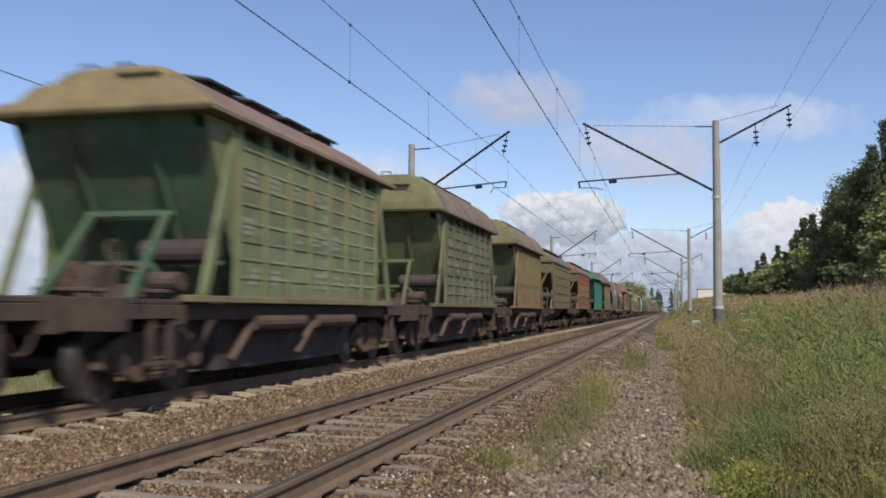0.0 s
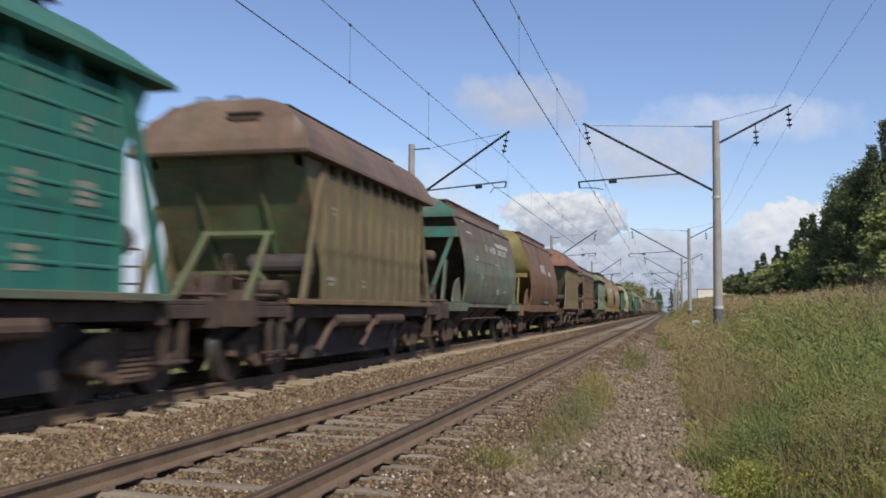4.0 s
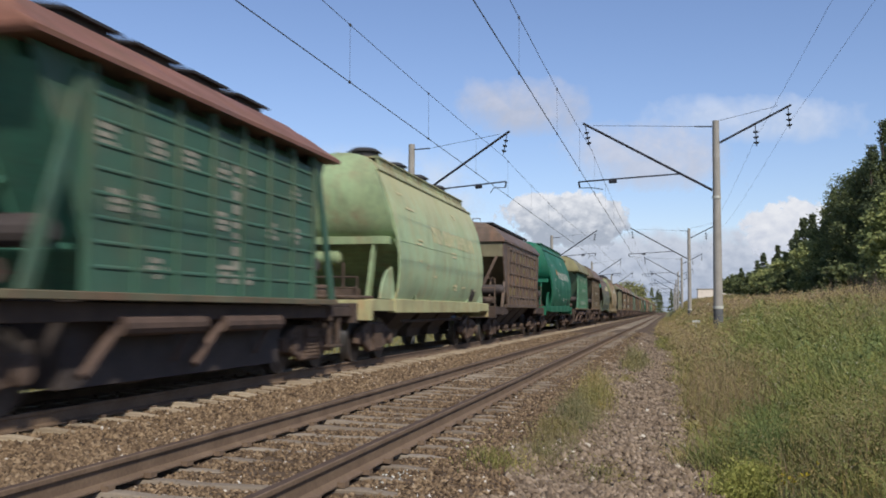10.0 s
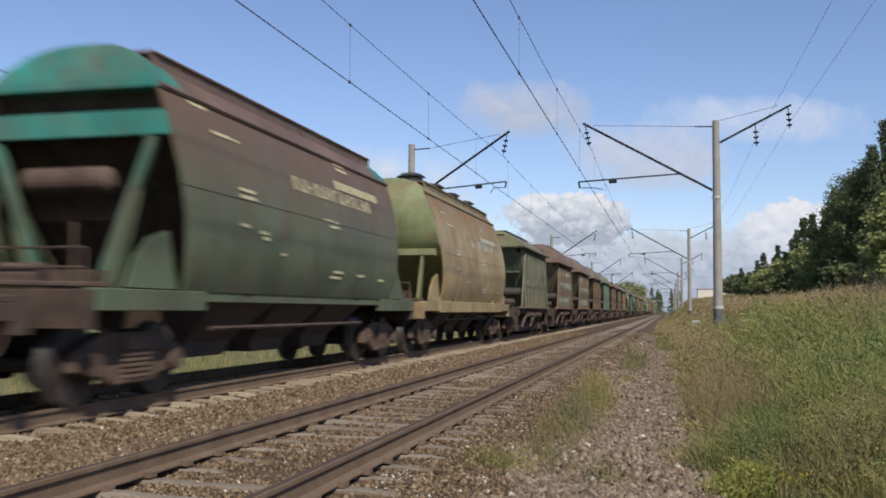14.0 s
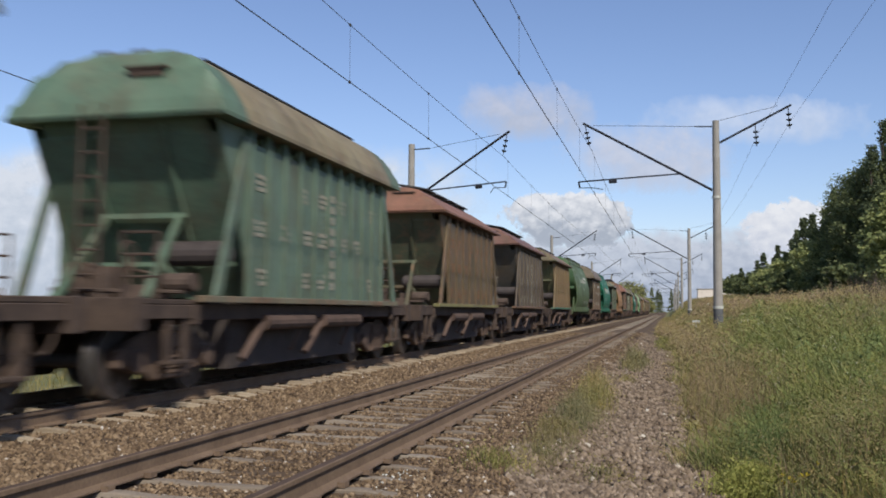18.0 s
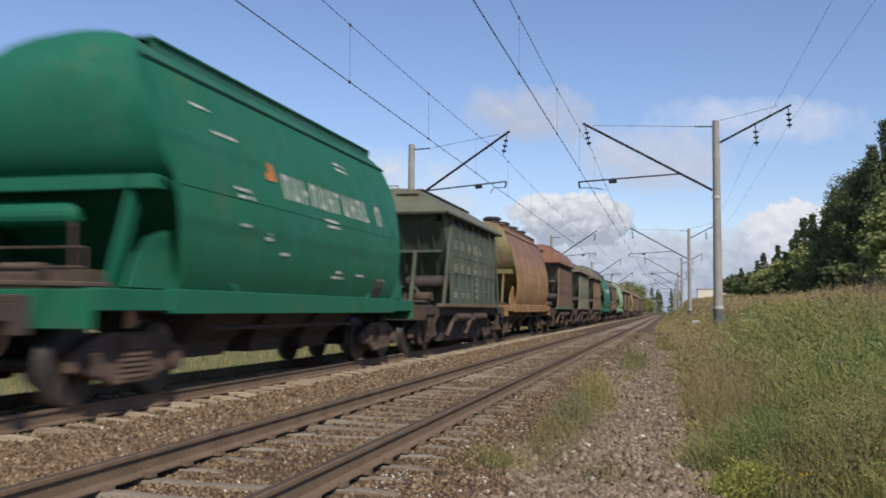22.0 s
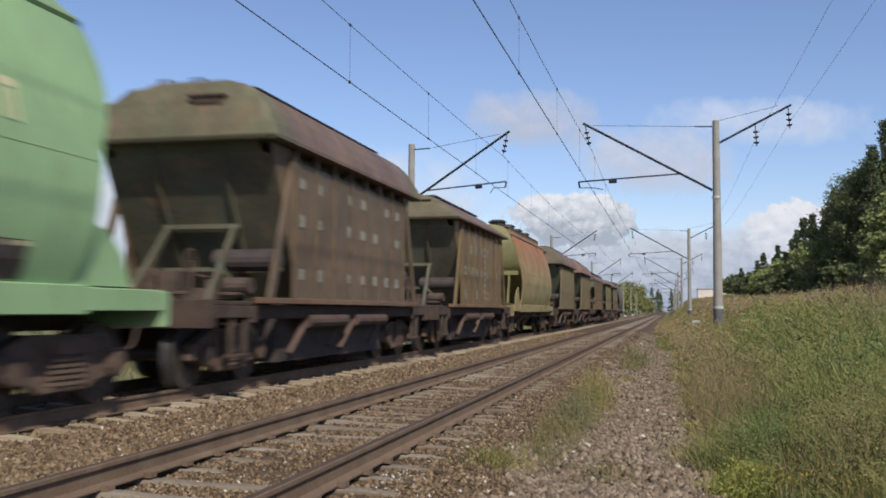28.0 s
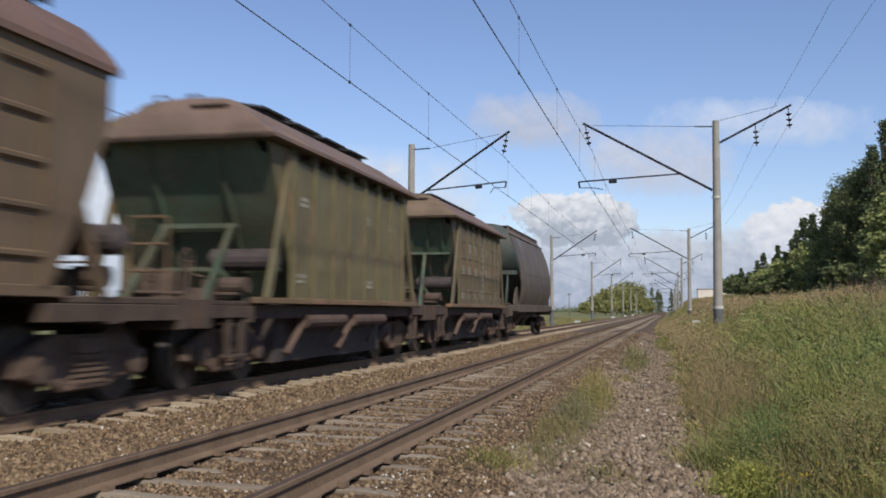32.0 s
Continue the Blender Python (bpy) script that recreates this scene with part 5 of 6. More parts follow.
    for e in (-1, 1):
        part("roof_end", made(lambda bm: hipped(bm, prof, [(e * y, c) for y, c in caps])), tip, w, "sloping hipped end of the roof")
        for x in (-0.95, -0.32, 0.32, 0.95):
            top = caps[-1][1] - 0.12 - (0.16 if abs(x) > 0.5 else 0)
            yt = next(y0 + (y1 - y0) * (top - c0) / (c1 - c0) for (y0, c0), (y1, c1) in zip(caps, caps[1:]) if c0 <= top <= c1)
            if not high:
                part("roof_batten", made(lambda bm: rod(bm, (x, e * 4.26, 4.01), (x, e * yt, top + 0.01), 0.02, 4)), tip, w)
        vy, vz = (4.24, 4.46) if high else (4.04, 4.32)
        part("end_vent", made(lambda bm: [box(bm, 0.2, 0.72, *sorted((e * (vy - 0.2), e * (vy + 0.03))), vz - 0.06, vz + 0.05), box(bm, 0.14, 0.78, *sorted((e * (vy - 0.2), e * (vy + 0.07))), vz + 0.05, vz + 0.08)]), DARK, w, "small dark vent with a lip")
        part("end_bead", made(lambda bm: rod(bm, (-1.70, e * 4.385, 3.85), (1.70, e * 4.385, 3.85), 0.022, 6)), tip, w)
        for x in (-0.85, -0.25):
            part("grab_rail", made(lambda bm: [rod(bm, (x, e * 3.5, crest - 0.25), (x, e * 3.5, crest + 0.10), 0.014, 6), rod(bm, (x, e * 3.5, crest + 0.10), (x + 0.28, e * 3.5, crest + 0.10), 0.014, 6), rod(bm, (x + 0.28, e * 3.5, crest + 0.10), (x + 0.28, e * 3.5, crest - 0.2), 0.014, 6)]), DARK, w, "thin grab rail on the roof")
    if style in ("stepped", "hatched"):
        for k in range(4):
            y = -1.85 + 1.55 * k
            part("hatch", made(lambda bm: [prism(bm, [(-0.15, 4.80), (0.70, 4.66), (0.70, 4.70), (-0.15, 4.85)], "y", y - 0.62, y + 0.62), box(bm, -0.05, 0.6, y - 0.5, y + 0.5, 4.45, 4.68)]), BLACKED, w, "dark steel loading hatch lid")
    else:
        part("roof_walkway", made(lambda bm: [box(bm, -0.5, 0.5 if high else 0.72, -3.3, 3.3, crest - 0.03, crest + 0.02)] + ([box(bm, 0.56, 0.92, -3.4, 3.4, crest - 0.085, crest - 0.055)] if high else [])), BLACKED, w)
        for k in range(5):
            y = -2.6 + 1.3 * k
            part("hatch", made(lambda bm: [box(bm, 0.0, 0.62, y - 0.33, y + 0.33, crest - 0.05, crest + 0.045), box(bm, 0.62, 0.72, y - 0.05, y + 0.05, crest - 0.12, crest + 0.02)]), BLACKED, w, "dark loading hatch lid with a latch", 0.012)
    # hopper bottoms and apron: shade under the sill is put into their dark colour
    for y in (-1.1, 1.1):
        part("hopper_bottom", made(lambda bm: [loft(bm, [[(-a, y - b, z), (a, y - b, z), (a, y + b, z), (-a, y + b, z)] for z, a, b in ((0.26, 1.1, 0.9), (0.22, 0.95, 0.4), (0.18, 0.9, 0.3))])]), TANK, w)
    part("hopper_apron", made(lambda bm: box(bm, -1.15, 1.15, -2.95, 2.95, 0.24, 1.24)), TANK, w, "hopper bottoms coloured near black for the shade of the sill")
    for s in (-1, 1):
        for y in (-2.35, 0.2):
            part("discharge_hood", made(lambda bm: [rod(bm, (s * 1.44, y, 0.93), (s * 1.44, y + 2.0, 0.93), 0.125, 12), rod(bm, (s * 1.42, y + 0.05, 0.93), (s * 1.32, y - 0.5, 0.38), 0.06, 8), rod(bm, (s * 1.36, y + 1.9, 0.93), (s * 1.25, y + 1.6, 0.45), 0.04, 6)]), HOOD, w, "dusty discharge hood under the sill")
    running_gear(w, 4.55, 6.36)
    return w


def wagon_b(body, roof, end):
    """Long hopper wagon with flat sides in a grid of ribs and cut-back lower corners."""
    w = new("hopper_wagon")
    for s in (-1, 1):
        part("center_sill", made(lambda bm: box(bm, *sorted((s * 0.1, s * 0.34)), -6.9, 6.9, 0.86, 1.18)), DARK, w, "grimy steel centre sill", 0.01)
        part("headstock", made(lambda bm: box(bm, -1.5, 1.5, *sorted((s * 6.7, s * 6.92)), 0.86, 1.28)), DARK, w, "grimy end beam above the coupler", 0.01)
        part("end_platform", made(lambda bm: box(bm, -1.45, 1.45, *sorted((s * 4.4, s * 6.698)), 1.183, 1.26)), DARK, w, "", 0.01)
        part("bolster", made(lambda bm: box(bm, -1.5, 1.5, *sorted((s * 5.1, s * 5.35)), 0.95, 1.18)), DARK, w, "", 0.01)
        for e in (-1, 1):
            part("solebar", made(lambda bm: box(bm, *sorted((e * 1.34, e * 1.48)), *sorted((s * 5.352, s * 6.698)), 0.98, 1.18)), DARK, w, "", 0.01)
            part("solebar", made(lambda bm: box(bm, *sorted((e * 1.34, e * 1.48)), *sorted((s * 4.0, s * 5.098)), 0.98, 1.18)), DARK, w, "", 0.01)
    side = [(-5.04, 3.80), (-5.04, 3.2), (-4.65, 2.3), (-4.08, 1.34), (4.08, 1.34), (4.65, 2.3), (5.04, 3.2), (5.04, 3.80)]
    for s in (-1, 1):
        part("side_wall", made(lambda bm: prism(bm, side, "x", *sorted((s * 1.43, s * 1.475)))), body, w)
        part("side_sill", made(lambda bm: box(bm, *sorted((s * 1.38, s * 1.50)), -4.3, 4.3, 1.24, 1.36)), body, w, bevel=0.01)
        me = None
        for i in range(10):
            y = -3.95 + 7.9 * i / 9
            if me is None:
                me = mesh_of("rib", made(lambda bm: box(bm, 0, 0.055, -0.045, 0.045, 1.36, 3.62)), body)
            part("rib", me, None, w).matrix_basis = pose(s * 1.475, y, 0, 0, 0, 0 if s > 0 else 180)
        st = None
        for k in range(5):
            if st is None:
                st = mesh_of("stiffener", made(lambda bm: prism(bm, [(0, -0.06), (0.042, -0.02), (0.042, 0.02), (0, 0.045)], "y", -4.0, 4.0)), body)
            part("stiffener", st, None, w).matrix_basis = pose(s * 1.475, 0, 1.66 + 0.47 * k, 0, 0, 0 if s > 0 else 180)
    def hop(bm):
        loft(bm, [[(-x, -y, z), (x, -y, z), (x, y, z), (-x, y, z)] for z, x, y in ((1.30, 1.40, 1.9), (2.2, 1.42, 3.3), (3.15, 1.425, 4.87), (3.82, 1.425, 4.90))])
    part("hopper_body", made(hop), end, w, "hopper with steeply sloping end walls")
    for e in (-1, 1):
        part("end_header", made(lambda bm: box(bm, -1.43, 1.43, *sorted((e * 4.92, e * 5.05)), 3.18, 3.74)), end, w, bevel=0.01)
        for x in (-1, 1):
            part("end_strut", made(lambda bm: [prism(bm, [(x * 1.27, 3.2), (x * 1.16, 3.2), (x * 0.24, 1.26), (x * 0.35, 1.26)], "y", *sorted((e * 4.98, e * 5.10)))]), body, w)
            part("corner_post", made(lambda bm: prism(bm, [(e * 4.46, 2.3), (e * 4.58, 2.3), (e * 5.12, 1.26), (e * 5.00, 1.26)], "x", *sorted((x * 1.38, x * 1.48)))), body, w)
            part("brace", made(lambda bm: [rod(bm, (x * 0.95, e * 5.3, 1.26), (x * 0.8, e * 3.9, 2.55), 0.04, 4), rod(bm, (x * 0.8, e * 3.9, 2.55), (x * 1.0, e * 3.9, 1.26), 0.035, 4)]), body, w)
        part("end_frame", made(lambda bm: [rod(bm, (-0.8, e * 4.1, 2.0), (0.8, e * 4.1, 2.0), 0.05, 4), rod(bm, (-0.5, e * 4.5, 1.75), (0.5, e * 4.5, 1.75), 0.17, 12)]), body, w)
        for x in (-1.4, 0.85):
            part("handrail", made(lambda bm: railing(bm, x, x + 0.55, e * 6.5, 1.26, 2.3)), body, w)
        end_gear(w, e * 5.6, body, e)
        part("end_vent", made(lambda bm: box(bm, 0.15, 0.65, *sorted((e * 4.80, e * 5.02)), 4.16, 4.24)), DARK, w)
    prof = [(1.53, 3.76), (1.53, 3.84), (1.36, 4.06), (1.08, 4.32), (0.8, 4.47), (0.4, 4.54), (0.0, 4.56)]
    caps = [(5.15, 3.86), (5.14, 4.06), (5.10, 4.32), (5.00, 4.49), (4.84, 4.57)]
    part("roof", made(lambda bm: hipped(bm, prof, [(-y, c) for y, c in caps] + caps[::-1])), roof, w, "curved sheet-steel roof")
    part("roof_walkway", made(lambda bm: [box(bm, 0.52, 0.98, -4.6, 4.6, 4.51, 4.545), box(bm, 0.955, 0.98, -4.6, 4.6, 4.46, 4.51), box(bm, -0.4, 0.3, -4.0, 4.0, 4.54, 4.58)] + [box(bm, 0.90, 0.95, -4.3 + 0.86 * k, -4.24 + 0.86 * k, 4.32, 4.51) for k in range(11)]), BLACKED, w, "dark grating walkway along the roof")
    for y in (-4.2, 4.2):
        part("grab_rail", made(lambda bm: [rod(bm, (0.1, y, 4.5), (0.1, y, 4.74), 0.014, 6), rod(bm, (0.1, y, 4.74), (0.4, y, 4.74), 0.014, 6), rod(bm, (0.4, y, 4.74), (0.4, y, 4.5), 0.014, 6)]), DARK, w, "thin grab rail on the roof")
    # dark colour here includes the shade below the body
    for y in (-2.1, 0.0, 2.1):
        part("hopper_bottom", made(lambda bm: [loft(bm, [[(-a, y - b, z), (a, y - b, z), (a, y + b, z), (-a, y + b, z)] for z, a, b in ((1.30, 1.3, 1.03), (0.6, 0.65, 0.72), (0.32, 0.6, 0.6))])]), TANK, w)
    for s in (-1, 1):
        for y in (-2.1, 0.0, 2.1):
            part("discharge_gate", made(lambda bm: [rod(bm, (s * 0.7, y, 0.5), (s * 1.15, y, 0.42), 0.12, 10), box(bm, *sorted((s * 0.9, s * 1.25)), y - 0.2, y + 0.2, 0.30, 0.36)]), UNDER, w)
    running_gear(w, 5.3, 7.2)
    return w


def wagon_c(style, body, roof, end, sill, strut):
    """Hopper wagon with bulging barrel sides and rounded upper ends."""
    w = new("hopper_wagon")
    prof = [(1.42, 1.36), (1.53, 1.62), (1.60, 2.0), (1.61, 2.4), (1.56, 2.9), (1.47, 3.3), (1.36, 3.7), (1.22, 4.05), (1.08, 4.36), (0.94, 4.56), (0.70, 4.72), (0.36, 4.82), (0.0, 4.85)]
    cut = [4.72, 4.86, 4.96, 5.02, 5.10, 5.17, 5.22, 5.23, 5.17, 5.04, 4.88, 4.74, 4.66]
    edge_x, edge_y, edge_z, walk_z = 1.08, 5.25, 4.37, 4.72
    if style == "open":
        prof[6:] = [(1.38, 3.64), (1.31, 3.85), (1.25, 3.99), (1.03, 4.28), (0.74, 4.50), (0.38, 4.63), (0.0, 4.67)]
        cut[6:] = [5.20, 5.21, 5.20, 5.08, 4.90, 4.76, 4.66]
        cut = [0.97 * c for c in cut]
        edge_x, edge_y, edge_z, walk_z = 1.26, 5.05, 4.0, 4.53
    def thick(bm, s, lo, hi, y_scale=1.0):
        ps = list(zip(prof, cut))[lo:hi]
        outer = [[(s * x, e * c * y_scale, z) for (x, z), c in ps] for e in (-1, -0.5, 0, 0.5, 1)]
        inner = [[(s * (x - 0.05), e * c * y_scale, z) for (x, z), c in ps] for e in (-1, -0.5, 0, 0.5, 1)]
        loft(bm, [o + i[::-1] for o, i in zip(outer, inner)])
    for s in (-1, 1):
        part("side_wall", made(lambda bm: thick(bm, s, 0, 9)), body, w, smooth=True)
        part("seam", made(lambda bm: [rod(bm, (s * 1.583, -5.05, 2.72), (s * 1.578, 5.05, 2.72), 0.007, 4)]), body, w)
        part("roof_edge", made(lambda bm: [rod(bm, (s * edge_x, -edge_y, edge_z), (s * edge_x, edge_y, edge_z), 0.045, 6)]), roof, w)
        part("side_sill", made(lambda bm: [box(bm, *sorted((s * 1.30, s * 1.50)), -5.0, 5.0, 1.06, 1.38), box(bm, *sorted((s * 1.30, s * 1.48)), -6.6, 6.6, 1.10, 1.36)] if style != "open" else [box(bm, *sorted((s * 1.26, s * 1.40)), -4.2, 4.2, 1.22, 1.38)] + [box(bm, *sorted((s * 1.30, s * 1.50)), *sorted((q * 4.1, q * 6.6)), 1.10, 1.36) for q in (-1, 1)]), sill, w, bevel=0.012)
    def top(bm):
        ps = list(zip(prof, cut))[8:]
        full = ps + [((-x, z), c) for (x, z), c in ps[::-1] if x > 0]
        loft(bm, [[(x, e * c, z) for (x, z), c in full] for e in (-1, 0, 1)])
    part("roof", made(top), roof, w, "rounded roof cap with a walkway", smooth=True)
    for e in (-1, 1):
        def endw(bm):
            rings = []
            for z, y, hx in ((2.70, 4.80, 1.50), (2.78, 5.02, 1.50), (2.95, 5.20, 1.49), (3.2, 5.32, 1.46), (3.55, 5.40, 1.38), (3.9, 5.42, 1.26), (4.2, 5.37, 1.14), (4.42, 5.27, 1.03), (4.6, 5.12, 0.88), (4.74, 4.95, 0.64), (4.82, 4.82, 0.34), (4.845, 4.74, 0.05)):
                rings.append([(-hx, e * y, z), (-hx * 0.5, e * (y + 0.05), z), (0, e * (y + 0.07), z), (hx * 0.5, e * (y + 0.05), z), (hx, e * y, z), (hx, e * 4.7, z), (-hx, e * 4.7, z)])
            loft(bm, rings)
            loft(bm, [[(x, e * y, z) for x in (-1.48, 1.48)] + [(x, e * (y - 0.2), z) for x in (1.48, -1.48)] for y, z in ((5.2, 2.75), (4.4, 2.3), (3.1, 1.3))])
        if style == "open":
            def cap(bm):
                rings = []
                for z, y, hx in ((3.98, 5.24, 1.27), (4.10, 5.23, 1.20), (4.20, 5.20, 1.12), (4.30, 5.16, 1.02), (4.40, 5.10, 0.90), (4.50, 5.04, 0.77), (4.58, 4.98, 0.61), (4.64, 4.92, 0.43), (4.68, 4.86, 0.22), (4.69, 4.83, 0.05)):
                    rings.append([(-hx, e * 0.97 * y, z), (hx, e * 0.97 * y, z), (hx, e * 4.4, z), (-hx, e * 4.4, z)])
                loft(bm, rings)
            part("end_cap", made(cap), end, w, "painted end cap of the roof")
            part("end_header", made(lambda bm: prism(bm, [(-1.42, 3.36), (1.42, 3.36), (1.35, 3.68), (-1.35, 3.68)], "y", *sorted((e * 4.90, e * 5.05)))), end, w)
            part("end_chute", made(lambda bm: loft(bm, [[(-x, e * y, z), (x, e * y, z), (x, e * (y - 0.25), z), (-x, e * (y - 0.25), z)] for x, y, z in ((1.2, 4.82, 4.02), (1.36, 4.6, 3.6), (1.46, 3.7, 2.4), (1.40, 2.7, 1.3))])), DARK, w, "dark sloping chute wall")
            for s in (-1, 1):
                part("end_strut", made(lambda bm: prism(bm, [(s * 1.26, 3.40), (s * 1.12, 3.40), (s * 0.34, 1.36), (s * 0.48, 1.36)], "y", *sorted((e * 4.93, e * 5.03)))), strut, w)
        else:
            part("end_wall", made(endw), end, w, "rounded upper end panel above a sloping chute", smooth=True)
            part("end_beam", made(lambda bm: [box(bm, -1.42, 1.42, *sorted((e * 5.1, e * 5.34)), 2.62, 2.80)]), end, w, bevel=0.01)
        for s in (-1, 1):
            part("gusset", made(lambda bm: prism(bm, [(e * 4.75, 1.38), (e * 5.95, 1.38), (e * 5.75, 1.75), (e * 5.45, 2.0), (e * 5.0, 2.12)], "x", *sorted((s * 1.38, s * 1.42)))), body, w)
            part("end_post", made(lambda bm: [prism(bm, [(e * 5.05, 2.65), (e * 5.3, 2.65), (e * 5.80, 1.36), (e * 5.50, 1.36)], "x", *sorted((s * 1.02, s * 1.07)))]), body if style == "open" else end, w)
        tx, tz = ((-0.55, 0.62), 2.78) if style == "open" else ((-0.95, 0.15), 2.34)
        part("air_tank", made(lambda bm: [rod(bm, (tx[0], e * 5.1, tz), (tx[1], e * 5.1, tz), 0.17, 16), rod(bm, (tx[1], e * 5.1, tz), (tx[1] + 0.07, e * 5.1, tz), 0.17, 16, 0.09), rod(bm, (tx[0] - 0.07, e * 5.1, tz), (tx[0], e * 5.1, tz), 0.09, 16, 0.17)]), HOOD if style == "open" else end, w, "round brake air tank under the end beam")
        part("handrail", made(lambda bm: [railing(bm, -1.0, 0.9, e * 6.0, 1.38, 1.85, 2), rod(bm, (0.4, e * 5.5, 1.4), (0.4, e * 5.5, 2.2), 0.03, 6)]), DARK, w)
        def gear(bm):
            rod(bm, (-0.5, e * 5.6, 1.5), (0.1, e * 5.6, 1.5), 0.2, 12)
            box(bm, 0.3, 0.8, *sorted((e * 5.4, e * 5.8)), 1.3, 1.6)
            box(bm, -1.2, -0.8, *sorted((e * 5.5, e * 5.9)), 1.3, 1.55)
            rod(bm, (-1.3, e * 6.1, 1.45), (1.3, e * 6.1, 1.40), 0.035, 6)
        part("brake_gear", made(gear), GEAR, w, "rusty brake cylinder and rigging on the platform")
        if style == "capped":
            part("ladder", made(lambda bm: ladder(bm, -0.7, e * 5.53, e * 5.53, 2.8, 4.35, 0.16)), end, w)
    beam = DARK if style == "open" else sill
    for s in (-1, 1):
        part("center_sill", made(lambda bm: box(bm, *sorted((s * 0.1, s * 0.34)), -6.7, 6.7, 0.86, 1.19)), DARK, w, "grimy steel centre sill")
        part("headstock", made(lambda bm: box(bm, -1.47, 1.47, *sorted((s * 6.60, s * 6.76)), 0.9, 1.34)), beam, w, "painted end beam above the coupler", 0.01)
        part("end_platform", made(lambda bm: box(bm, -1.29, 1.29, *sorted((s * 4.7, s * 6.598)), 1.2, 1.29)), beam, w)
        part("brake_pipe", made(lambda bm: rod(bm, (s * 1.2, -3.4, 0.85), (s * 1.2, 3.4, 0.85), 0.04, 6)), DARK, w)
    for q in (-1, 1):
        part("roof_walkway", made(lambda bm: [box(bm, *sorted((q * 0.62, q * 0.96)), -4.7, 4.7, walk_z, walk_z + 0.03)] + [box(bm, *sorted((q * 0.90, q * 0.94)), -4.64 + 0.58 * k, -4.58 + 0.58 * k, walk_z - 0.2, walk_z) for k in range(17)] + [box(bm, *sorted((q * 0.90, q * 0.92)), -4.68, 4.68, walk_z - 0.22, walk_z)]), roof, w, "steel grating walkway on the roof")
    if style == "capped":
        for k in range(4):
            y = -3.6 + 2.4 * k
            part("hatch", made(lambda bm: [rod(bm, (0.25, y, 4.78), (0.25, y, 5.02), 0.36, 14), rod(bm, (0.25, y, 5.02), (0.25, y, 5.12), 0.44, 14, 0.28)]), BLACKED, w)
    # coloured dark to hold the shade that the sill throws on the hoppers
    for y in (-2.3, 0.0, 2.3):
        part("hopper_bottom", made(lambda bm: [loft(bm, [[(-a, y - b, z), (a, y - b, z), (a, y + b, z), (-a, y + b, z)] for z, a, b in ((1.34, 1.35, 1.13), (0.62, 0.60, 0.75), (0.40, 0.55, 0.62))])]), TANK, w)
    running_gear(w, 5.2, 7.0)
    return w


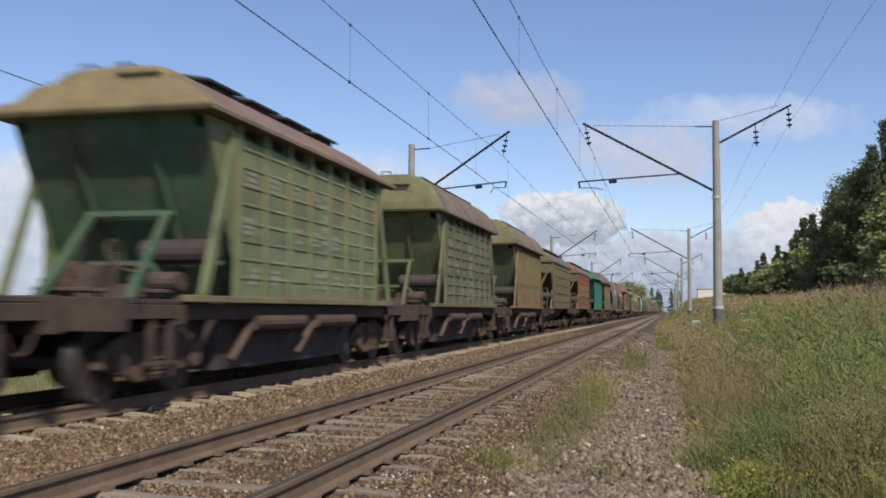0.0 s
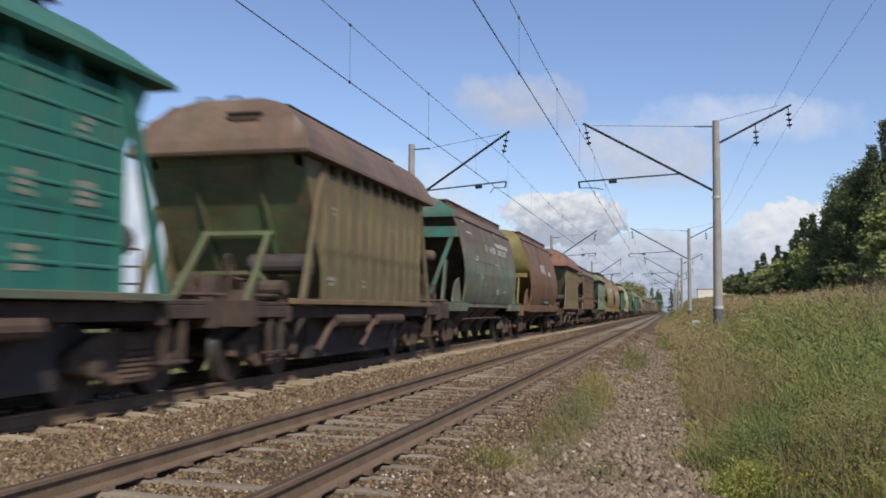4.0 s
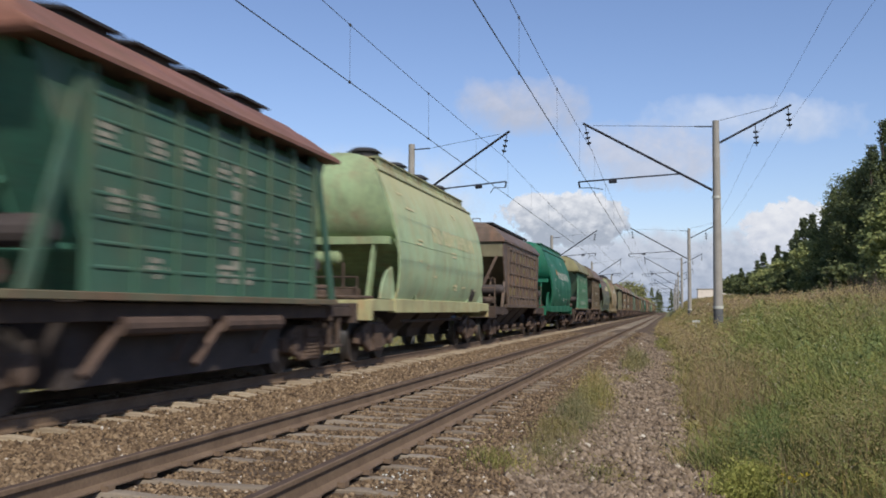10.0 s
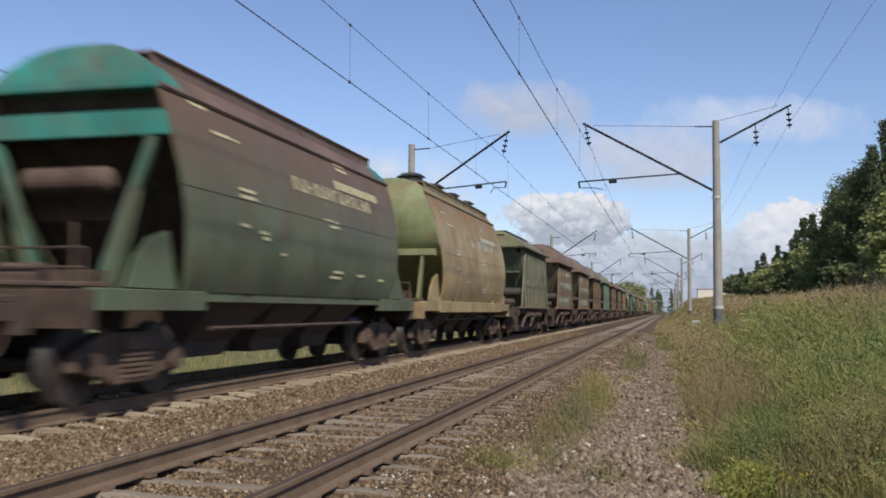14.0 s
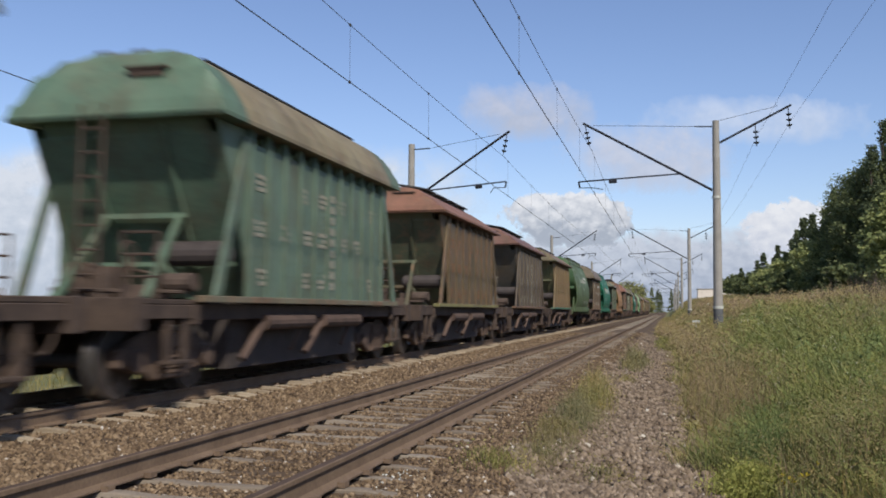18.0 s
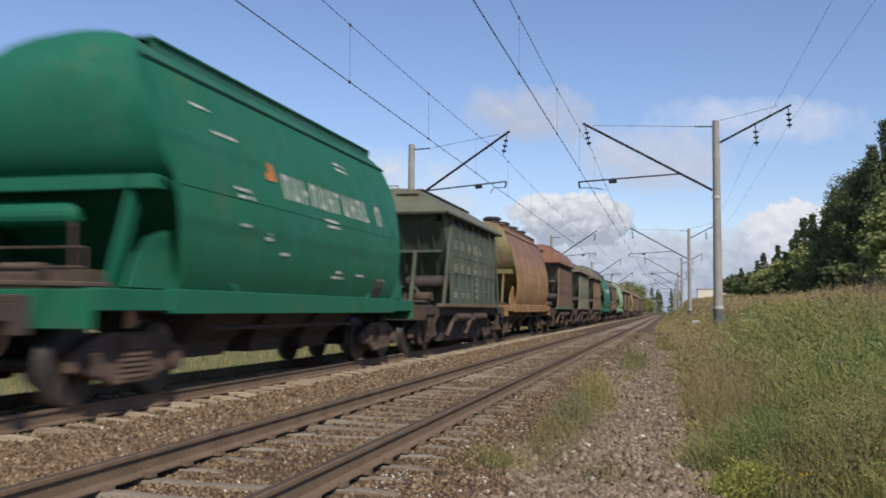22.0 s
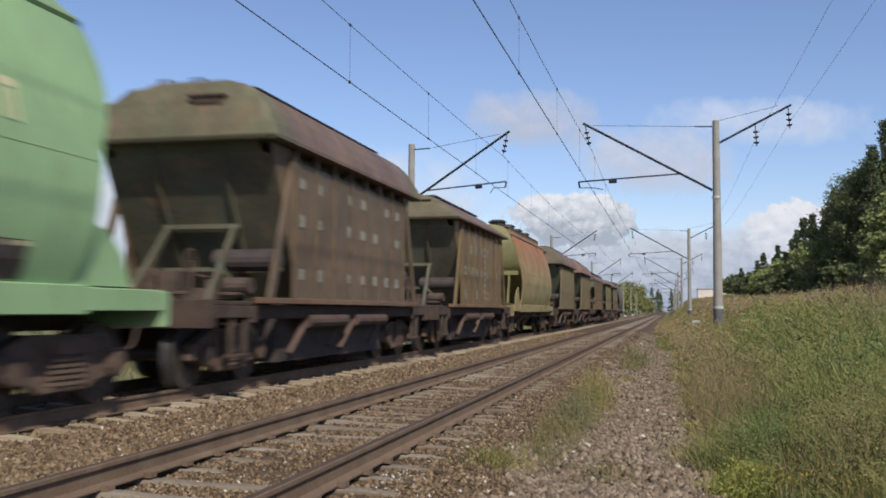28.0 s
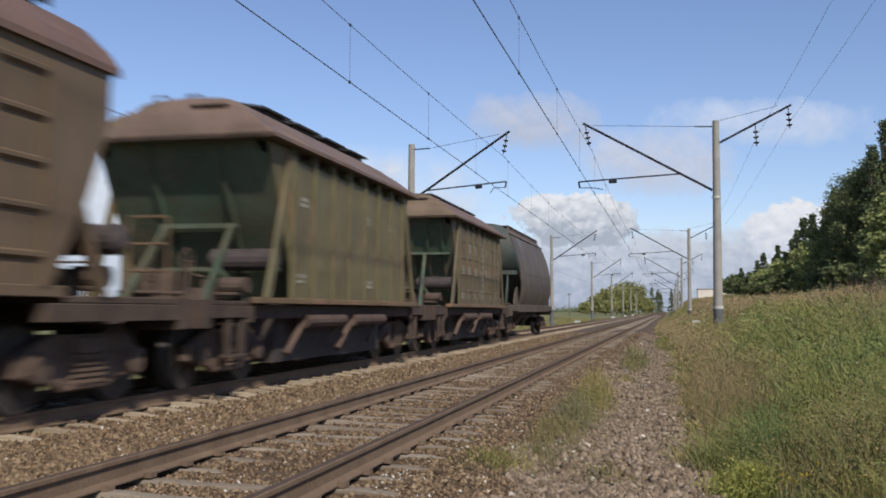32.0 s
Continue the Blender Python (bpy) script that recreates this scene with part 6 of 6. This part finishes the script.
# ---- liveries: kind, body, roof, end, rust, dust, marks, words ----
GREEN, TEAL, BRIGHT = (0.060, 0.125, 0.070), (0.020, 0.120, 0.090), (0.007, 0.122, 0.062)
MOSS, TANROOF, BROWNROOF, REDROOF = (0.060, 0.085, 0.040), (0.20, 0.155, 0.085), (0.112, 0.074, 0.053), (0.165, 0.073, 0.047)
LIVERY = [
    ("tiled", GREEN, TANROOF, GREEN, 0.3, 0.3, "grid", "weathered green ribbed hopper wagon with tan roof"),
    ("stepped", (0.118, 0.155, 0.072), (0.17, 0.115, 0.08), (0.040, 0.085, 0.050), 0.35, 0.3, "grid", "green ribbed hopper wagon with rusty tan roof"),
    ("tiled", (0.088, 0.108, 0.055), (0.15, 0.112, 0.075), MOSS, 0.35, 0.4, "grid", "dull green hopper wagon with arched tan-brown roof"),
    ("plain", (0.112, 0.105, 0.048), (0.15, 0.12, 0.075), (0.045, 0.078, 0.042), 0.5, 0.4, "few", "dusty olive hopper wagon with a rusty lower side"),
    ("B", (0.118, 0.104, 0.052), (0.115, 0.105, 0.055), (0.105, 0.118, 0.055), 0.3, 0.35, "dim", "long olive grid-sided hopper wagon"),
    ("B", (0.172, 0.080, 0.042), (0.14, 0.072, 0.048), (0.12, 0.08, 0.05), 0.5, 0.3, "yellow", "long rusty brown grid-sided hopper wagon"),
    ("stepped", TEAL, (0.03, 0.12, 0.085), (0.016, 0.085, 0.065), 0.08, 0.12, "grid", "teal-green ribbed hopper wagon with dark roof hatches"),
    ("plain", (0.103, 0.097, 0.052), BROWNROOF, MOSS, 0.4, 0.5, "few", "brown-olive hopper wagon with arched brown roof"),
    ("Co", (0.10, 0.15, 0.112), BROWNROOF, (0.02, 0.13, 0.10), 0.35, 0.35, "text", "green barrel-sided hopper wagon with browned upper side"),
    ("C", (0.160, 0.082, 0.038), (0.125, 0.072, 0.05), (0.20, 0.17, 0.055), 0.3, 0.25, "text", "rust-brown barrel-sided hopper wagon with white marks"),
    ("plain", (0.095, 0.088, 0.052), REDROOF, MOSS, 0.35, 0.45, "few", "olive-brown hopper wagon with red-brown roof"),
    ("B", (0.102, 0.069, 0.045), (0.115, 0.066, 0.049), (0.085, 0.095, 0.055), 0.35, 0.4, "none", "long dark brown grid-sided hopper wagon"),
    ("stepped", (0.115, 0.148, 0.102), (0.165, 0.12, 0.075), (0.065, 0.095, 0.068), 0.2, 0.3, "white", "grey-green ribbed hopper wagon with faded white patches"),
    ("Cc", (0.30, 0.225, 0.095), (0.20, 0.12, 0.06), (0.19, 0.22, 0.085), 0.24, 0.35, "text", "tan barrel-sided hopper wagon with pale green end"),
    ("C", (0.27, 0.178, 0.072), (0.17, 0.085, 0.055), (0.19, 0.215, 0.085), 0.24, 0.3, "text", "rusty tan barrel-sided hopper wagon with green end"),
    ("stepped", (0.034, 0.088, 0.057), REDROOF, (0.03, 0.10, 0.068), 0.15, 0.2, "grid", "dark green ribbed hopper wagon with red-brown roof"),
    ("Cc", (0.33, 0.44, 0.255), (0.34, 0.37, 0.20), (0.25, 0.34, 0.18), 0.34, 0.2, "faint", "pale green barrel-sided hopper wagon with rust stains"),
    ("B", (0.100, 0.071, 0.053), (0.095, 0.070, 0.055), (0.17, 0.155, 0.09), 0.3, 0.3, "dim", "long dark brown grid-sided hopper wagon with faint marks"),
    ("C", BRIGHT, (0.012, 0.115, 0.07), (0.006, 0.125, 0.07), 0.05, 0.08, "logo", "bright green barrel-sided hopper wagon"),
    ("tiled", (0.045, 0.13, 0.078), (0.155, 0.145, 0.065), (0.07, 0.12, 0.08), 0.15, 0.2, "white", "green ribbed hopper wagon with olive roof and white patches"),
    ("tiled", (0.080, 0.066, 0.046), BROWNROOF, (0.072, 0.066, 0.044), 0.25, 0.3, "white", "brown ribbed hopper wagon with white patches"),
    ("Co", (0.082, 0.108, 0.064), (0.135, 0.085, 0.068), (0.022, 0.17, 0.135), 0.15, 0.35, "text", "grimy green barrel-sided hopper wagon browned above, with teal end"),
    ("Cc", (0.29, 0.235, 0.12), (0.18, 0.155, 0.08), (0.19, 0.215, 0.10), 0.4, 0.3, "text", "yellow-tan barrel-sided hopper wagon"),
    ("low", (0.10, 0.115, 0.07), (0.12, 0.115, 0.07), (0.055, 0.075, 0.05), 0.3, 0.35, "grid", "olive-green hopper wagon with angular roof"),
    ("flat", (0.102, 0.075, 0.049), BROWNROOF, (0.078, 0.076, 0.046), 0.4, 0.35, "patch", "brown hopper wagon with green and white painted patches"),
    ("flat", (0.108, 0.080, 0.052), (0.125, 0.085, 0.062), (0.06, 0.062, 0.04), 0.35, 0.4, "patch", "brown ribbed hopper wagon with white patches"),
    ("plain", (0.078, 0.058, 0.042), (0.115, 0.076, 0.056), (0.055, 0.068, 0.038), 0.35, 0.28, "few", "rust-brown ribbed hopper wagon with olive roof"),
    ("ladder", (0.078, 0.118, 0.085), (0.165, 0.14, 0.08), (0.062, 0.10, 0.068), 0.2, 0.3, "grid", "grey-green ribbed hopper wagon with tan roof and ladder"),
    ("hatched", (0.068, 0.058, 0.034), REDROOF, (0.055, 0.068, 0.042), 0.5, 0.28, "ochre", "rust-brown hopper wagon with red-brown roof"),
    ("hatched", (0.064, 0.055, 0.046), (0.115, 0.053, 0.040), (0.042, 0.042, 0.038), 0.25, 0.35, "grid", "dark grey-brown hopper wagon with open roof hatches"),
    ("low", (0.122, 0.098, 0.050), (0.125, 0.088, 0.06), (0.07, 0.08, 0.042), 0.45, 0.45, "ochre", "dusty olive-brown grid-sided hopper wagon"),
    ("C", (0.072, 0.118, 0.046), (0.06, 0.10, 0.045), (0.05, 0.11, 0.045), 0.1, 0.2, "text", "mid green barrel-sided hopper wagon"),
    ("flat", (0.082, 0.066, 0.046), (0.11, 0.085, 0.058), (0.062, 0.06, 0.04), 0.3, 0.35, "white", "brown hopper wagon with faded white patches"),
    ("C", BRIGHT, (0.012, 0.115, 0.07), (0.006, 0.125, 0.07), 0.05, 0.08, "logo", "bright green barrel-sided hopper wagon"),
    ("low", (0.05, 0.068, 0.045), (0.085, 0.092, 0.06), (0.038, 0.055, 0.038), 0.2, 0.3, "grid", "dark green ribbed hopper wagon"),
    ("Cc", (0.30, 0.165, 0.062), (0.19, 0.10, 0.055), (0.175, 0.165, 0.065), 0.5, 0.3, "none", "rust-orange barrel-sided hopper wagon with capped hatches"),
    ("ribbed", (0.096, 0.065, 0.049), (0.168, 0.070, 0.041), (0.052, 0.060, 0.045), 0.35, 0.25, "none", "dark brown hopper wagon with orange-brown roof"),
    ("smooth", (0.105, 0.110, 0.076), (0.14, 0.082, 0.062), (0.055, 0.07, 0.05), 0.25, 0.35, "grid", "grey-green hopper wagon with angular brown roof"),
    ("plain", (0.092, 0.07, 0.042), BROWNROOF, (0.06, 0.085, 0.05), 0.35, 0.4, "few", "olive-brown ribbed hopper wagon with brown roof"),
    ("Cc", (0.010, 0.135, 0.072), (0.012, 0.105, 0.06), (0.008, 0.115, 0.06), 0.06, 0.1, "logo", "bright green barrel-sided hopper wagon with capped hatches"),
    ("B", (0.085, 0.075, 0.05), (0.10, 0.085, 0.055), (0.05, 0.045, 0.035), 0.35, 0.45, "none", "long olive-brown grid-sided hopper wagon"),
    ("C", (0.255, 0.40, 0.20), (0.22, 0.33, 0.17), (0.23, 0.36, 0.18), 0.12, 0.12, "faint", "light green barrel-sided hopper wagon"),
    ("flat", (0.086, 0.066, 0.046), (0.105, 0.072, 0.056), (0.056, 0.06, 0.04), 0.35, 0.35, "dull", "brown ribbed hopper wagon with brown roof"),
    ("smooth", (0.112, 0.082, 0.038), (0.12, 0.072, 0.058), (0.06, 0.06, 0.042), 0.3, 0.35, "grid", "olive-brown ribbed hopper wagon with faded white marks"),
    ("Cc", (0.25, 0.24, 0.105), (0.18, 0.12, 0.06), (0.20, 0.20, 0.08), 0.45, 0.3, "none", "tan-green barrel-sided hopper wagon with heavy rust"),
    ("ladder", (0.088, 0.083, 0.05), (0.13, 0.072, 0.056), (0.06, 0.066, 0.042), 0.3, 0.35, "grid", "dark olive ribbed hopper wagon with whitened marks"),
    ("flat", (0.095, 0.084, 0.040), (0.135, 0.078, 0.06), (0.045, 0.068, 0.042), 0.35, 0.4, "few", "dark olive hopper wagon with brown roof"),
    ("B", (0.124, 0.087, 0.051), (0.125, 0.078, 0.06), (0.10, 0.13, 0.075), 0.3, 0.15, "none", "long brown grid-sided hopper wagon"),
    ("hatched", (0.088, 0.085, 0.045), (0.115, 0.076, 0.058), (0.036, 0.055, 0.036), 0.3, 0.4, "few", "olive hopper wagon with red-brown roof and hatches"),
    ("low", (0.078, 0.072, 0.046), (0.115, 0.068, 0.052), (0.035, 0.06, 0.04), 0.35, 0.4, "grid", "olive-brown hopper wagon with red-brown roof"),
    ("C", (0.082, 0.064, 0.050), (0.088, 0.066, 0.052), (0.042, 0.06, 0.055), 0.2, 0.35, "none", "dark brown barrel-sided last wagon"),
]
# roof ends that kept another colour than the roof, and rust that has run down from the top of a side
TIPS = {1: (0.20, 0.155, 0.072), 2: (0.12, 0.135, 0.055), 3: (0.12, 0.125, 0.055), 12: (0.12, 0.14, 0.075), 20: (0.105, 0.085, 0.055), 26: (0.115, 0.12, 0.07), 27: (0.09, 0.15, 0.10), 32: (0.125, 0.10, 0.062), 37: (0.10, 0.11, 0.07), 38: (0.115, 0.125, 0.065), 42: (0.115, 0.112, 0.06), 43: (0.12, 0.11, 0.06), 45: (0.105, 0.085, 0.052), 23: (0.12, 0.125, 0.06), 30: (0.105, 0.105, 0.05), 49: (0.12, 0.085, 0.055)}
SILLS = {16: (0.40, 0.40, 0.205), 28: (0.17, 0.155, 0.06), 30: (0.04, 0.15, 0.10), 36: (0.04, 0.14, 0.095)}
TOPS = {16: ((0.40, 0.38, 0.21), 3.0, 4.6), 8: ((0.12, 0.085, 0.06), 2.6, 3.6), 13: ((0.22, 0.115, 0.06), 2.9, 4.3), 14: ((0.22, 0.115, 0.06), 3.0, 4.3), 21: ((0.130, 0.085, 0.060), 2.3, 3.7), 22: ((0.20, 0.12, 0.055), 3.2, 4.3), 35: ((0.19, 0.10, 0.06), 2.9, 4.0), 44: ((0.30, 0.125, 0.042), 2.1, 4.2)}
LENGTH = {"A": 13.2, "B": 14.96, "C": 14.48}
START, SPEED, GAIN = 2.536, 19.729, 0.0307
NUDGE = {36: 0.12, 4: 0.12, 5: 0.3, 11: 0.03, 17: 0.12, 48: 0.25, 47: 0.9}     # slack in the couplings


def kind_of(style):
    return style[0] if style[0] in "BC" else "A"


def marks_for(kind, how, r):
    rows = []
    if how == "none":
        return rows
    x = {"A": 1.55, "B": 1.48, "C": 1.62}[kind]
    if how in ("text", "logo", "faint"):
        # one line of large letters turned into plain bars, and small lines round it
        big = 0.42 if how in ("logo", "faint") else 0.24
        for i in range(13):
            if r.random() < 0.95:
                at = -1.45 + 0.42 * i if how in ("logo", "faint") else -1.0 + 0.33 * i
                wide = 0.26 if how in ("logo", "faint") else 0.19
                zt = 3.12 if how in ("logo", "faint") else 3.25
                rows.append((at - wide * 0.38, zt, wide * 0.24, big, None))
                if i % 4 != 2:
                    rows.append((at + wide * 0.34, zt, wide * 0.22, big, None))
                rows.append((at, zt + big * (0.38, -0.38, 0.0)[i % 3], wide * 0.46, big * 0.2, None))
        if how == "text":
            for i in range(9):
                rows.append((1.2 + 0.3 * i, 3.5, 0.2, 0.16, None))
        for y, z, long in ((-4.0, 3.92, 0.5), (-3.5, 3.60, 0.8), (1.7, 3.95, 0.55), (1.8, 3.85, 0.6), (0.6, 2.74, 0.7), (0.65, 2.64, 0.6), (-3.1, 2.86, 0.5), (-3.1, 2.76, 0.5), (-3.2, 2.34, 0.3), (-2.4, 2.28, 0.3), (-2.4, 2.2, 0.25), (0.9, 1.82, 0.6), (0.9, 1.72, 0.6), (2.2, 1.8, 0.45), (3.7, 1.75, 0.4), (-1.6, 2.0, 0.3)):
            rows.append((y + r.uniform(-0.1, 0.1), z, long, 0.055, None))
        return rows
    if how in ("yellow", "dim"):
        for z in (1.88, 2.35, 2.82, 3.28):
            for i in range(9):
                if r.random() < 0.55:
                    rows.append((-3.51 + 0.878 * i, z, r.uniform(0.4, 0.66), r.uniform(0.16, 0.32), x))
        return rows
    if how in ("grid", "few", "ochre"):
        cols, zs = (7, (1.62, 2.35, 3.05)) if how != "few" else (4, (1.6, 2.9))
        for z in zs:
            for i in range(cols):
                if r.random() < 0.75:
                    y = -2.7 + 5.4 * i / (cols - 1) + r.uniform(-0.15, 0.15)
                    for k in range(2 if how == "few" else 3):
                        rows.append((y, z + 0.09 - 0.095 * k, r.uniform(0.28, 0.46), 0.072, x))
        if how == "grid":
            for k in range(9):
                rows.append((0.42, 1.55 + 0.2 * k, 0.2, 0.13, x))
    if how in ("white", "patch", "dull"):
        for z in (1.72, 2.62, 3.25):
            for i in range(8):
                if r.random() < (0.45 if z > 3 else 0.8):
                    y = -2.88 + 0.825 * i
                    if how == "patch":
                        rows.append((y + r.uniform(-0.04, 0.04), z + 0.05, r.uniform(0.30, 0.42), r.uniform(0.18, 0.28), x + 0.008))
                        if r.random() < 0.5:
                            rows.append((y, z - 0.12, 0.34, 0.06, x + 0.008))
                    else:
                        rows.append((y, z, r.uniform(0.30, 0.42), r.uniform(0.20, 0.28), x) if how == "white" else (y, z, r.uniform(0.18, 0.3), r.uniform(0.17, 0.22), x))
    return rows


def chopped(rows, how, r):
    """Lines of stencil broken into short uneven bars, as worn words look."""
    out = []
    for y, z, a, b, x in rows:
        if how in ("yellow", "dim", "logo", "faint", "text") and a < 0.3 or b > 0.16 or a < 0.25:
            out.append((y, z, a, b, x))
            continue
        at = y - a / 2
        while at < y + a / 2 - 0.04:
            w = min(r.uniform(0.05, 0.15), y + a / 2 - at)
            if r.random() < 0.85:
                out.append((at + w / 2, z + r.uniform(-0.006, 0.006), w, b * r.uniform(0.75, 1.0), x))
            at += w + r.uniform(0.012, 0.03)
    return out


def on_barrel(z):
    """Half width of the barrel side at a height."""
    pts = [(1.36, 1.42), (1.62, 1.53), (2.0, 1.60), (2.4, 1.61), (2.9, 1.56), (3.3, 1.47), (3.7, 1.36), (4.05, 1.22), (4.36, 1.08)]
    return float(np.interp(z, [p[0] for p in pts], [p[1] for p in pts]))


def barrel_bars(bm, rows, s):
    low = min(b for _, _, _, b, _ in rows)
    for y, z, a, b, _ in rows:
        zs = (z - b / 2, z + b / 2)
        q = [(s * (on_barrel(t) + d), y + u * a / 2, t) for t in zs for u in (-1, 1) for d in ((0.004, 0.010) if low > 0.2 else (0.012, 0.018))]
        v = [bm.verts.new(p) for p in q]
        for f in ((0, 1, 3, 2), (4, 6, 7, 5), (0, 4, 5, 1), (2, 3, 7, 6), (1, 5, 7, 3), (0, 2, 6, 4)):
            bm.faces.new([v[i] for i in f])


PROTO, WAGONS, OFFSETS = {}, [], []


def build_train():
    place = at = START
    for i, (style, body, roof, end, rust, dust, how, words) in enumerate(LIVERY):
        k = kind_of(style)
        if i:
            place += (LENGTH[k] + LENGTH[kind_of(LIVERY[i - 1][0])]) / 2
        at = place + NUDGE.get(i, 0.0)
        if k == "A":
            if body[0] > body[1]:
                body = (1.05 * body[0], 0.98 * body[1], 0.86 * body[2])
            body, roof, end = tuple(1.22 * v for v in body), tuple(1.2 * v for v in roof), tuple(1.5 * v for v in end)
        orange = (0.25, 0.125, 0.058) if k == "C" and rust > 0.3 else (0.145, 0.078, 0.046)
        mats = {"body": paint(body, rust, dust, rust_col=orange, seed=i, top=TOPS.get(i)), "roof": paint(roof, min(1, rust + 0.1), dust + 0.05, seed=i + 60), "end": paint(end, rust * 0.8, dust, seed=i + 120)}
        mats["tip"] = paint(TIPS.get(i, roof), min(1, 0.8 * rust), dust, seed=i + 180)
        mats["sill"] = paint(SILLS.get(i, tuple(0.6 * a + 0.4 * b for a, b in zip(body, (0.17, 0.085, 0.04)))), 0.2 if i in SILLS else 0.5, 0.3, seed=i + 240)
        if k == "C":
            mats["strut"] = paint(tuple(0.4 * a + 0.6 * b for a, b in zip(body, end)), 0.3, 0.3, seed=i + 300)
            mats["sill"] = paint(SILLS.get(i, body), rust, dust, rust_col=orange, seed=i + 240)
        if style not in PROTO:
            if k == "A":
                w = wagon_a(style, mats["body"], mats["roof"], mats["end"], mats["tip"], mats["sill"])
            elif k == "B":
                w = wagon_b(mats["body"], mats["roof"], mats["end"])
            else:
                w = wagon_c({"C": "plain", "Cc": "capped", "Co": "open"}[style], mats["body"], mats["roof"], mats["end"], mats["sill"], mats["strut"])
            PROTO[style] = (w, {m.name: role for role, m in mats.items()})
        else:
            src, roles = PROTO[style]
            w = copy_thing(src, pose(0, 0, 0))
            for o in w.children_recursive:
                if o.name.split(".")[0] in ("marking", "emblem"):
                    bpy.data.objects.remove(o)
                    continue
                m = o.data.materials[0]
                if m and m.name in roles:
                    o.material_slots[0].link = "OBJECT"
                    o.material_slots[0].material = mats[roles[m.name]]
        r = random.Random(i)
        rows = chopped(marks_for(k, how, r), how, r)
        if rows:
            fill = barrel_bars if k == "C" else bars
            mat = {"yellow": YELLOWED, "ochre": OCHRE, "dim": DIMYELLOW, "faint": FADEDYELLOW, "logo": WHITE, "white": WHITE, "text": WHITE, "patch": WHITE}.get(how, MARK)
            if i == 21:
                mat = FADEDYELLOW
            if how == "patch":
                odd = sorted({(-2.88 + 0.825 * round((q[0] + 2.88) / 0.825), min((1.72, 2.62, 3.25), key=lambda z: abs(z - q[1])), 0.60, 0.56 if q[1] < 2.2 else 0.46, 1.55) for q in rows if q[1] < 3})
                part("marking", made(lambda bm: bars(bm, odd, 1)), GREENPATCH, w, "green paint patches")["kind"] = "stuff"
            if i == 9:
                part("marking", made(lambda bm: barrel_bars(bm, [(0.8, 1.53, 2.7, 0.30, None)], 1)), GREENBAND, w, "dark green painted band")
                rows = [(a - 0.2, 3.15, c, 0.42 if d > 0.2 else d, x) for a, z, c, d, x in rows if 3.05 < z < 3.4 and a < 0.6] + [(0.1 + 0.22 * k, 1.54, 0.15, 0.07, None) for k in range(9)] + [(1.85, 3.0, 0.8, 0.2, None)]
            if how in ("logo", "faint"):
                part("marking", made(lambda bm: barrel_bars(bm, [(3.58, 1.50, 0.62, 0.19, None), (3.58, 1.69, 0.62, 0.19, None)], 1)), TANK, w, "dark painted-over panel")
            if how == "logo":
                part("emblem", made(lambda bm: [barrel_bars(bm, [(-2.05, 3.2, 0.34, 0.12, None), (-2.0, 3.34, 0.2, 0.16, None)], 1)]), ORANGE, w, "small orange emblem")
            part("marking", made(lambda bm: fill(bm, rows, 1)), mat, w, "faded paint marks")["kind"] = "stuff"
        w.matrix_basis = pose(FAR, at, 0)
        tagged(w, words, "freight wagon", "wagons of the train")
        WAGONS.append(w)
        OFFSETS.append(at)


build_train()


# ---- what moves ----
def gone(t):
    """How far the train has run towards the camera after t seconds."""
    return SPEED * t + 0.5 * GAIN * t * t


def motions():
    rows_t = [0.0] + [float(t) for t in range(1, 33)]
    for w, place in zip(WAGONS, OFFSETS):
        walk(w, [(t, pose(FAR, place - gone(t), 0)) for t in rows_t])
        near = [k / 30 for k in range(0, 961) if 0.0 < place - gone(k / 30) < 42.0]
        if not near:
            continue
        for o in w.children_recursive:
            if o.name.split(".")[0] != "wheelset":
                continue
            at = o.matrix_basis.translation.copy()
            t0 = near[0]
            turn = [(t, math.degrees((gone(t) - gone(t0)) / 0.475)) for t in near]
            if t0 > 0:
                turn.insert(0, (0.0, 0.0))
            if near[-1] < 32.0:
                turn.append((32.0, turn[-1][1]))
            walk(o, [(t, pose(at.x, at.y, at.z, a, 0, 0)) for t, a in turn])
    for ob, a, b in CLOUDS:
        walk(ob, [(0.0, a), (32.0, b)])


motions()
